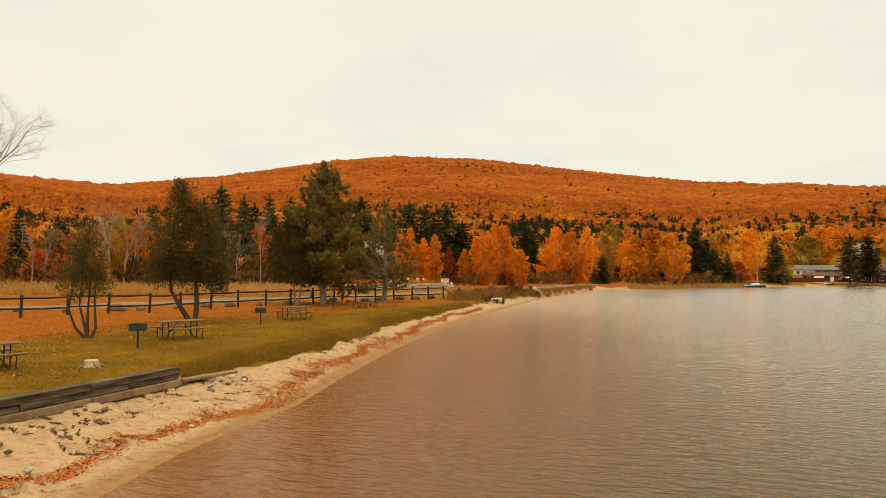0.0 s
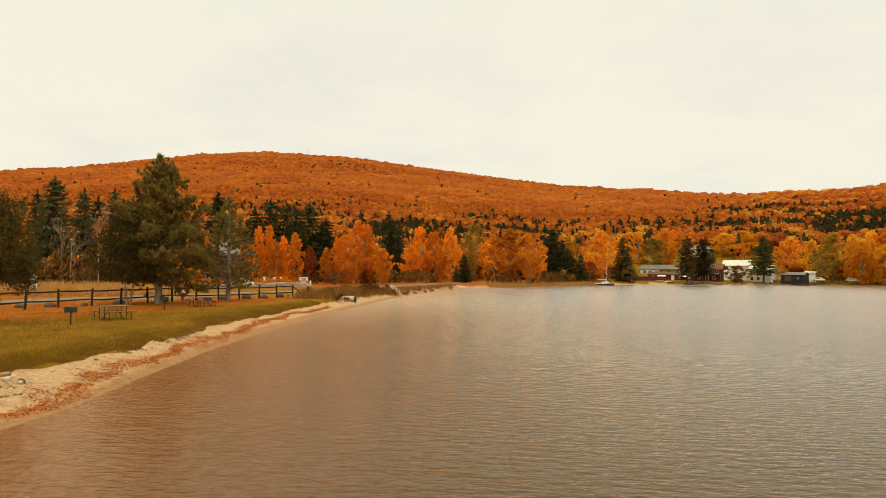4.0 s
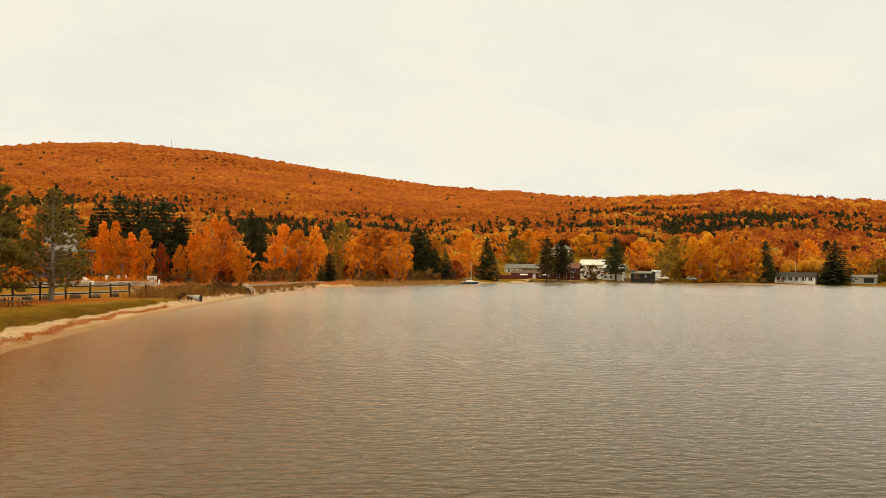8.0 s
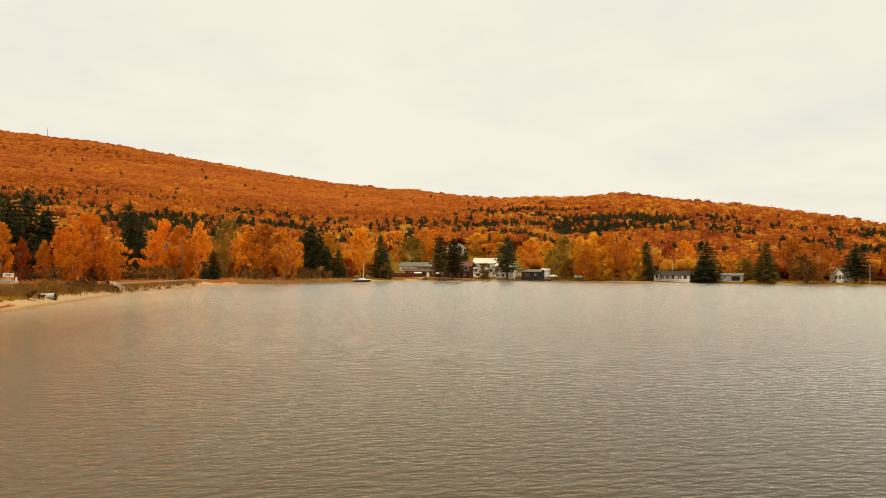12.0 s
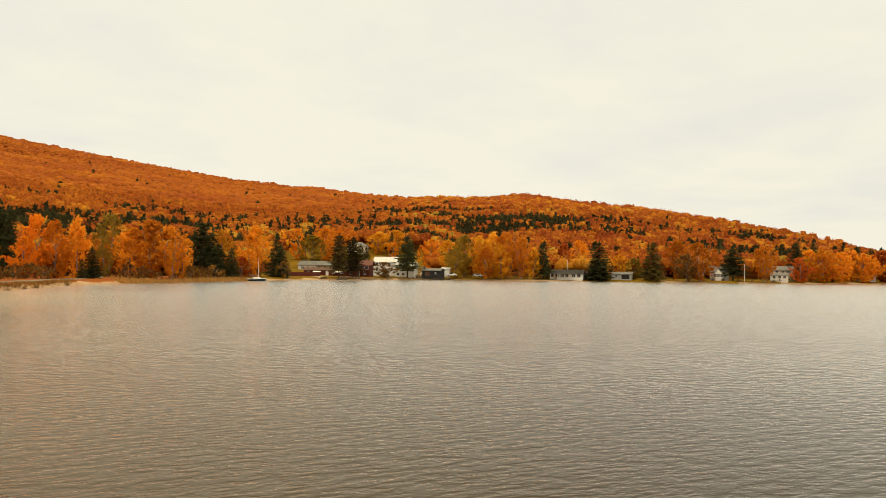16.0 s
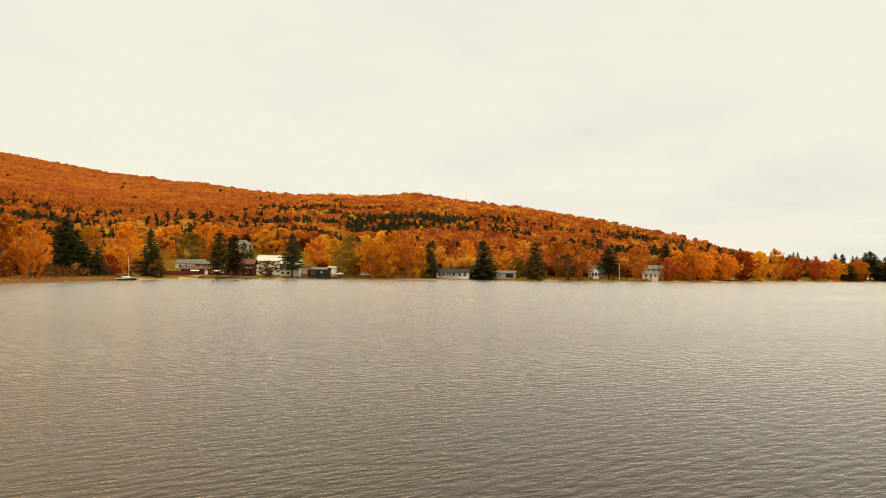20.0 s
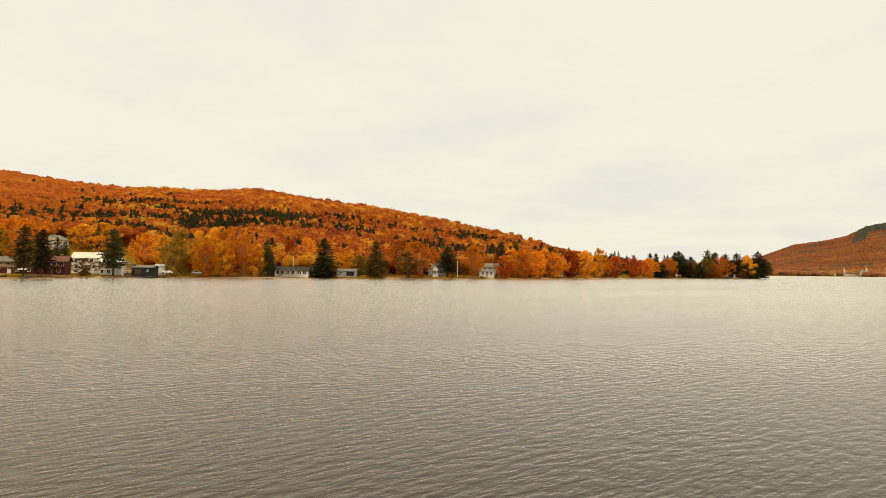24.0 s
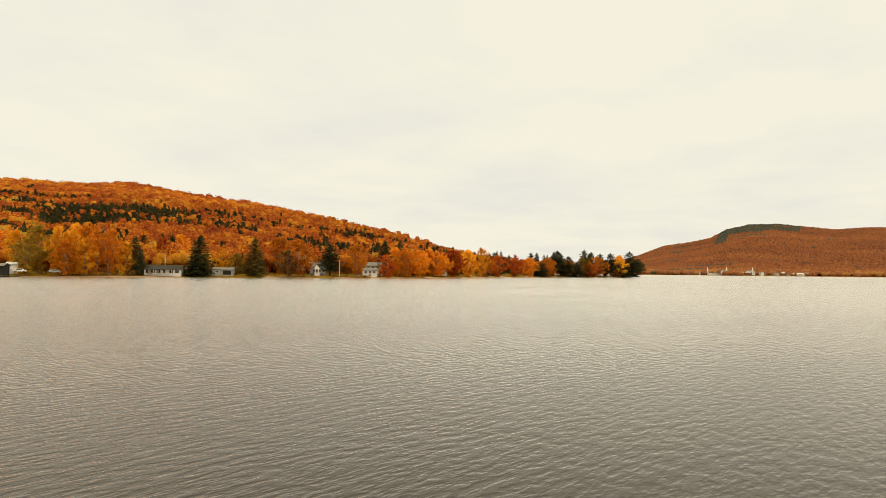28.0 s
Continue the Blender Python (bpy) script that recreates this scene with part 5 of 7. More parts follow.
VILLAGE_SHORE = [
    ("pine", 134.4, 226.1, 16.5, 8.6, "brownish"),
    ("pine", 140.8, 227.0, 15.8, 8.8, "brownish"),
    ("maple", 161.3, 236.6, 6.6, 10.8, "brush"),
    ("pine", 174.2, 238.7, 18.2, 10.7, ""),
    ("spruce", 190.9, 306.6, 12.5, 7.7, ""),
    ("spruce", 196.0, 309.4, 10.6, 6.6, ""),
    ("maple", 238.8, 347.2, 13.9, 20.8, "gold"),
    ("maple", 225.1, 344.2, 13.0, 20.3, "gold"),
    ("maple", 191.9, 352.0, 11.9, 19.8, "orange"),
    ("maple", 202.4, 357.7, 12.6, 20.3, "orange"),
    ("maple", 221.3, 286.1, 17.5, 14.9, "orange"),
    ("maple", 207.0, 252.8, 18.0, 13.9, "gold"),
    ("maple", 210.9, 245.8, 20.3, 14.9, "olive"),
    ("maple", 215.0, 239.7, 19.7, 13.7, "gold"),
    ("maple", 218.5, 233.9, 21.0, 14.2, "gold"),
    ("birch", 222.1, 227.8, 20.8, 15.6, "orange"),
    ("birch", 225.2, 222.1, 19.2, 13.0, "orange"),
    ("aspen", 228.4, 217.4, 13.9, 8.3, "gold"),
    ("maple", 201.7, 240.5, 14.1, 12.9, "olive"),
    ("maple", 212.1, 231.6, 14.2, 12.9, "orange"),
    ("maple", 216.4, 226.3, 15.0, 11.3, "gold"),
]
COTTAGE_SHORE = [
    ("spruce", 232.0, 215.9, 16.0, 10.8, ""),
    ("spruce", 248.2, 196.6, 17.0, 14.9, ""),
    ("spruce", 248.2, 198.2, 9.9, 12.9, ""),
    ("spruce", 264.6, 180.5, 16.9, 13.0, "cedar"),
    ("maple", 274.2, 170.0, 12.2, 12.5, "brush"),
    ("birch", 278.9, 166.5, 17.1, 17.3, "orange"),
    ("pine", 297.7, 162.3, 14.9, 13.7, ""),
    ("birch", 302.1, 150.2, 16.1, 14.7, "orange"),
    ("maple", 321.0, 143.7, 11.2, 12.5, "rust"),
    ("pine", 370.5, 170.0, 18.7, 10.6, ""),
    ("maple", 296.0, 189.6, 18.7, 14.2, "orange"),
    ("maple", 335.6, 140.6, 15.3, 16.5, "orange"),
    ("maple", 347.7, 137.7, 14.2, 15.1, "orange"),
    ("maple", 366.0, 135.3, 13.9, 15.8, "orange"),
    ("maple", 385.8, 133.7, 15.6, 17.8, "rust"),
    ("maple", 408.5, 132.6, 16.2, 17.4, "gold"),
    ("maple", 266.9, 234.4, 17.1, 14.4, "rust"),
    ("maple", 279.1, 235.8, 18.9, 14.9, "orange"),
    ("maple", 268.6, 201.7, 11.4, 10.9, "gold"),
    ("maple", 266.2, 191.8, 10.1, 9.6, "olive"),
]
POINT = [
    ("maple", 341.1, 148.9, 15.1, 14.9, "orange"),
    ("maple", 353.8, 145.5, 13.0, 12.3, "rust"),
    ("maple", 376.1, 144.3, 15.6, 14.9, "orange"),
    ("birch", 388.4, 135.2, 16.2, 16.5, "orange"),
    ("maple", 410.7, 132.7, 14.9, 13.9, "orange"),
    ("maple", 432.2, 131.9, 18.5, 13.1, "gold"),
    ("maple", 462.0, 130.6, 14.2, 17.0, "rust"),
    ("maple", 486.7, 124.9, 13.2, 18.6, "rust"),
    ("maple", 506.8, 119.4, 13.8, 18.4, "orange"),
    ("spruce", 524.2, 116.0, 10.6, 17.3, ""),
    ("pine", 562.2, 111.5, 20.3, 16.6, ""),
    ("spruce", 568.0, 103.5, 16.0, 18.6, ""),
    ("maple", 580.9, 94.9, 15.4, 17.1, "olive"),
    ("pine", 596.0, 95.8, 21.9, 12.7, ""),
    ("maple", 595.7, 85.3, 16.9, 19.4, "orange"),
    ("pine", 611.2, 76.4, 19.6, 14.9, ""),
    ("maple", 621.2, 70.2, 18.4, 20.2, "gold"),
    ("spruce", 633.2, 63.0, 21.7, 25.7, ""),
    ("pine", 2197.2, 221.6, 48.9, 54.3, ""),
    ("spruce", 624.4, 68.7, 13.6, 20.3, ""),
    ("spruce", 575.1, 98.4, 11.6, 14.1, ""),
    ("pine", 608.0, 84.5, 18.9, 12.9, ""),
    ("maple", 588.9, 89.8, 11.0, 16.3, "rust"),
    ("maple", 535.3, 112.5, 14.5, 17.6, "orange"),
    ("maple", 440.7, 131.6, 12.1, 16.3, "orange"),
    ("maple", 376.8, 137.6, 11.9, 14.2, "orange"),
]
for stretch in (LEFT_WOODS, BAY_WOODS, COVE_WOODS, VILLAGE_SHORE, COTTAGE_SHORE, POINT):
    for kind, x, y, h, w, tint in stretch:
        plant(kind, x, y, h, w, tint or None)


def fill_woods():
    """More trees behind the front rows, thinning into the hillside."""
    rng = R(41)
    done = 0
    while done < 230:
        a, r = -38 + 112 * rng.rand(), 120 + 330 * rng.rand()
        x, y = r * math.sin(math.radians(a)), r * math.cos(math.radians(a))
        z, s, az, rr = (float(q[0]) for q in land(np.array([x]), np.array([y])))
        first = float(np.interp(a, [-38, -10, 0, 10, 16, 22, 26, 37, 42, 60, 74], [130, 135, 165, 205, 225, 262, 400, 400, 330, 345, 420]))
        if s < 12 or r < first or r > first + 110 or (26 < a < 38 and r < 400):
            continue
        q = rng.rand()
        if q < 0.22:
            plant("spruce", x, y, 10 + 6 * rng.rand(), 4.2 + 1.5 * rng.rand())
        elif q < 0.3:
            plant("pine", x, y, 12 + 5 * rng.rand(), 6 + 2 * rng.rand())
        else:
            tint = ["orange", "orange", "rust", "gold", "orange", "olive"][rng.randint(6)]
            plant("backwood" if q < 0.85 else "birch", x, y, 9 + 5 * rng.rand(), 8 + 3 * rng.rand(), tint)
        done += 1


def brush_line(points, number, low, high, wide, seed, tint="brush"):
    """Shrubs along a line of points."""
    rng = R(seed)
    for i in range(number):
        k = (i + rng.rand()) / number * (len(points) - 1)
        j = min(int(k), len(points) - 2)
        x = points[j][0] + (points[j + 1][0] - points[j][0]) * (k - j) + rng.normal() * wide
        y = points[j][1] + (points[j + 1][1] - points[j][1]) * (k - j) + rng.normal() * wide
        h = low + (high - low) * rng.rand()
        plant("bush", x, y, h, h * (1.2 + 0.6 * rng.rand()), tint, "shrubs")


def fill_point():
    """The wooded point: a close belt of maples and tall pines."""
    rng = R(43)
    done = 0
    while done < 85:
        a, r = 65 + 20 * rng.rand(), 350 + 320 * rng.rand()
        x, y = r * math.sin(math.radians(a)), r * math.cos(math.radians(a))
        s = float(shore_distance(np.array([x]), np.array([y]))[0])
        if s < 5 or s > 42:
            continue
        q, far = rng.rand(), step(74, 80, a)
        if q < 0.15 + 0.3 * far:
            plant("spruce", x, y, 12 + 6 * rng.rand(), 6 + 2 * rng.rand())
        elif q < 0.2 + 0.4 * far:
            plant("pine", x, y, 16 + 5 * rng.rand(), 8 + 2 * rng.rand())
        else:
            plant("backwood", x, y, 11 + 5 * rng.rand(), 10 + 3 * rng.rand(), ["orange", "rust", "gold", "orange"][rng.randint(4)])
        done += 1


fill_woods()
fill_point()
brush_line([(-60, 92), (-40, 98), (-24, 102)], 26, 2.0, 4.5, 4, 1)
brush_line([(-12, 140), (8, 150), (22, 168), (34, 186)], 22, 2.0, 4.0, 2, 2)
brush_line([(2.5, 72), (6, 84), (10, 96), (14, 104)], 26, 0.9, 1.7, 0.9, 3)
brush_line([(16, 108), (24, 131), (34, 155)], 22, 0.35, 0.7, 0.6, 4)
brush_line([(50, 178), (70, 199), (88, 214), (100, 222)], 24, 1.5, 4.5, 2, 5)
brush_line([(205, 243), (228, 216), (248, 204)], 14, 1.0, 2.4, 1.5, 6)
brush_line([(258, 186), (300, 152), (330, 144), (372, 137)], 22, 0.8, 1.8, 1.5, 7)
brush_line([(380, 138), (460, 135), (560, 112), (630, 64)], 26, 1.2, 3.0, 2, 8)


# ---- the park's own trees ----
def place(tree, x, y, turn=0):
    tree.matrix_basis = pose(x, y, height(x, y) - 0.08, 0, 0, turn)
    return tree


place(lobed_cedar(R(301), [(0, 3.3, 0.85, 1.2), (-0.5, 2.5, 0.65, 0.9), (0.5, 2.6, 0.65, 0.9), (0.1, 4.4, 0.5, 0.8), (-0.35, 3.9, 0.5, 0.7)],
                  [[(0.1, 0, 0), (-0.35, 0.1, 0.5), (-0.62, 0.1, 1.3), (-0.45, 0, 2.6)], [(0.15, 0, 0), (0.0, 0, 0.6), (-0.22, -0.1, 1.5), (0.0, 0, 4.6)], [(0.22, 0, 0), (0.42, 0, 0.5), (0.36, 0.1, 1.6), (0.4, 0, 3.0)], [(0.1, 0.1, 0), (0.1, 0.3, 1.2), (0.2, 0.2, 2.8)]],
                  5600, 0.10, needle_cedar, bark_brown, "small thin cedar clump with twisted bare dark stems", 0.45, 0.085), -15.3, 29.4, 27)
place(lobed_cedar(R(302), [(-1.0, 4.1, 1.25, 1.9), (1.0, 4.0, 1.15, 1.9), (-0.5, 6.3, 0.95, 1.7), (-1.6, 3.0, 0.85, 1.0), (1.35, 2.7, 0.9, 1.1), (0.7, 5.7, 0.85, 1.2), (0.0, 3.0, 1.0, 1.1), (-0.7, 7.4, 0.4, 0.8)],
                  [[(0.05, 0, 0), (-0.5, 0, 0.9), (-1.0, 0, 1.8), (-1.1, 0, 4.0), (-0.6, 0, 7.2)], [(0.3, 0, 0), (0.35, 0, 1.2), (0.3, 0.1, 2.4), (0.9, 0, 4.4), (0.7, 0, 6.3)]],
                  19000, 0.135, needle_cedar, bark_brown, "two-stemmed cedar with a ragged dark brownish-green crown", 0.30, 0.17), -14.2, 38.6, 20)
place(bushy_pine(R(303), 12.9, 8.8, 3300, needle_pine, bark_grey, "large full pine with a thick grey trunk"), -10.4, 59.6)
place(dense_cedar(R(304), 7.6, 5.6, 12000, 0.15, needle_cedar, bark_grey, "dark cedar growing beside the large pine", 2, 0.24), -12.4, 58.4)
place(bushy_pine(R(305), 10.2, 6.0, 560, needle_pine, bark_grey, "thin brownish conifer with a leaning grey trunk", name="larch_tree"), -5.6, 66.0)
place(bare_tree(R(306), 22, 0.62, bark_grey, "tall leafless tree with fine grey twigs", 5, girth=0.008), -40.5, 58)

# ---- helpers for built things ----
def part(name, bm, mat, parent, label=""):
    """Links a bmesh as one mesh object under a thing or a part."""
    me = bpy.data.meshes.new(name)
    bm.to_mesh(me)
    bm.free()
    me.materials.append(mat)
    return child(name, me, parent, label)


def block(sx, sy, sz, m=None, bevel=0.0, wobble=0.0, rng=None):
    """A block with its base at z = 0, centred on x and y, with eased edges and, if wanted, uneven corners."""
    bm = bmesh.new()
    bmesh.ops.create_cube(bm, size=1)
    for v in bm.verts:
        v.co = Vector((v.co.x * sx, v.co.y * sy, (v.co.z + 0.5) * sz))
        if wobble:
            v.co += Vector(rng.normal(size=3)) * wobble
    if bevel:
        bmesh.ops.bevel(bm, geom=list(bm.edges), offset=bevel, segments=1, affect="EDGES", profile=0.5)
    if m is not None:
        bmesh.ops.transform(bm, matrix=m, verts=bm.verts)
    return bm


def rod(points, radius, sides=8, closed=True):
    """A bent round bar."""
    bm = bmesh.new()
    radii = radius if isinstance(radius, (list, tuple)) else [radius] * len(points)
    v, f = tube(points, radii, sides)
    vs = [bm.verts.new(c) for c in v]
    for q in f:
        bm.faces.new([vs[i] for i in q])
    if closed:
        bm.faces.new([vs[i] for i in range(sides)][::-1])
        bm.faces.new([vs[len(vs) - sides + i] for i in range(sides)])
    bmesh.ops.recalc_face_normals(bm, faces=bm.faces)
    return bm


def merge(*parts_of):
    """Several bmeshes as one."""
    bm = bmesh.new()
    for b in parts_of:
        me = bpy.data.meshes.new("join")
        b.to_mesh(me)
        b.free()
        bm.from_mesh(me)
        bpy.data.meshes.remove(me)
    return bm


def boulder(rng, size, flat=0.6, rough=0.16):
    bm = bmesh.new()
    bmesh.ops.create_icosphere(bm, subdivisions=2, radius=0.5)
    shape = rng.normal(size=(3,)) * 0.12 + 1
    seed = rng.rand() * 50
    for v in bm.verts:
        n = noise.noise(v.co * 2.2 + Vector((seed, 0, 0)))
        k = 1 + rough * 2.2 * n
        v.co = Vector((v.co.x * shape[0] * size * k, v.co.y * shape[1] * size * k, v.co.z * flat * size * k))
    return bm


def stand(ob, x, y, turn=0, sink=0.0, z=None, tilt=0.0):
    ob.matrix_basis = pose(x, y, (height(x, y) if z is None else z) - sink, tilt, 0, turn)
    return ob


wood_grey = surface("weathered_wood", (0.10, 0.066, 0.040), (0.20, 0.14, 0.085), 2.0, 0.85, bump=0.5, depth=0.01, fine=16, stretch=(0.3, 3, 3), vary=0.15)
wood_dark = surface("dark_fence_wood", (0.020, 0.014, 0.010), (0.052, 0.036, 0.026), 2.0, 0.85, bump=0.5, depth=0.01, fine=15, vary=0.25)
timber_dark = surface("tarred_timber", (0.004, 0.004, 0.004), (0.20, 0.15, 0.10), 2.4, 0.85, bump=0.8, depth=0.03, fine=9, stretch=(0.3, 1, 4), vary=0.2)
timber_bleached = surface("bleached_timber", (0.30, 0.23, 0.15), (0.50, 0.41, 0.29), 3.0, 0.85, bump=0.5, depth=0.02, fine=12)
timber_pale = surface("pale_timber", (0.16, 0.10, 0.052), (0.29, 0.195, 0.11), 1.2, 0.85, bump=0.5, depth=0.02, fine=9, vary=0.12)
steel_dark = surface("dark_steel", (0.020, 0.017, 0.015), (0.05, 0.04, 0.033), 4, 0.55, 0.6, bump=0.15, depth=0.004, fine=30)
steel_green = surface("green_black_steel", (0.012, 0.022, 0.018), (0.03, 0.045, 0.035), 4, 0.6, 0.4, bump=0.2, depth=0.004, fine=30)
galvanised = surface("galvanised_metal", (0.22, 0.21, 0.19), (0.42, 0.40, 0.36), 3, 0.5, 0.7, bump=0.3, depth=0.01, fine=20)
red_paint = surface("red_paint", (0.22, 0.030, 0.018), (0.36, 0.055, 0.03), 3, 0.5, bump=0.1, depth=0.004, fine=30)
white_paint = surface("white_paint", (0.62, 0.58, 0.52), (0.78, 0.75, 0.69), 0.8, 0.6, bump=0.1, depth=0.005, fine=14)
cream_paint = surface("cream_paint", (0.50, 0.42, 0.30), (0.66, 0.57, 0.42), 0.8, 0.65, bump=0.15, depth=0.005, fine=14)
grey_siding = surface("grey_siding", (0.26, 0.25, 0.23), (0.38, 0.36, 0.33), 0.8, 0.7, bump=0.2, depth=0.01, fine=10, stretch=(0.4, 0.4, 4))
white_siding = surface("white_siding", (0.56, 0.53, 0.48), (0.72, 0.69, 0.63), 0.6, 0.65, bump=0.2, depth=0.01, fine=10, stretch=(0.4, 0.4, 4))
red_siding = surface("barn_red_siding", (0.075, 0.018, 0.014), (0.135, 0.034, 0.024), 0.8, 0.75, bump=0.3, depth=0.01, fine=10, stretch=(4, 4, 0.4))
brown_siding = surface("brown_siding", (0.07, 0.035, 0.022), (0.13, 0.07, 0.045), 0.8, 0.75, bump=0.3, depth=0.01, fine=10)
black_siding = surface("black_siding", (0.014, 0.014, 0.016), (0.034, 0.033, 0.034), 0.8, 0.7, bump=0.3, depth=0.01, fine=10)
roof_grey = surface("grey_roof", (0.11, 0.105, 0.10), (0.19, 0.18, 0.165), 0.7, 0.8, bump=0.3, depth=0.02, fine=9)
roof_pale = surface("pale_metal_roof", (0.36, 0.36, 0.36), (0.54, 0.54, 0.53), 0.6, 0.4, 0.2, bump=0.1, depth=0.01, fine=8, stretch=(6, 0.3, 1))
roof_red = surface("red_roof", (0.085, 0.030, 0.022), (0.15, 0.055, 0.036), 0.7, 0.7, bump=0.2, depth=0.01, fine=9)
roof_green = surface("green_metal_roof", (0.10, 0.20, 0.17), (0.16, 0.28, 0.24), 0.7, 0.5, bump=0.1, depth=0.01, fine=9)
stone_block = surface("pale_stone_block", (0.30, 0.25, 0.19), (0.48, 0.42, 0.34), 1.2, 0.9, bump=0.6, depth=0.03, fine=8, vary=0.18)
plastic_teal = surface("teal_plastic", (0.03, 0.20, 0.19), (0.05, 0.28, 0.26), 2, 0.45, bump=0.05, depth=0.003, fine=20)
brick_red = surface("red_brick", (0.16, 0.07, 0.045), (0.26, 0.12, 0.08), 3, 0.9, bump=0.4, depth=0.01, fine=18)
hull_dark = surface("dark_hull", (0.012, 0.035, 0.042), (0.025, 0.06, 0.07), 1, 0.35, bump=0.05, depth=0.003, fine=20)
rubber = surface("black_rubber", (0.012, 0.012, 0.012), (0.03, 0.03, 0.03), 5, 0.8)
concrete = surface("grey_concrete", (0.24, 0.22, 0.19), (0.38, 0.35, 0.30), 1.5, 0.9, bump=0.4, depth=0.01, fine=14)
glass, g_t, g_b = material("window_glass")
g_b.inputs["Base Color"].default_value = (0.02, 0.022, 0.024, 1)
g_b.inputs["Roughness"].default_value = 0.06
g_b.inputs["Specular IOR Level"].default_value = 0.6
# near-black that stands for the shade inside hollow things
inner_shade, d_t, d_b = material("painted_inner_shade")
d_b.inputs["Base Color"].default_value = (0.012, 0.010, 0.008, 1)
d_b.inputs["Roughness"].default_value = 0.95

# ---- roads ----
def ribbon(name, points, widths, mat, label, lift=0.05, category="road"):
    """A strip laid on the ground along a line, cambered a little."""
    pts = [Vector((*p, 0)) for p in points]
    fine, wid = [], []
    for i in range(len(pts) - 1):
        a, b, c, d = pts[max(i - 1, 0)], pts[i], pts[i + 1], pts[min(i + 2, len(pts) - 1)]
        for k in range(14):
            t = k / 14
            fine.append(0.5 * ((2 * b) + (c - a) * t + (2 * a - 5 * b + 4 * c - d) * t * t + (3 * b - a - 3 * c + d) * t ** 3))
            wid.append(widths[i] + (widths[i + 1] - widths[i]) * t)
    fine.append(pts[-1]), wid.append(widths[-1])
    verts, faces, lanes = [], [], 6
    for i, (p, w) in enumerate(zip(fine, wid)):
        way = (fine[min(i + 1, len(fine) - 1)] - fine[max(i - 1, 0)]).normalized()
        side = Vector((way.y, -way.x, 0))
        level = max(height(p.x + side.x * w * k / 2, p.y + side.y * w * k / 2) for k in (-1, 0, 1))
        for j in range(lanes + 1):
            q = p + side * w * (j / lanes - 0.5)
            edge = abs(j / lanes - 0.5) * 2
            verts.append((q.x, q.y, level + lift * (1 - 0.5 * edge ** 2) - (0.35 if edge > 0.99 else 0)))
    for i in range(len(fine) - 1):
        for j in range(lanes):
            a = i * (lanes + 1) + j
            faces.append((a, a + 1, a + lanes + 2, a + lanes + 1))
    return tagged(new(name, mesh_from(name, verts, faces, mat, True)), label, category, kind="structure")


ribbon("road", [(-75, 14), (-50, 34), (-34, 47), (-26.2, 54.8), (-20.5, 66), (-11.8, 77), (-1, 95), (10, 113), (19, 132), (28, 153), (40, 181), (48, 205), (52, 230)], [6.5, 6.5, 6.5, 6.5, 6.5, 6.2, 5.5, 5.0, 4.6, 4.4, 4.4, 4.4, 4.4], road_mat, "pale grey lakeside road", 0.10)
ribbon("path", [(129, 228), (131, 236), (128, 246), (120, 254)], [3.0, 3.0, 2.6, 2.4], dirt_mat, "pale dirt boat ramp to the water", 0.08, "track")


# ---- picnic tables: a tubular frame with weathered boards ----
def picnic_table():
    t = thing("picnic_table", "weathered wooden picnic table on a dark tubular steel frame", "picnic table", "picnic tables on the lawn")
    for i in range(5):
        part("table_board", block(1.9, 0.145, 0.04, pose(0, -0.31 + 0.155 * i, 0.72), 0.006), wood_grey, t)
    for s in (-1, 1):
        for i in range(2):
            part("bench_board", block(1.9, 0.13, 0.04, pose(0, s * (0.68 + 0.14 * i), 0.44), 0.006), wood_grey, t)
    for x in (-0.62, 0.62):
        part("leg_frame", rod([(x, -0.30, 0.715), (x, -0.30, 0.05), (x, -0.12, 0.02), (x, 0.12, 0.02), (x, 0.30, 0.05), (x, 0.30, 0.715)], 0.024), steel_dark, t)
        for s in (-1, 1):
            part("bench_arm", rod([(x, s * 0.28, 0.30), (x, s * 0.55, 0.42), (x, s * 0.84, 0.425), (x, s * 0.90, 0.36), (x, s * 0.84, 0.18), (x, s * 0.87, 0.02)], 0.022), steel_dark, t)
        k = 1 if x > 0 else -1
        part("brace", rod([(x, 0, 0.04), (x - k * 0.5, 0, 0.70)], 0.016), steel_dark, t)
    return t


table = picnic_table()
stand(table, -11.3, 29.6, 44)
for x, y, turn in ((-8.8, 40.8, 42), (-6.2, 55.4, 38), (-13.6, 20.4, 48)):
    stand(copy_thing(table, pose(0, 0, 0)), x, y, turn)


# ---- pedestal grills ----
def grill():
    g = thing("pedestal_grill", "dark steel pedestal barbecue grill on a post", "grill", "park grills")
    part("post", rod([(0, 0, 0), (0, 0, 0.66)], 0.038), steel_dark, g)
    tray = merge(block(0.56, 0.38, 0.015, pose(0, 0, 0.66)), block(0.56, 0.015, 0.26, pose(0, 0.185, 0.66)), block(0.015, 0.38, 0.26, pose(-0.275, 0, 0.66)), block(0.015, 0.38, 0.26, pose(0.275, 0, 0.66)), block(0.56, 0.015, 0.20, pose(0, -0.185, 0.66)))
    part("firebox", tray, steel_green, g)
    for i in range(9):
        part("grate_bar", rod([(-0.24 + 0.06 * i, -0.17, 0.87), (-0.24 + 0.06 * i, 0.17, 0.87)], 0.006, 5), steel_dark, g)
    part("handle", rod([(-0.27, -0.2, 0.86), (-0.36, -0.3, 0.87)], 0.010, 5), steel_dark, g)
    return g


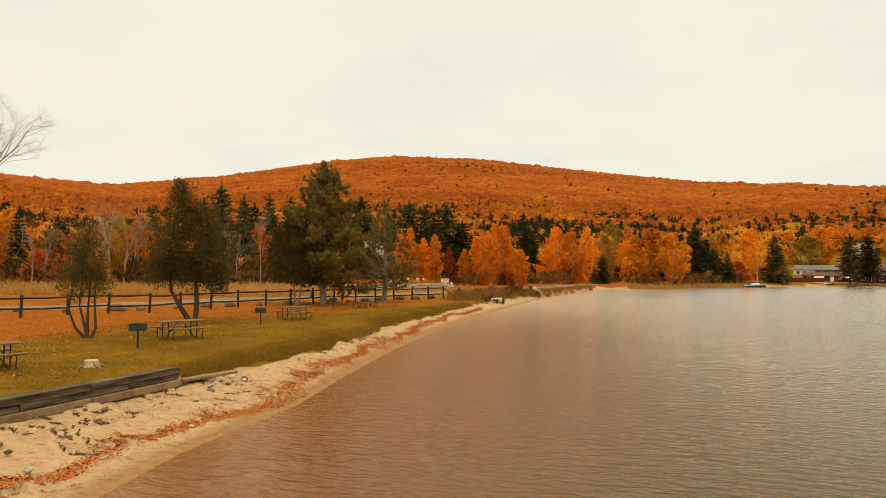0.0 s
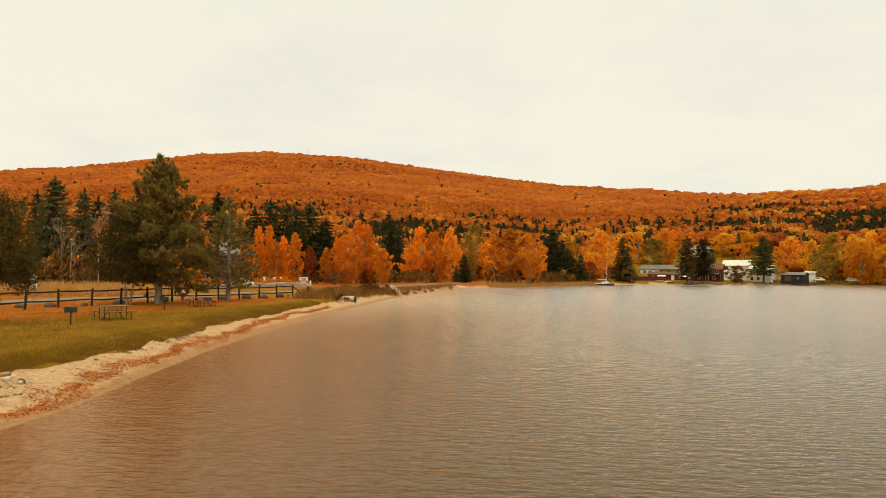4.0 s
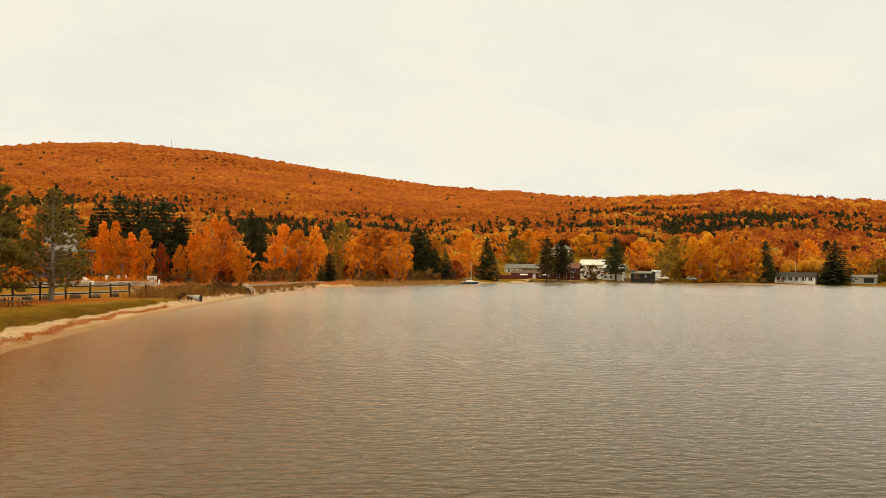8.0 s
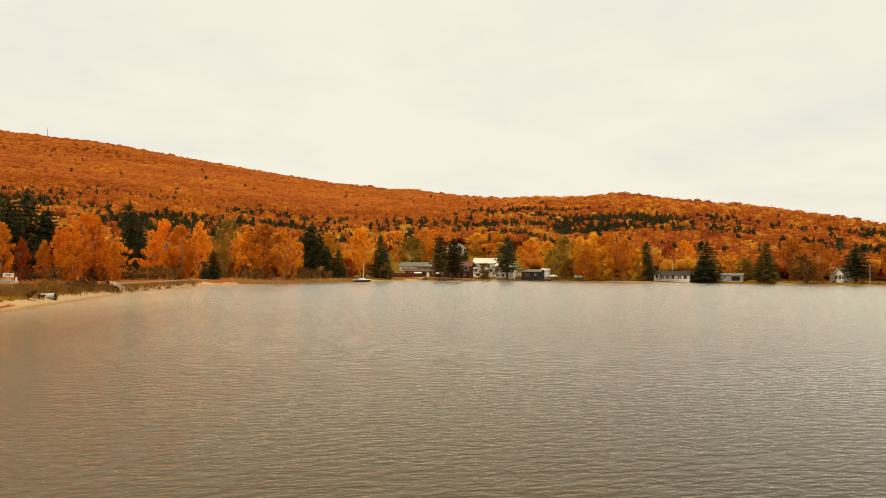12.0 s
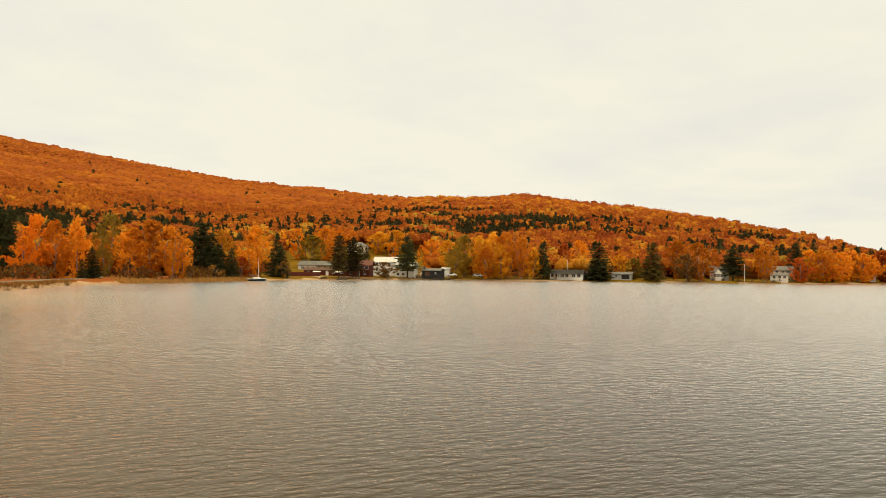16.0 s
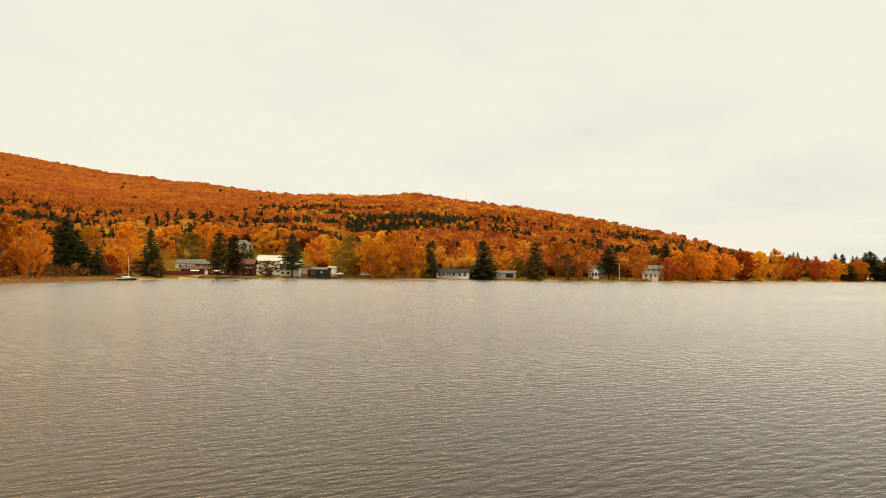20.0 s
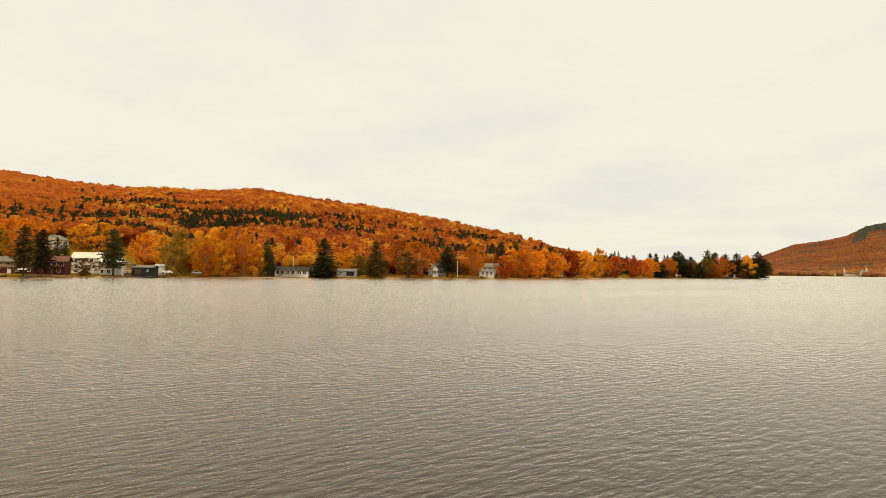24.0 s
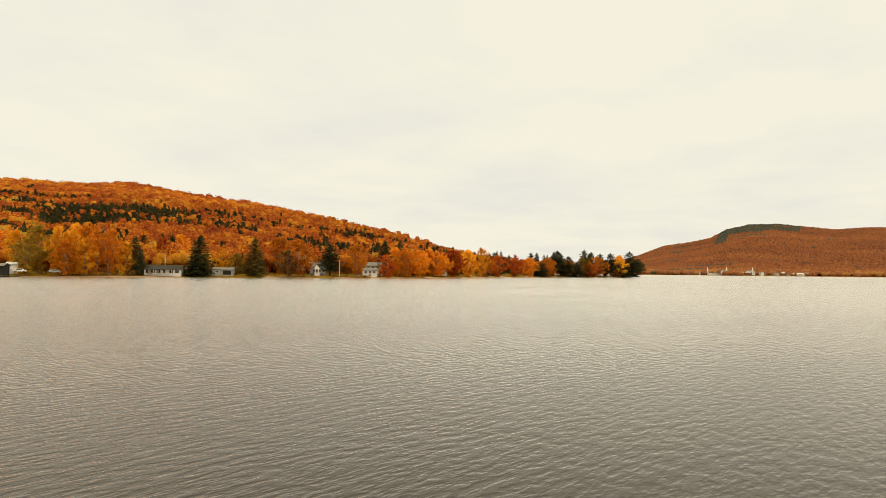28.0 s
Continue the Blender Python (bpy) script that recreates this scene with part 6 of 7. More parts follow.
pit = grill()
stand(pit, -11.6, 26.2, 8)
for x, y, turn in ((-9.9, 37.4, 12), (-8.1, 50.8, 5)):
    stand(copy_thing(pit, pose(0, 0, 0)), x, y, turn)

# ---- tree stump ----
stump = thing("tree_stump", "pale sawn tree stump with spreading roots", "stump")
rng = R(71)
bm = bmesh.new()
rings = []
for k, (z, r) in enumerate(((-0.1, 0.50), (0.04, 0.42), (0.14, 0.37), (0.27, 0.36), (0.29, 0.33))):
    rings.append([bm.verts.new(((r * (1 + 0.10 * math.sin(a * 3 + 1) * (1 if k < 3 else 0.4))) * math.cos(a), r * 0.9 * math.sin(a), z)) for a in [6.283 * i / 14 for i in range(14)]])
for a, b in zip(rings, rings[1:]):
    for i in range(14):
        bm.faces.new((a[i], a[(i + 1) % 14], b[(i + 1) % 14], b[i]))
bm.faces.new(rings[-1])
part("bole", bm, timber_bleached, stump)
for a, l in ((-0.6, 0.75), (0.3, 0.6), (2.4, 0.7), (4.0, 0.55)):
    part("root", rod([(0.25 * math.cos(a), 0.25 * math.sin(a), 0.16), (0.5 * l * math.cos(a) + 0.2 * math.cos(a), 0.7 * l * math.sin(a), 0.07), ((l + 0.2) * math.cos(a), (l + 0.15) * math.sin(a), -0.03)], [0.10, 0.07, 0.03], 7), timber_pale, stump)
stump.scale = (0.75, 0.75, 0.9)
stand(stump, -10.8, 21.2)
stump.scale = (0.6, 0.6, 0.75)


# ---- split-rail fence ----
POSTS = [(-34.5, 33.0), (-31.4, 35.8), (-28.3, 38.5), (-25.3, 41.2), (-23.9, 43.8), (-22.2, 45.6), (-20.4, 47.8), (-18.9, 49.6), (-17.4, 51.5), (-15.9, 53.4), (-14.4, 55.9), (-12.9, 58.2), (-11.4, 60.5), (-9.9, 62.7), (-8.2, 64.6), (-6.5, 66.6), (-4.9, 69.2), (-3.2, 71.4), (-1.5, 72.9), (0.1, 74.0)]
fence = thing("rail_fence", "dark weathered post-and-rail fence beside the road", "fence")
rng = R(72)
tops = []
for x, y in POSTS:
    z = height(x, y)
    lean = rng.normal(size=2) * 0.035
    bm = block(0.15, 0.15, 1.42, None, 0.02)
    ob = part("post", bm, wood_dark, fence)
    ob.matrix_basis = pose(x, y, z - 0.06, math.degrees(lean[0]), math.degrees(lean[1]), rng.rand() * 20)
    tops.append((x, y, z, lean))
for (x, y, z, _), (u, v, w, _) in zip(tops, tops[1:]):
    for level in (0.52, 1.16):
        a, b = Vector((x, y, z + level + rng.normal() * 0.03)), Vector((u, v, w + level + rng.normal() * 0.03))
        mid = a.lerp(b, 0.5) + Vector((0, 0, -0.03 * rng.rand()))
        part("rail", rod([a, mid, b], [0.055, 0.065, 0.05], 6), wood_dark, fence)
x, y = 0.1, 74.0
part("brace", rod([(x, y, height(x, y) + 1.15), (1.7, 71.6, height(1.7, 71.6) + 0.05)], 0.06, 6), wood_dark, fence)
ob = part("post", block(0.13, 0.13, 1.5, None, 0.02), wood_dark, fence)
ob.matrix_basis = pose(1.9, 71.8, height(1.9, 71.8) - 0.1, 8, -10, 0)

# ---- boulders along the verge ----
rng = R(73)
for x, y, size in ((-28.4, 45.9, 1.0), (-25.4, 46.4, 1.1), (-22.9, 48.3, 1.9), (-21.9, 49.8, 1.2), (-20.0, 51.5, 0.9), (-18.6, 53.7, 1.2), (-17.0, 54.9, 1.3), (-15.0, 56.2, 1.0), (-13.2, 58.8, 1.5), (-10.6, 63.4, 1.2), (-9.0, 65.4, 0.9), (-7.7, 67.8, 1.4), (-6.4, 69.4, 1.7), (-4.4, 71.8, 1.9), (-2.9, 73.0, 1.8), (-1.2, 74.4, 1.7)):
    me = bpy.data.meshes.new("boulder")
    size *= 0.55
    bm = boulder(rng, size, 0.75)
    bm.to_mesh(me)
    bm.free()
    me.polygons.foreach_set("use_smooth", np.ones(len(me.polygons), bool))
    me.materials.append(rock_mat)
    ob = tagged(new("boulder", me), "rounded grey boulder lying along the road verge", "boulder", "verge boulders")
    stand(ob, x, y, rng.rand() * 360, -0.12 * size)

# ---- hydrant ----
hydrant = thing("fire_hydrant", "red fire hydrant with a pale cap", "hydrant")
part("barrel", rod([(0, 0, 0), (0, 0, 0.06), (0, 0, 0.07), (0, 0, 0.72)], [0.19, 0.19, 0.13, 0.13], 14), red_paint, hydrant)
part("bonnet", rod([(0, 0, 0.72), (0, 0, 0.76), (0, 0, 0.86), (0, 0, 0.92), (0, 0, 0.98)], [0.17, 0.17, 0.12, 0.05, 0.04], 14), white_paint, hydrant, "pale painted cap")
for s in (-1, 1):
    part("outlet", rod([(s * 0.1, 0, 0.56), (s * 0.22, 0, 0.56)], 0.07, 10), red_paint, hydrant)
stand(hydrant, -9.8, 67.0)

# ---- park signs ----
notice = thing("park_sign", "white park rules sign on a thin metal post", "sign")
part("post", rod([(0, 0.02, 0), (0, 0.02, 2.35)], 0.025, 6), galvanised, notice)
board = part("board", block(0.42, 0.02, 0.92, pose(0, 0, 1.45), 0.004), white_paint, notice)
for i, (w, h, z) in enumerate(((0.22, 0.16, 2.10), (0.30, 0.04, 1.98), (0.26, 0.04, 1.90), (0.30, 0.04, 1.82), (0.20, 0.04, 1.74), (0.30, 0.05, 1.58))):
    part("text_bar", block(w, 0.006, h, pose(0, -0.0135, z)), steel_dark, board)
stand(notice, -17.2, 52.3, 18)
board_sign = thing("roadside_sign", "small white signboard beside a white post", "sign")
part("board", block(1.5, 0.05, 0.85, pose(0, 0, 0.85), 0.01), white_paint, board_sign)
for x in (-0.6, 0.6):
    part("leg", block(0.08, 0.08, 0.95, pose(x, 0.07, 0)), wood_grey, board_sign)
for w, z in ((1.0, 1.45), (0.8, 1.25), (1.1, 1.05)):
    part("text_bar", block(w, 0.008, 0.07, pose(0, -0.03, z)), steel_dark, board_sign)
stand(board_sign, 0.4, 125.5, 0)
marker = thing("marker_post", "short white marker post at the wall's end", "post")
part("shaft", block(0.28, 0.28, 1.15, None, 0.03), white_paint, marker)
stand(marker, 1.6, 122.5)

# ---- low retaining wall with a planted bed, chairs and a covered boat ----
wall = thing("retaining_wall", "low wall of long pale stone blocks round a planted bed", "garden wall")
rng = R(74)
a, b = Vector((-15.5, 109.5, 0)), Vector((1.2, 121.8, 0))
count = 9
for course in range(3):
    for i in range(count):
        k = (i + (0.5 if course % 2 else 0)) / count
        p = a.lerp(b, min(k + 0.5 / count, 0.985))
        ob = part("stone_block", block((b - a).length / count * 0.985, 0.5, 0.31, None, 0.03, 0.012, rng), stone_block, wall)
        ob.matrix_basis = pose(p.x, p.y, height(p.x, p.y) - 0.15 + 0.315 * course, 0, 0, math.degrees(math.atan2(b.y - a.y, b.x - a.x)))
n = 2600
q = rng.rand(n, 1)
cs = np.array([a.x, a.y, 1.75]) * (1 - q) + np.array([b.x, b.y, 1.75]) * q + rng.normal(size=(n, 3)) * np.array([0.8, 0.9, 0.28]) + np.array([-0.8, 1.2, 0])
cs[:, 2] += 0.35 * ripple(cs[:, 0], cs[:, 1], 2.4, 9)
tagged(new("bedding_plants", leaves("bedding_plants", rng, cs, np.tile([0, -0.2, 0.8], (n, 1)), 0.26, leaf_orange)), "mounded orange bedding plants behind the wall", "plants", kind="stuff")


def garden_chair():
    c = thing("garden_chair", "white slatted garden chair", "chair", "white garden chairs")
    for i in range(4):
        part("seat_slat", block(0.58, 0.11, 0.03, pose(0, -0.22 + 0.14 * i, 0.42)), white_paint, c)
    for i in range(4):
        part("back_slat", block(0.12, 0.03, 0.72, pose(-0.21 + 0.14 * i, 0.30, 0.44, -16)), white_paint, c)
    for x in (-0.29, 0.29):
        part("arm", block(0.09, 0.7, 0.03, pose(x, 0, 0.62)), white_paint, c)
        part("leg", block(0.05, 0.05, 0.62, pose(x, -0.30, 0)), white_paint, c)
        part("leg", block(0.05, 0.05, 0.62, pose(x, 0.28, 0)), white_paint, c)
    return c


seat = garden_chair()
stand(seat, -5.8, 119.5, 35, z=1.55)
for x, y, turn in ((-4.6, 120.5, -20), (-3.0, 121.5, 60)):
    stand(copy_thing(seat, pose(0, 0, 0)), x, y, turn, z=1.55)


# ---- culvert pipe at the water ----
culvert = thing("culvert_pipe", "grey corrugated steel culvert pipe emptying onto the sand", "pipe")
line, rad = [], []
for i in range(31):
    line.append((0, -0.06 * i, 0))
    rad.append(0.40 + (0.018 if i % 2 else 0.0))
part("barrel", rod(line, rad, 20, False), galvanised, culvert)
# a solid dark plug takes the place of the shade in the pipe
part("bore", rod([(0, 0.0, 0), (0, -0.4, 0), (0, -1.78, 0)], 0.375, 20), inner_shade, culvert, "dark plug painted as the shade inside the pipe")
culvert.matrix_basis = pose(5.4, 79.6, 0.52, -3, 0, 62)

# ---- steps with pale handrails down to the water ----
steps = thing("beach_steps", "pale wooden steps with handrails down the bank", "steps")
for i in range(5):
    part("tread", block(1.5, 0.34, 0.06, pose(0, -0.34 * i, 1.25 - 0.22 * i), 0.01), timber_pale, steps)
for x in (-0.8, 0.8):
    part("stringer", rod([(x, 0.25, 1.35), (x, -1.6, 0.12)], 0.07, 6), timber_pale, steps)
    part("handrail", rod([(x, 0.5, 2.25), (x, 0.2, 2.25), (x, -1.7, 1.05), (x, -1.9, 1.0)], 0.045, 6), white_paint, steps, "white handrail")
    for y, z in ((0.3, 2.2), (-0.7, 1.66), (-1.7, 1.06)):
        part("post", rod([(x, y, z - 1.25), (x, y, z)], 0.045, 6), white_paint, steps)
steps.matrix_basis = pose(14.3, 107.8, 0.1, 0, 0, 60)
steps.scale = (0.7, 0.7, 0.7)

# ---- timber retaining wall on the beach ----
timber = thing("timber_wall", "weathered dark timber retaining wall at the lawn's edge", "retaining wall")
rng = R(75)
start_p, end_p = Vector((-13.6, 5.5, 0)), Vector((-8.05, 20.75, 0))
turn = math.degrees(math.atan2(end_p.y - start_p.y, end_p.x - start_p.x))
whole = (end_p - start_p).length
for course, (low, tall, out, mat) in enumerate(((0.47, 0.20, 0.10, timber_pale), (0.675, 0.17, 0.0, timber_dark), (0.85, 0.19, 0.03, timber_dark))):
    n = 5
    for i in range(n):
        k0, k1 = (i + (0.4 if course == 1 and i else 0)) / n, (i + 1 + (0.4 if course == 1 and i < n - 1 else 0)) / n
        p = start_p.lerp(end_p, (k0 + k1) / 2)
        off = Vector((math.sin(radians(turn)), -math.cos(radians(turn)), 0)) * out
        ob = part("beam", block((k1 - k0) * whole * 0.995, 0.36, tall, None, 0.018, 0.006, rng), mat, timber)
        ob.matrix_basis = pose(p.x + off.x, p.y + off.y, low + rng.normal() * 0.006, 0, 0, turn + rng.normal() * 0.25)
loose = tagged(new("loose_plank"), "short pale plank lying loose in the sand", "plank")
part("board", block(1.7, 0.24, 0.09, None, 0.015), timber_pale, loose)
loose.matrix_basis = pose(-7.15, 21.25, 0.66, 3, -4, 40)

# ---- stones on the upper beach ----
rng = R(76)
for i in range(46):
    if i < 16:
        x, y = -7.0 + rng.normal() * 0.45, 21.6 + rng.normal() * 0.7
        size = 0.10 + 0.22 * rng.rand()
    else:
        y = 12 + 30 * rng.rand()
        x = float(np.interp(y, [12, 14.8, 20.4, 25, 33.4, 44], [-6, -5.7, -4.3, -3.8, -2.7, -0.8])) - 0.9 - 2.2 * rng.rand()
        size = 0.05 + 0.12 * rng.rand()
    me = bpy.data.meshes.new("stone")
    bm = boulder(rng, size, 0.6)
    bm.to_mesh(me)
    bm.free()
    me.materials.append(stone_block if i % 3 else rock_mat)
    stand(tagged(new("stone", me), "small pale stone lying on the sand", "stone", "beach stones"), x, y, rng.rand() * 360, -0.02)


# ---- fallen leaves, grass and reeds ----
def beach_x(y):
    return np.interp(y, [4, 12, 14.8, 17.4, 20.4, 25.2, 33.4, 44.2, 59.7, 78.5], [-6.5, -6, -5.7, -5.1, -4.3, -3.8, -2.7, -0.8, 2.7, 7.8])


def flat_leaves(name, rng, x, y, size, mat, label, lift=0.015, category="leaves"):
    z, s, _, _ = land(x, y)
    z = np.where(on_beach(x, y, s) > 0.5, beach_relief(x, y, z, s), z) + lift
    cs = np.stack([x, y, z], 1)
    n = len(x)
    tagged(new(name, leaves(name, rng, cs, np.tile([0, 0, 2.6], (n, 1)), size, mat)), label, category, kind="stuff")


rng = R(81)
n = 30000
y = 6 + 62 * rng.rand(n) ** 1.25
swing = 0.35 * ripple(y * 0 + 3, y, 3.2, 51) + 0.25 * ripple(y * 0 + 9, y, 1.1, 52)
x = beach_x(y) - 0.95 - 0.018 * (20 - np.clip(y, 0, 20)) * 2 - swing + rng.normal(size=n) * (0.12 + 0.22 * np.clip(ripple(y, y * 0, 2.2, 53), 0, 1)) * (1 + 0.3 * (y < 22))
flat_leaves("drifted_leaves", rng, x, y, 0.05, leaf_drift, "line of drifted orange leaves along the beach")
n = 20000
y = 18 + 52 * rng.rand(n)
x = -34 + 36 * rng.rand(n)
keep = shore_distance(x, y) > 5
flat_leaves("fallen_leaves", rng, x[keep], y[keep], 0.065, leaf_litter, "orange leaves scattered over the lawn")


rng = R(84)
n = 9000
y = 18 + 52 * rng.rand(n)
x = -34 + 36 * rng.rand(n)
keep = (shore_distance(x, y) > 5.5) & (rng.rand(n) < 0.25 + step(8, 14, shore_distance(x, y)))
flat_leaves("pale_leaves", rng, x[keep], y[keep], 0.06, leaf_pale, "pale yellow leaves dotted over the litter", 0.03)
# dark bits trace each ledge's foot: caught debris, and undercut shade drawn with it
n = 520000
y = 7 + 32 * rng.rand(n) ** 1.2
x = beach_x(y) - 0.7 - 5.5 * rng.rand(n)
off = ((x + 13.6) * -15.25 + (y - 5.5) * 5.55) / 16.23
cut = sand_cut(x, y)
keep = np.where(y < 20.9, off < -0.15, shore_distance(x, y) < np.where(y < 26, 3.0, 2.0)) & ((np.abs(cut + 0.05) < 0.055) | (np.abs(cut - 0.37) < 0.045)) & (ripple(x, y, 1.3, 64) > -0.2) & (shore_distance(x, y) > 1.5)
flat_leaves("ledge_debris", rng, x[keep], y[keep], 0.040, debris_shade_mat, "dark bark and needles along the sand ledges, doubling as undercut shade", 0.03, "debris")
rng = R(83)
n = 5000
y = 8 + 34 * rng.rand(n)
lane = rng.randint(4, size=n)
x = beach_x(y) - 0.35 - 0.75 * lane - 0.3 * ripple(y, lane * 9.0, 2.1, 54) - 0.25 * ripple(y, lane * 5.0, 0.8, 55) + rng.normal(size=n) * 0.05
keep = ripple(y, lane * 7.0, 1.6, 56) > 0.05
flat_leaves("washed_debris", rng, x[keep], y[keep], 0.026, debris_shade_mat, "dark lines of washed-up bark and needles", 0.012, "debris")


def tufts(name, rng, x, y, tall, wide, mat, label, category="grass"):
    """Blades of grass, each a bent three-cornered strip."""
    n = len(x)
    z, s, _, _ = land(x, y)
    z = np.where(on_beach(x, y, s) > 0.5, beach_relief(x, y, z, s), z) - 0.02
    a = rng.rand(n) * 6.283
    h = tall * (0.5 + 0.8 * rng.rand(n))
    lean = rng.normal(size=(n, 2)) * h[:, None] * 0.35
    base = np.stack([x, y, z], 1)
    side = np.stack([np.cos(a), np.sin(a), 0 * a], 1) * wide
    tip = base + np.stack([lean[:, 0], lean[:, 1], h], 1)
    v = np.stack([base - side, base + side, tip], 1).reshape(-1, 3)
    tagged(new(name, mesh_from(name, v, np.arange(3 * n).reshape(n, 3), mat)), label, category, kind="stuff")


rng = R(82)
n = 60000
y = 17 + 40 * rng.rand(n) ** 1.3
x = beach_x(y) - 3.0 - 12 * rng.rand(n) ** 1.4
keep = (shore_distance(x, y) > np.where(y < 26, 3.25, 2.1)) & ((y > 21) | (((x + 13.6) * -15.25 + (y - 5.5) * 5.55) / 16.23 > 0.2))
tufts("lawn_grass", rng, x[keep], y[keep], 0.07, 0.014, grass_blade, "short olive lawn grass")
n = 45000
y = 21 + 47 * rng.rand(n) ** 1.3
x = beach_x(y) - (3.2 - 1.2 * step(22, 30, y)) + 0.12 * ripple(y, y * 0, 1.7, 58) + 0.10 * ripple(y * 0, y, 0.5, 59) - np.abs(rng.normal(size=n)) * 0.55 + 0.12
tufts("bank_grass", rng, x, y, 0.10, 0.014, grass_bank, "shaggy grass hanging over the eroded bank")
n = 30000
y = 76 + 24 * rng.rand(n)
x = -75 + 68 * rng.rand(n)
keep = x < -12 - (y - 76) * 0.4
tufts("dry_meadow", rng, x[keep], y[keep], 1.2, 0.05, grass_dry, "tall dry tawny grass before the woods")
n = 5000
k = rng.rand(n)
x, y = 46 + 52 * k + rng.normal(size=n) * 1.2, 169 + 46 * k + rng.normal(size=n) * 1.0
tufts("shore_reeds", rng, x, y, 1.3, 0.08, grass_dry, "tawny reeds at the water's edge", "reeds")
n = 9000
k = rng.rand(n)
x, y = np.interp(k, [0, 0.4, 0.7, 1], [2.6, 10, 20, 36]) + rng.normal(size=n) * 0.7 - 1.2, np.interp(k, [0, 0.4, 0.7, 1], [71, 93, 121, 160]) + rng.normal(size=n) * 0.8
tufts("bank_weeds", rng, x, y, 0.95 - 0.6 * step(98, 112, y), 0.04, grass_dry, "rank tawny weeds along the bank")

# ---- houses across the water ----
def gable_roof(w, d, eave, rise, over, thick=0.18):
    """Two sloping slabs over a ridge that runs along x."""
    bm = bmesh.new()
    for s in (-1, 1):
        x0, x1 = -w / 2 - over, w / 2 + over
        y0 = s * (d / 2 + over)
        z0 = eave - rise * over / (d / 2)
        c = [bm.verts.new(p) for p in ((x0, y0, z0), (x1, y0, z0), (x1, 0, eave + rise), (x0, 0, eave + rise), (x0, y0, z0 + thick), (x1, y0, z0 + thick), (x1, 0, eave + rise + thick), (x0, 0, eave + rise + thick))]
        for q in ((0, 1, 2, 3), (4, 7, 6, 5), (0, 4, 5, 1), (1, 5, 6, 2), (3, 2, 6, 7), (0, 3, 7, 4)):
            bm.faces.new([c[i] for i in q])
    bmesh.ops.recalc_face_normals(bm, faces=bm.faces)
    return bm


def gable_body(w, d, eave, rise, sink=1.5):
    bm = bmesh.new()
    prof = [(-d / 2, -sink), (d / 2, -sink), (d / 2, eave), (0, eave + rise), (-d / 2, eave)]
    a = [bm.verts.new((-w / 2, y, z)) for y, z in prof]
    b = [bm.verts.new((w / 2, y, z)) for y, z in prof]
    bm.faces.new(a[::-1]), bm.faces.new(b)
    for i in range(5):
        bm.faces.new((a[i], a[(i + 1) % 5], b[(i + 1) % 5], b[i]))
    bmesh.ops.recalc_face_normals(bm, faces=bm.faces)
    return bm


def window(parent, x, y, z, w, h, turn=0, trim=None):
    """A window on a wall that faces -y at turn 0: a frame round a pane with a mullion, and a sill."""
    m = pose(x, y, z, 0, 0, turn)
    fr = merge(block(w + 0.16, 0.08, 0.08, m @ pose(0, 0, h / 2)), block(w + 0.16, 0.08, 0.08, m @ pose(0, 0, -h / 2 - 0.08)), block(0.08, 0.08, h, m @ pose(-w / 2 - 0.04, 0, -h / 2)), block(0.08, 0.08, h, m @ pose(w / 2 + 0.04, 0, -h / 2)), block(0.05, 0.06, h, m @ pose(0, 0, -h / 2)))
    win = part("window", fr, trim or white_paint, parent)
    part("pane", block(w, 0.03, h, m @ pose(0, 0.01, -h / 2)), glass, win)
    part("sill", block(w + 0.3, 0.16, 0.05, m @ pose(0, -0.05, -h / 2 - 0.13)), trim or white_paint, win)
    return win


def door(parent, x, y, z, w=0.95, h=2.05, turn=0, mat=None):
    m = pose(x, y, z, 0, 0, turn)
    d = part("door", block(w, 0.07, h, m), mat or brown_siding, parent)
    part("door_frame", merge(block(0.1, 0.1, h + 0.1, m @ pose(-w / 2 - 0.05, 0, 0)), block(0.1, 0.1, h + 0.1, m @ pose(w / 2 + 0.05, 0, 0)), block(w, 0.1, 0.1, m @ pose(0, 0, h))), white_paint, d)
    part("handle", rod([(x + w * 0.35, y - 0.08, z + 1.0), (x + w * 0.35, y - 0.08, z + 1.12)], 0.02, 6), galvanised, d)
    return d


def house(label, w, d, eave, rise, walls, roof, category="house", name="house", over=0.45):
    h = thing(name, label, category)
    part("wall", gable_body(w, d, eave, rise), walls, h)
    part("roof", gable_roof(w, d, eave, rise, over), roof, h)
    return h


def chimney(h, x, y, z, tall, mat=None):
    c = part("chimney", block(0.7, 0.6, tall, pose(x, y, z)), mat or brick_red, h)
    part("cap", block(0.85, 0.75, 0.12, pose(x, y, z + tall)), concrete, c)


def deck(h, x, y, z, w, d, rail=True, mat=None, posts=4):
    """A boarded deck on posts with a railing on three sides."""
    mat = mat or wood_grey
    dk = part("deck", block(w, d, 0.15, pose(x, y, z - 0.15)), mat, h)
    for i in range(posts):
        px = x - w / 2 + 0.1 + (w - 0.2) * i / (posts - 1)
        part("post", block(0.14, 0.14, z + 1.2, pose(px, y - d / 2 + 0.1, -1.3)), mat, dk)
    if rail:
        part("rail", merge(block(w, 0.07, 0.07, pose(x, y - d / 2 + 0.05, z + 0.92)), block(0.07, d, 0.07, pose(x - w / 2, y, z + 0.92)), block(0.07, d, 0.07, pose(x + w / 2, y, z + 0.92))), mat, dk)
        n = int(w / 0.35)
        for i in range(n + 1):
            part("baluster", block(0.05, 0.05, 0.92, pose(x - w / 2 + w * i / n, y - d / 2 + 0.05, z)), mat, dk)


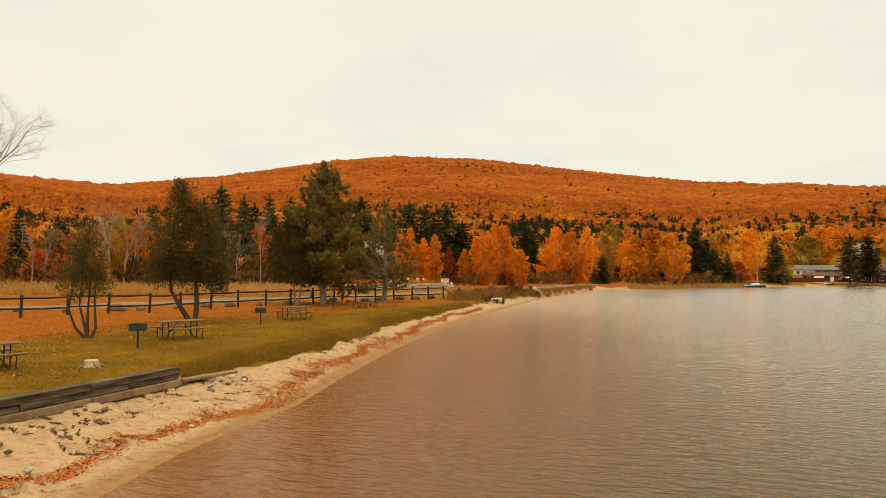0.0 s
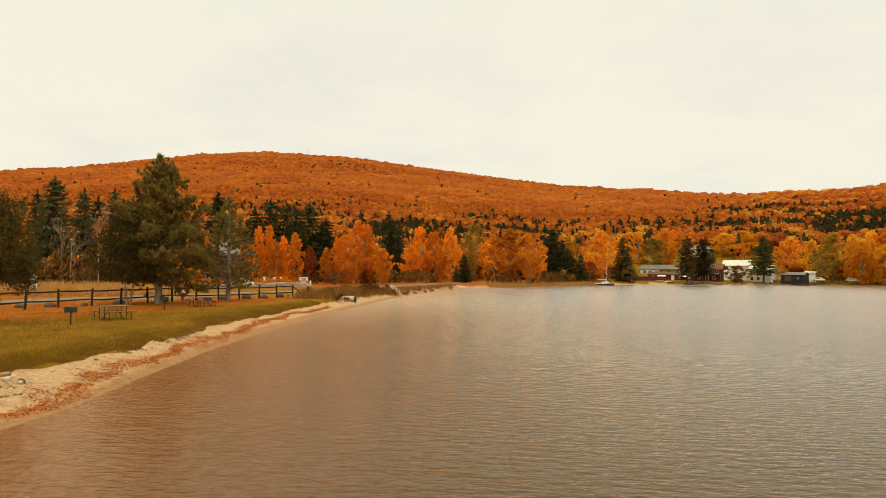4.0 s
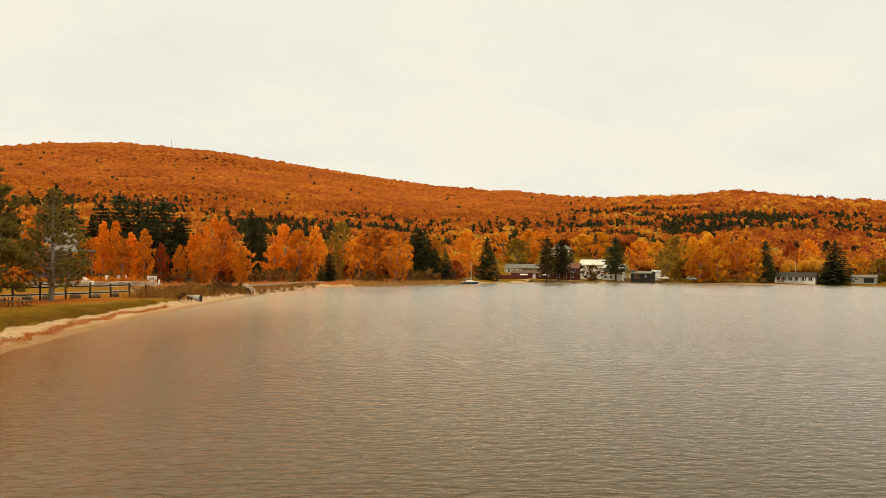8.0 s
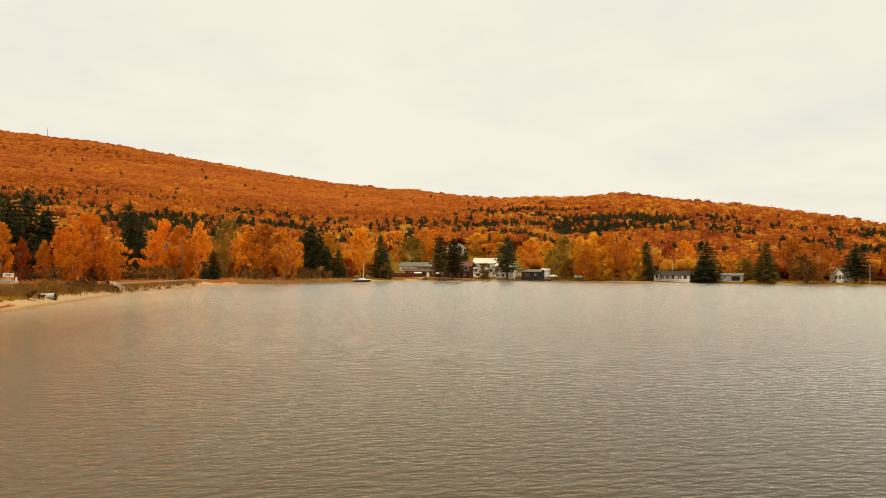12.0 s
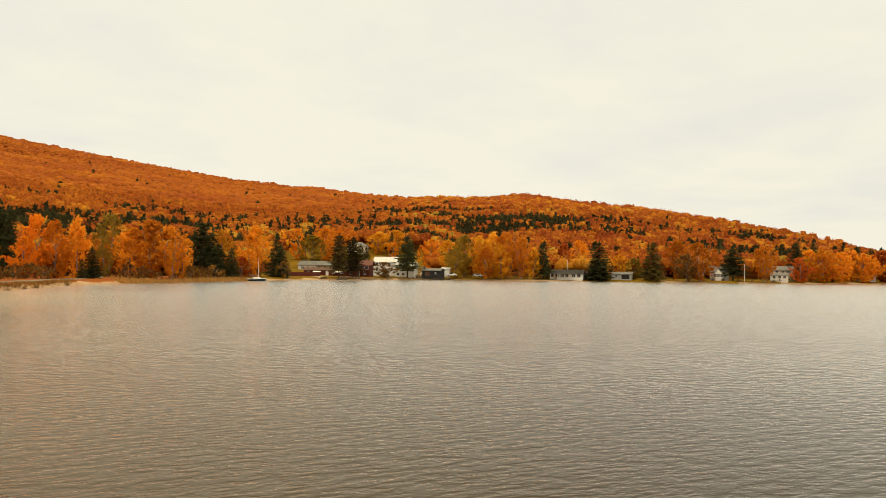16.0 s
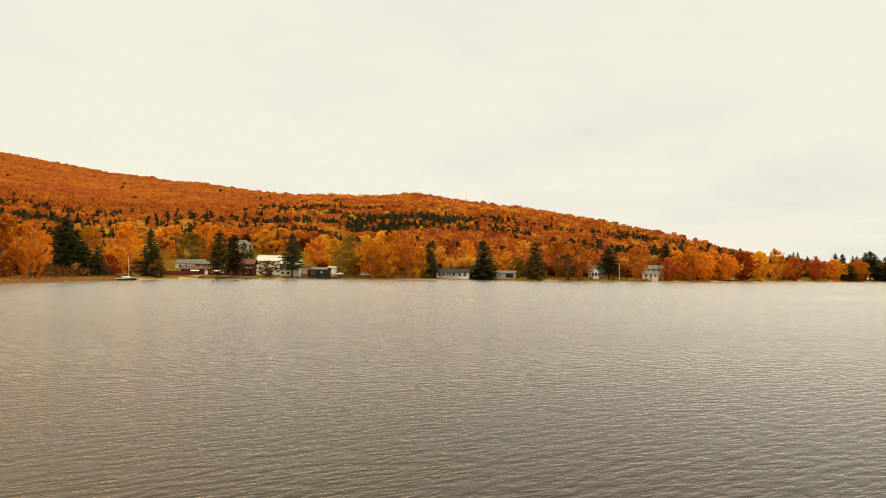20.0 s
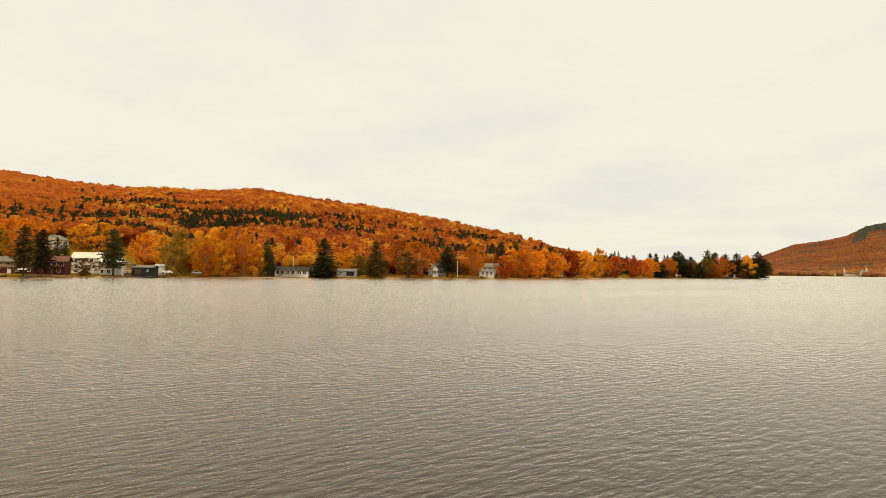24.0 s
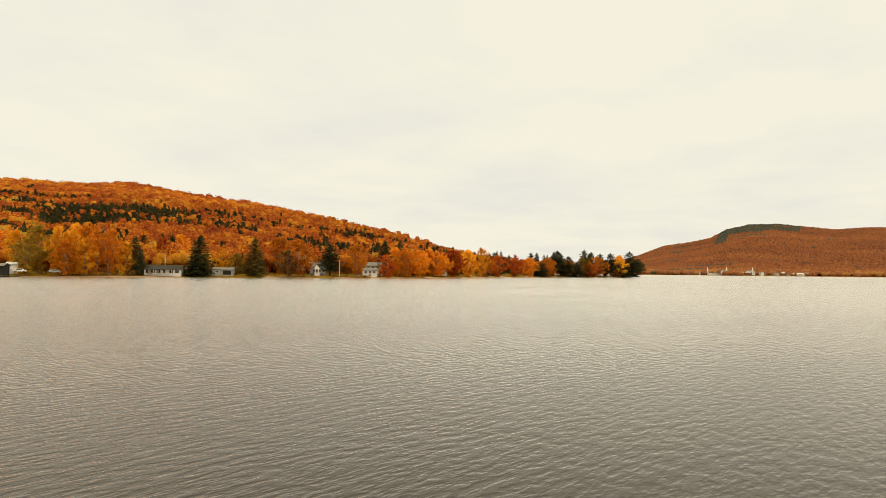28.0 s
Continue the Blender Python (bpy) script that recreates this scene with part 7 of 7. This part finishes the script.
def settle(h, x, y, turn, z=None):
    """Stands a house with its front (-y) turned from facing the lake squarely by some degrees."""
    az = math.degrees(math.atan2(x, y))
    h.matrix_basis = pose(x, y, height(x, y) if z is None else z, 0, 0, -az + turn)
    return h


# long pale house behind the red cottage
h = house("long low white house with a grey roof", 22, 8, 2.9, 1.7, white_siding, roof_grey)
for x in (-9, -6.5, -1.5, 1.5, 5, 8):
    window(h, x, -4.02, 1.6, 1.1, 1.1)
door(h, -4, -4.02, 0)
window(h, -11.02, 0, 1.7, 1.2, 1.1, -90)
part("porch_roof", block(9, 2.2, 0.15, pose(2, -5.0, 2.45, -8)), roof_grey, h)
settle(h, 156, 279.5, -14, 3.2)

# dark red camp: a long low wing and a taller cottage with a deck
h = house("long low dark red camp building with a brown roof", 18, 7, 2.3, 1.0, red_siding, brown_siding)
for x in (-7, 3, 6.5):
    window(h, x, -3.52, 1.4, 0.9, 0.9)
door(h, 0.5, -3.52, 0, mat=white_paint)
part("awning", block(3.2, 1.8, 0.08, pose(-3.6, -4.3, 1.75, 18)), white_paint, h, "white canvas awning")
part("awning", block(3.0, 1.8, 0.08, pose(4.4, -4.3, 1.75, 18)), white_paint, h, "white canvas awning")
settle(h, 142.5, 251, -6, 1.4)
h = house("dark red two-storey cottage with a red roof and a deck", 10, 8, 4.6, 1.7, red_siding, roof_red, over=0.8)
for x in (-3.4, -1.1, 1.1, 3.4):
    window(h, x, -4.02, 3.5, 1.5, 1.2)
for x in (-3, 2.6):
    window(h, x, -4.02, 1.2, 1.2, 1.0)
door(h, 0, -4.02, 0)
part("trim", block(10.05, 0.1, 0.18, pose(0, -4.03, 4.45)), white_paint, h)
deck(h, 0, -5.4, 2.5, 10.5, 2.8, mat=brown_siding, posts=5)
chimney(h, 2.5, 1.5, 5.2, 1.8)
settle(h, 154, 244, -8, 1.5)

# white farmhouse, two storeys, pale metal roofs
h = house("white two-storey farmhouse with a pale metal roof", 10, 8.5, 4.7, 2.2, white_siding, roof_pale)
for x in (-3.4, -0.6, 2.2):
    window(h, x, -4.27, 3.7, 1.0, 1.2)
for x in (-3.4, 0.2, 3.2):
    window(h, x, -4.27, 1.3, 1.0, 1.3)
chimney(h, 1.5, 0.3, 6.5, 1.6)
settle(h, 176.5, 259, -10, 3.0)
h = house("white gabled wing of the farmhouse with a lake porch", 8.2, 7.5, 4.2, 2.0, white_siding, roof_pale)
for x in (-2.9, -0.5):
    window(h, x, -3.77, 3.2, 1.0, 1.3)
    window(h, x, -3.77, 0.9, 1.0, 1.1)
door(h, 2.2, -3.77, 2.6, mat=glass)
window(h, -4.12, 0, 3.0, 1.0, 1.2, -90)
settle(h, 179.5, 247, -14, 1.5)
h = thing("lake_porch", "grey porch with a stone base and white railing", "porch")
for i in range(12):
    part("stone", block(0.62, 0.5, 1.5, pose(-3.3 + 0.6 * i, -1.5, -0.6), 0.06), rock_mat, h)
deck(h, 0, 0, 1.9, 7, 3.2, mat=white_paint, posts=5)
part("canopy", block(7.4, 3.6, 0.16, pose(0, 0.2, 4.3, -6)), roof_pale, h)
settle(h, 183.5, 244.5, -10, 1.0)

# black boathouse and a small white shed
h = house("black board boathouse with a pale roof", 11, 8, 3.0, 1.1, black_siding, roof_grey)
part("boat_door", block(3.0, 0.12, 2.4, pose(-2.2, -4.05, 0)), brown_siding, h)
part("trim", block(11.1, 0.12, 0.15, pose(0, -4.06, 2.9)), white_paint, h)
window(h, 2.6, -4.02, 1.5, 0.9, 0.8)
settle(h, 188.6, 239.6, -16, 1.7)
h.scale = (0.76, 0.76, 0.8)
h = house("small white garden shed", 3.2, 3, 2.1, 0.7, white_siding, roof_pale, "shed", "shed")
door(h, 0, -1.52, 0, mat=white_paint)
settle(h, 196, 240, -10, 2.7)

# house in the trees above the meadow
h = house("grey-roofed cream house high among the trees", 8, 9, 4.6, 2.4, cream_paint, roof_grey)
for x in (-2.2, 2.2):
    window(h, x, -4.52, 3.4, 1.0, 1.2)
    window(h, x, -4.52, 1.2, 1.0, 1.2)
settle(h, 211, 344, 60)

roof_dark = surface("dark_shingle", (0.022, 0.020, 0.018), (0.055, 0.048, 0.042), 1.2, 0.9, bump=0.4, depth=0.02, fine=9)
# low white lake house with a porch
h = house("low white lake house with a columned porch and dark roof", 14.5, 7, 2.2, 1.6, white_siding, roof_dark)
for x in (-6, -3.9, -1.8, 0.3, 3.3, 5.6):
    window(h, x, -3.52, 1.25, 1.4, 1.4)
door(h, 1.8, -3.52, 0, mat=white_paint)
part("porch_roof", block(11, 2.2, 0.14, pose(-1.6, -4.6, 2.15, 12)), roof_dark, h)
for i in range(7):
    part("column", block(0.14, 0.14, 2.0, pose(-6.8 + 1.75 * i, -5.5, 0)), white_paint, h)
settle(h, 240.5, 208.3, -8, 1.25)
h = house("white garage wing with a brown roof", 8, 6, 2.3, 0.8, white_siding, brown_siding, "garage", "garage")
window(h, -2, -3.02, 1.4, 0.9, 0.9)
part("garage_door", block(2.6, 0.1, 2.0, pose(1.6, -3.03, 0)), white_paint, h)
settle(h, 250, 202.5, -6, 1.25)
h = house("low grey open-fronted boat shed", 8.6, 6, 2.2, 0.8, grey_siding, roof_grey, "shed", "boat_shed")
# flat dark panel on the wall, painted as the shade of an open front
part("opening", block(3.4, 0.1, 1.8, pose(1.8, -3.02, 0)), inner_shade, h)
window(h, -2.4, -3.02, 1.3, 1.0, 0.8)
settle(h, 257.5, 191.5, -5, 1.3)

# gabled grey cottage, cream house
h = house("pale grey gabled cottage with a glazed lake front", 7.4, 6.4, 3.2, 2.4, grey_siding, roof_grey)
part("front_gable", gable_body(4.4, 2.4, 2.6, 1.6), white_siding, h).matrix_basis = pose(-0.8, -4.2, 0, 0, 0, 90)
for x in (-2.1, -0.8, 0.5):
    window(h, x, -6.42, 1.4, 1.0, 1.5)
window(h, 2.4, -3.22, 1.5, 0.9, 1.1)
chimney(h, 2.4, 0.8, 4.6, 1.8)
settle(h, 295.5, 167.5, 6, 1.9)
h = house("cream two-storey house half hidden by maples", 8, 7, 4.2, 1.6, cream_paint, roof_grey)
for x in (-2.4, 0, 2.4):
    window(h, x, -3.52, 3.2, 0.9, 1.2)
window(h, -2.4, -3.52, 1.1, 0.9, 1.1)
settle(h, 325, 153, -6, 2.0)
h = house("low white cottage with a grey roof under the maples", 7, 5.5, 2.2, 1.0, white_siding, roof_grey)
for x in (-2, 0.2, 2.2):
    window(h, x, -2.77, 1.3, 1.0, 1.1)
settle(h, 316.5, 151, 4, 1.6)
h = house("small brown cabin in the woods on the point", 7, 5, 2.2, 1.2, brown_siding, roof_grey, "cabin", "cabin")
for x in (-1.8, 1.8):
    window(h, x, -2.52, 1.3, 0.9, 0.9)
settle(h, 470, 139, 0)
h = house("white cottage by the shore among red maples", 8, 6, 2.4, 1.2, white_siding, roof_grey)
for x in (-2.4, 0, 2.4):
    window(h, x, -3.02, 1.4, 0.9, 1.1)
settle(h, 384, 141, 0)
h = house("small brown cabin beneath tall pines", 8, 5, 2.4, 1.2, brown_siding, roof_grey, "cabin", "cabin")
for x in (-2, 2):
    window(h, x, -2.52, 1.3, 1.0, 0.9)
settle(h, 600, 92, 0)

# brown lodge behind the park trees, with a balcony and pale roofs
h = house("brown wooden lodge with a pale roof, behind the park trees", 13, 9, 5.6, 2.6, brown_siding, roof_grey, over=0.9)
for x in (-4, -1, 2):
    window(h, x, -4.52, 4.2, 1.1, 1.2)
    window(h, x, -4.52, 1.5, 1.1, 1.2)
deck(h, 8.0, -1.0, 3.1, 3.4, 5, mat=wood_grey, posts=3)
part("balcony_roof", block(4.2, 5.8, 0.14, pose(8.0, -1.0, 5.5, 0, 6)), roof_green, h, "green metal balcony roof")
for x, y in ((6.6, -3.3), (9.5, -3.3), (9.5, 1.3)):
    part("roof_post", block(0.13, 0.13, 2.4, pose(x, y, 3.1)), wood_grey, h)
settle(h, -18.5, 123, 4, 1.2)


# ---- parked cars and a covered boat ----
def car(label, paint, name="car"):
    c = thing(name, label, "car")
    bm = bmesh.new()
    prof = [(-2.2, 0.35), (2.2, 0.35), (2.25, 0.75), (1.5, 0.95), (0.75, 1.42), (-1.2, 1.45), (-1.9, 1.0), (-2.25, 0.9)]
    rows_of = []
    for y, k in ((-0.85, 0.96), (-0.78, 1.0), (0.78, 1.0), (0.85, 0.96)):
        rows_of.append([bm.verts.new((x, y * (0.86 if z > 1.3 else 1), 0.35 + (z - 0.35) * k)) for x, z in prof])
    for a, b in zip(rows_of, rows_of[1:]):
        for i in range(8):
            bm.faces.new((a[i], a[(i + 1) % 8], b[(i + 1) % 8], b[i]))
    bm.faces.new(rows_of[0][::-1]), bm.faces.new(rows_of[-1])
    bmesh.ops.recalc_face_normals(bm, faces=bm.faces)
    body = part("body", bm, paint, c)
    for s in (-1, 1):
        part("side_window", block(1.9, 0.02, 0.34, pose(-0.3, s * 0.83, 1.0, s * -14)), glass, body)
    part("windscreen", block(0.03, 1.3, 0.5, pose(1.12, 0, 0.98, 0, -56)), glass, body)
    for x in (-1.4, 1.4):
        for s in (-1, 1):
            wh = part("wheel", rod([(x, s * 0.66, 0.33), (x, s * 0.88, 0.33)], 0.33, 16), rubber, c)
            part("rim", rod([(x, s * 0.88, 0.33), (x, s * 0.895, 0.33)], 0.2, 12), galvanised, wh)
    for s in (-1, 1):
        part("headlight", block(0.04, 0.3, 0.14, pose(2.24, s * 0.55, 0.62)), glass, c)
    return c


v = car("white parked car on the lakeside grass", white_paint)
settle(v, 196.6, 236.6, 0, 1.7)
v = car("pale grey parked pickup at the edge of the woods", galvanised, "pickup")
settle(v, 208, 232.5, 25, 1.5)
v = car("white car parked by the lodge", white_paint)
settle(v, -9.5, 116, -10)

# ---- flagpoles, utility pole, hilltop mast ----
def flagpole(x, y, tall, label="white flagpole with a hanging flag"):
    p = thing("flagpole", label, "flagpole", "flagpoles")
    part("pole", rod([(0, 0, 0), (0, 0, tall)], [0.10, 0.06], 8), white_paint, p)
    part("finial", rod([(0, 0, tall), (0, 0, tall + 0.06), (0, 0, tall + 0.14)], [0.05, 0.09, 0.03], 8), white_paint, p)
    bm = bmesh.new()
    grid = [[bm.verts.new((0.08 + 0.16 * i, 0.08 * math.sin(i * 1.6), tall - 0.2 - 0.28 * j - 0.05 * i)) for j in range(5)] for i in range(6)]
    for i in range(5):
        for j in range(4):
            bm.faces.new((grid[i][j], grid[i + 1][j], grid[i + 1][j + 1], grid[i][j + 1]))
    part("flag", bm, red_paint, p, "hanging red and white flag")
    return p


stand(flagpole(0, 0, 7.3), 288.4, 151.6, z=1.0)
stand(flagpole(0, 0, 6.6), 246.6, 214, z=3.0)
pole = thing("utility_pole", "wooden utility pole with a crossarm", "pole")
part("shaft", rod([(0, 0, 0), (0, 0, 10.5)], [0.17, 0.11], 8), wood_grey, pole)
part("crossarm", block(2.4, 0.12, 0.14, pose(0, 0, 9.7)), wood_grey, pole)
for x in (-1.0, 0.0, 1.0):
    part("insulator", rod([(x, 0, 9.84), (x, 0, 10.05)], 0.06, 6), concrete, pole)
settle(pole, 153, 293, 20)
mast = thing("radio_mast", "thin steel radio mast on the hilltop", "mast")
part("tower", rod([(0, 0, 0), (0, 0, 24)], [0.8, 0.4], 4), galvanised, mast)
part("antenna", rod([(0, 0, 24), (0, 0, 27)], 0.15, 4), galvanised, mast)
stand(mast, -20.8, 1839, z=303)

# ---- sailboat at its mooring, dock, toilet, board fence ----
boat = thing("sailboat", "small moored sailboat with a dark hull and bare mast", "sailboat")
bm = bmesh.new()
secs = []
for x, b, k in ((-2.9, 0.75, -0.25), (-1.6, 1.0, -0.42), (0, 1.12, -0.5), (1.6, 0.85, -0.42), (2.7, 0.35, -0.2), (3.2, 0.04, 0.25)):
    secs.append([bm.verts.new(p) for p in ((x, -b, 0.62 + 0.04 * x), (x, -b * 0.92, 0.2), (x, 0, k), (x, b * 0.92, 0.2), (x, b, 0.62 + 0.04 * x))])
for a, b in zip(secs, secs[1:]):
    for i in range(4):
        bm.faces.new((a[i], b[i], b[i + 1], a[i + 1]))
bm.faces.new(secs[0])
bmesh.ops.recalc_face_normals(bm, faces=bm.faces)
part("hull", bm, hull_dark, boat)
part("deck", block(4.6, 1.3, 0.05, pose(-0.4, 0, 0.66), 0.02), white_paint, boat, "white deck")
part("gunwale", merge(rod([(-2.9, -0.76, 0.56), (0, -1.13, 0.66), (3.2, -0.05, 0.8)], 0.09, 6), rod([(-2.9, 0.76, 0.56), (0, 1.13, 0.66), (3.2, 0.05, 0.8)], 0.09, 6)), white_paint, boat)
part("cabin", block(2.2, 1.2, 0.45, pose(0.3, 0, 0.8), 0.1), white_paint, boat)
part("mast", rod([(0.8, 0, 0.8), (0.8, 0, 7.3)], [0.07, 0.045], 8), white_paint, boat)
part("boom", rod([(0.8, 0, 1.9), (-2.2, 0, 1.85)], 0.05, 6), white_paint, boat)
for x in (-2.8, 3.1):
    part("stay", rod([(x, 0, 0.8), (0.8, 0, 7.2)], 0.012, 4), steel_dark, boat)
boat.matrix_basis = pose(94.2, 207.2, 0.0, 0, 0, -14)
jetty = thing("dock", "low wooden dock reaching into the water", "dock")
for i in range(22):
    part("plank", block(0.28, 1.3, 0.05, pose(-3.2 + 0.3 * i, 0, 0.42)), wood_grey, jetty)
for x in (-3, 0, 3):
    for y in (-0.6, 0.6):
        part("pile", rod([(x, y, -1.2), (x, y, 0.55)], 0.08, 8), wood_dark, jetty)
jetty.matrix_basis = pose(89.6, 209.3, 0.0, 0, 0, -28)
loo = thing("portable_toilet", "teal portable toilet with a white roof", "toilet")
part("cabin", block(1.2, 1.2, 2.1, None, 0.04), plastic_teal, loo)
part("roof", block(1.28, 1.28, 0.2, pose(0, 0, 2.1), 0.08), white_paint, loo)
part("door", block(0.75, 0.04, 1.8, pose(0, -0.61, 0.15), 0.01), plastic_teal, loo)
settle(loo, 114.5, 237.2, 0, 1.7)
boards = thing("board_fence", "dark red board fence along the shore", "fence")
for i in range(60):
    p = Vector((117.5, 238.5, 0)).lerp(Vector((133.5, 240.0, 0)), i / 59)
    ob = part("board", block(0.25, 0.04, 1.75, None), red_siding, boards)
    ob.matrix_basis = pose(p.x, p.y, height(p.x, p.y) - 0.15, 0, 0, 5)

# ---- riprap along the village shore ----
rng = R(91)
for i in range(150):
    k = rng.rand()
    x = float(np.interp(k, [0, 0.25, 0.45, 0.7, 1], [133, 145, 160, 180, 198])) + rng.normal() * 0.4
    y = float(np.interp(k, [0, 0.25, 0.45, 0.7, 1], [224.2, 226.2, 231.2, 238.2, 240.0])) + rng.normal() * 0.7
    me = bpy.data.meshes.new("rock")
    bm = boulder(rng, 0.7 + 0.8 * rng.rand(), 0.7)
    bm.to_mesh(me)
    bm.free()
    me.materials.append(rock_mat)
    stand(tagged(new("rock", me), "rough grey rock in the shore bank", "rock", "shore rocks"), x, y, rng.rand() * 360, -0.05)

# ---- the village below the far mountain ----
def church(x, y, tall):
    c = house("white church with a tall steeple in the far village", 16, 26, 9, 6, white_siding, roof_grey, "church", "church")
    part("steeple_base", block(5, 5, 11, pose(0, -14, 0)), white_siding, c)
    part("belfry", block(3.6, 3.6, 4, pose(0, -14, 11)), white_siding, c)
    part("spire", rod([(0, -14, 15), (0, -14, tall)], [2.2, 0.12], 8), white_paint, c)
    for s in (-4.5, 4.5):
        window(c, s, -13.02, 5, 1.6, 4)
    settle(c, x, y, 20, 3)


church(2268, -28, 24)
church(2266, -100, 23)
c = thing("steeple", "slim white steeple standing above far maples", "church")
part("shaft", block(4, 4, 14, None), white_siding, c)
part("spire", rod([(0, 0, 14), (0, 0, 25)], [2.4, 0.1], 8), white_paint, c)
settle(c, 2285, 21, 0)
rng = R(92)
for i in range(34):
    y = 110 - 560 * (i + rng.rand()) / 34
    x = 2256 + 42 * rng.rand()
    mat = [white_siding, white_siding, cream_paint, brick_red, grey_siding][rng.randint(5)]
    h = house("distant village house among autumn trees", 10 + 12 * rng.rand(), 9, 4 + 4 * rng.rand(), 3, mat, [roof_grey, roof_pale, roof_grey, roof_red][rng.randint(4)], name="village_house")
    for k in (-3, 0, 3):
        window(h, k, -4.52, 2.2, 1.6, 1.6)
    tagged(h, group="far village")
    settle(h, x, y, rng.normal() * 30, 2.5)

# the unit trees were only patterns
for pattern in sum(kinds.values(), []):
    for part_of in list(pattern.children) + [pattern]:
        bpy.data.objects.remove(part_of)
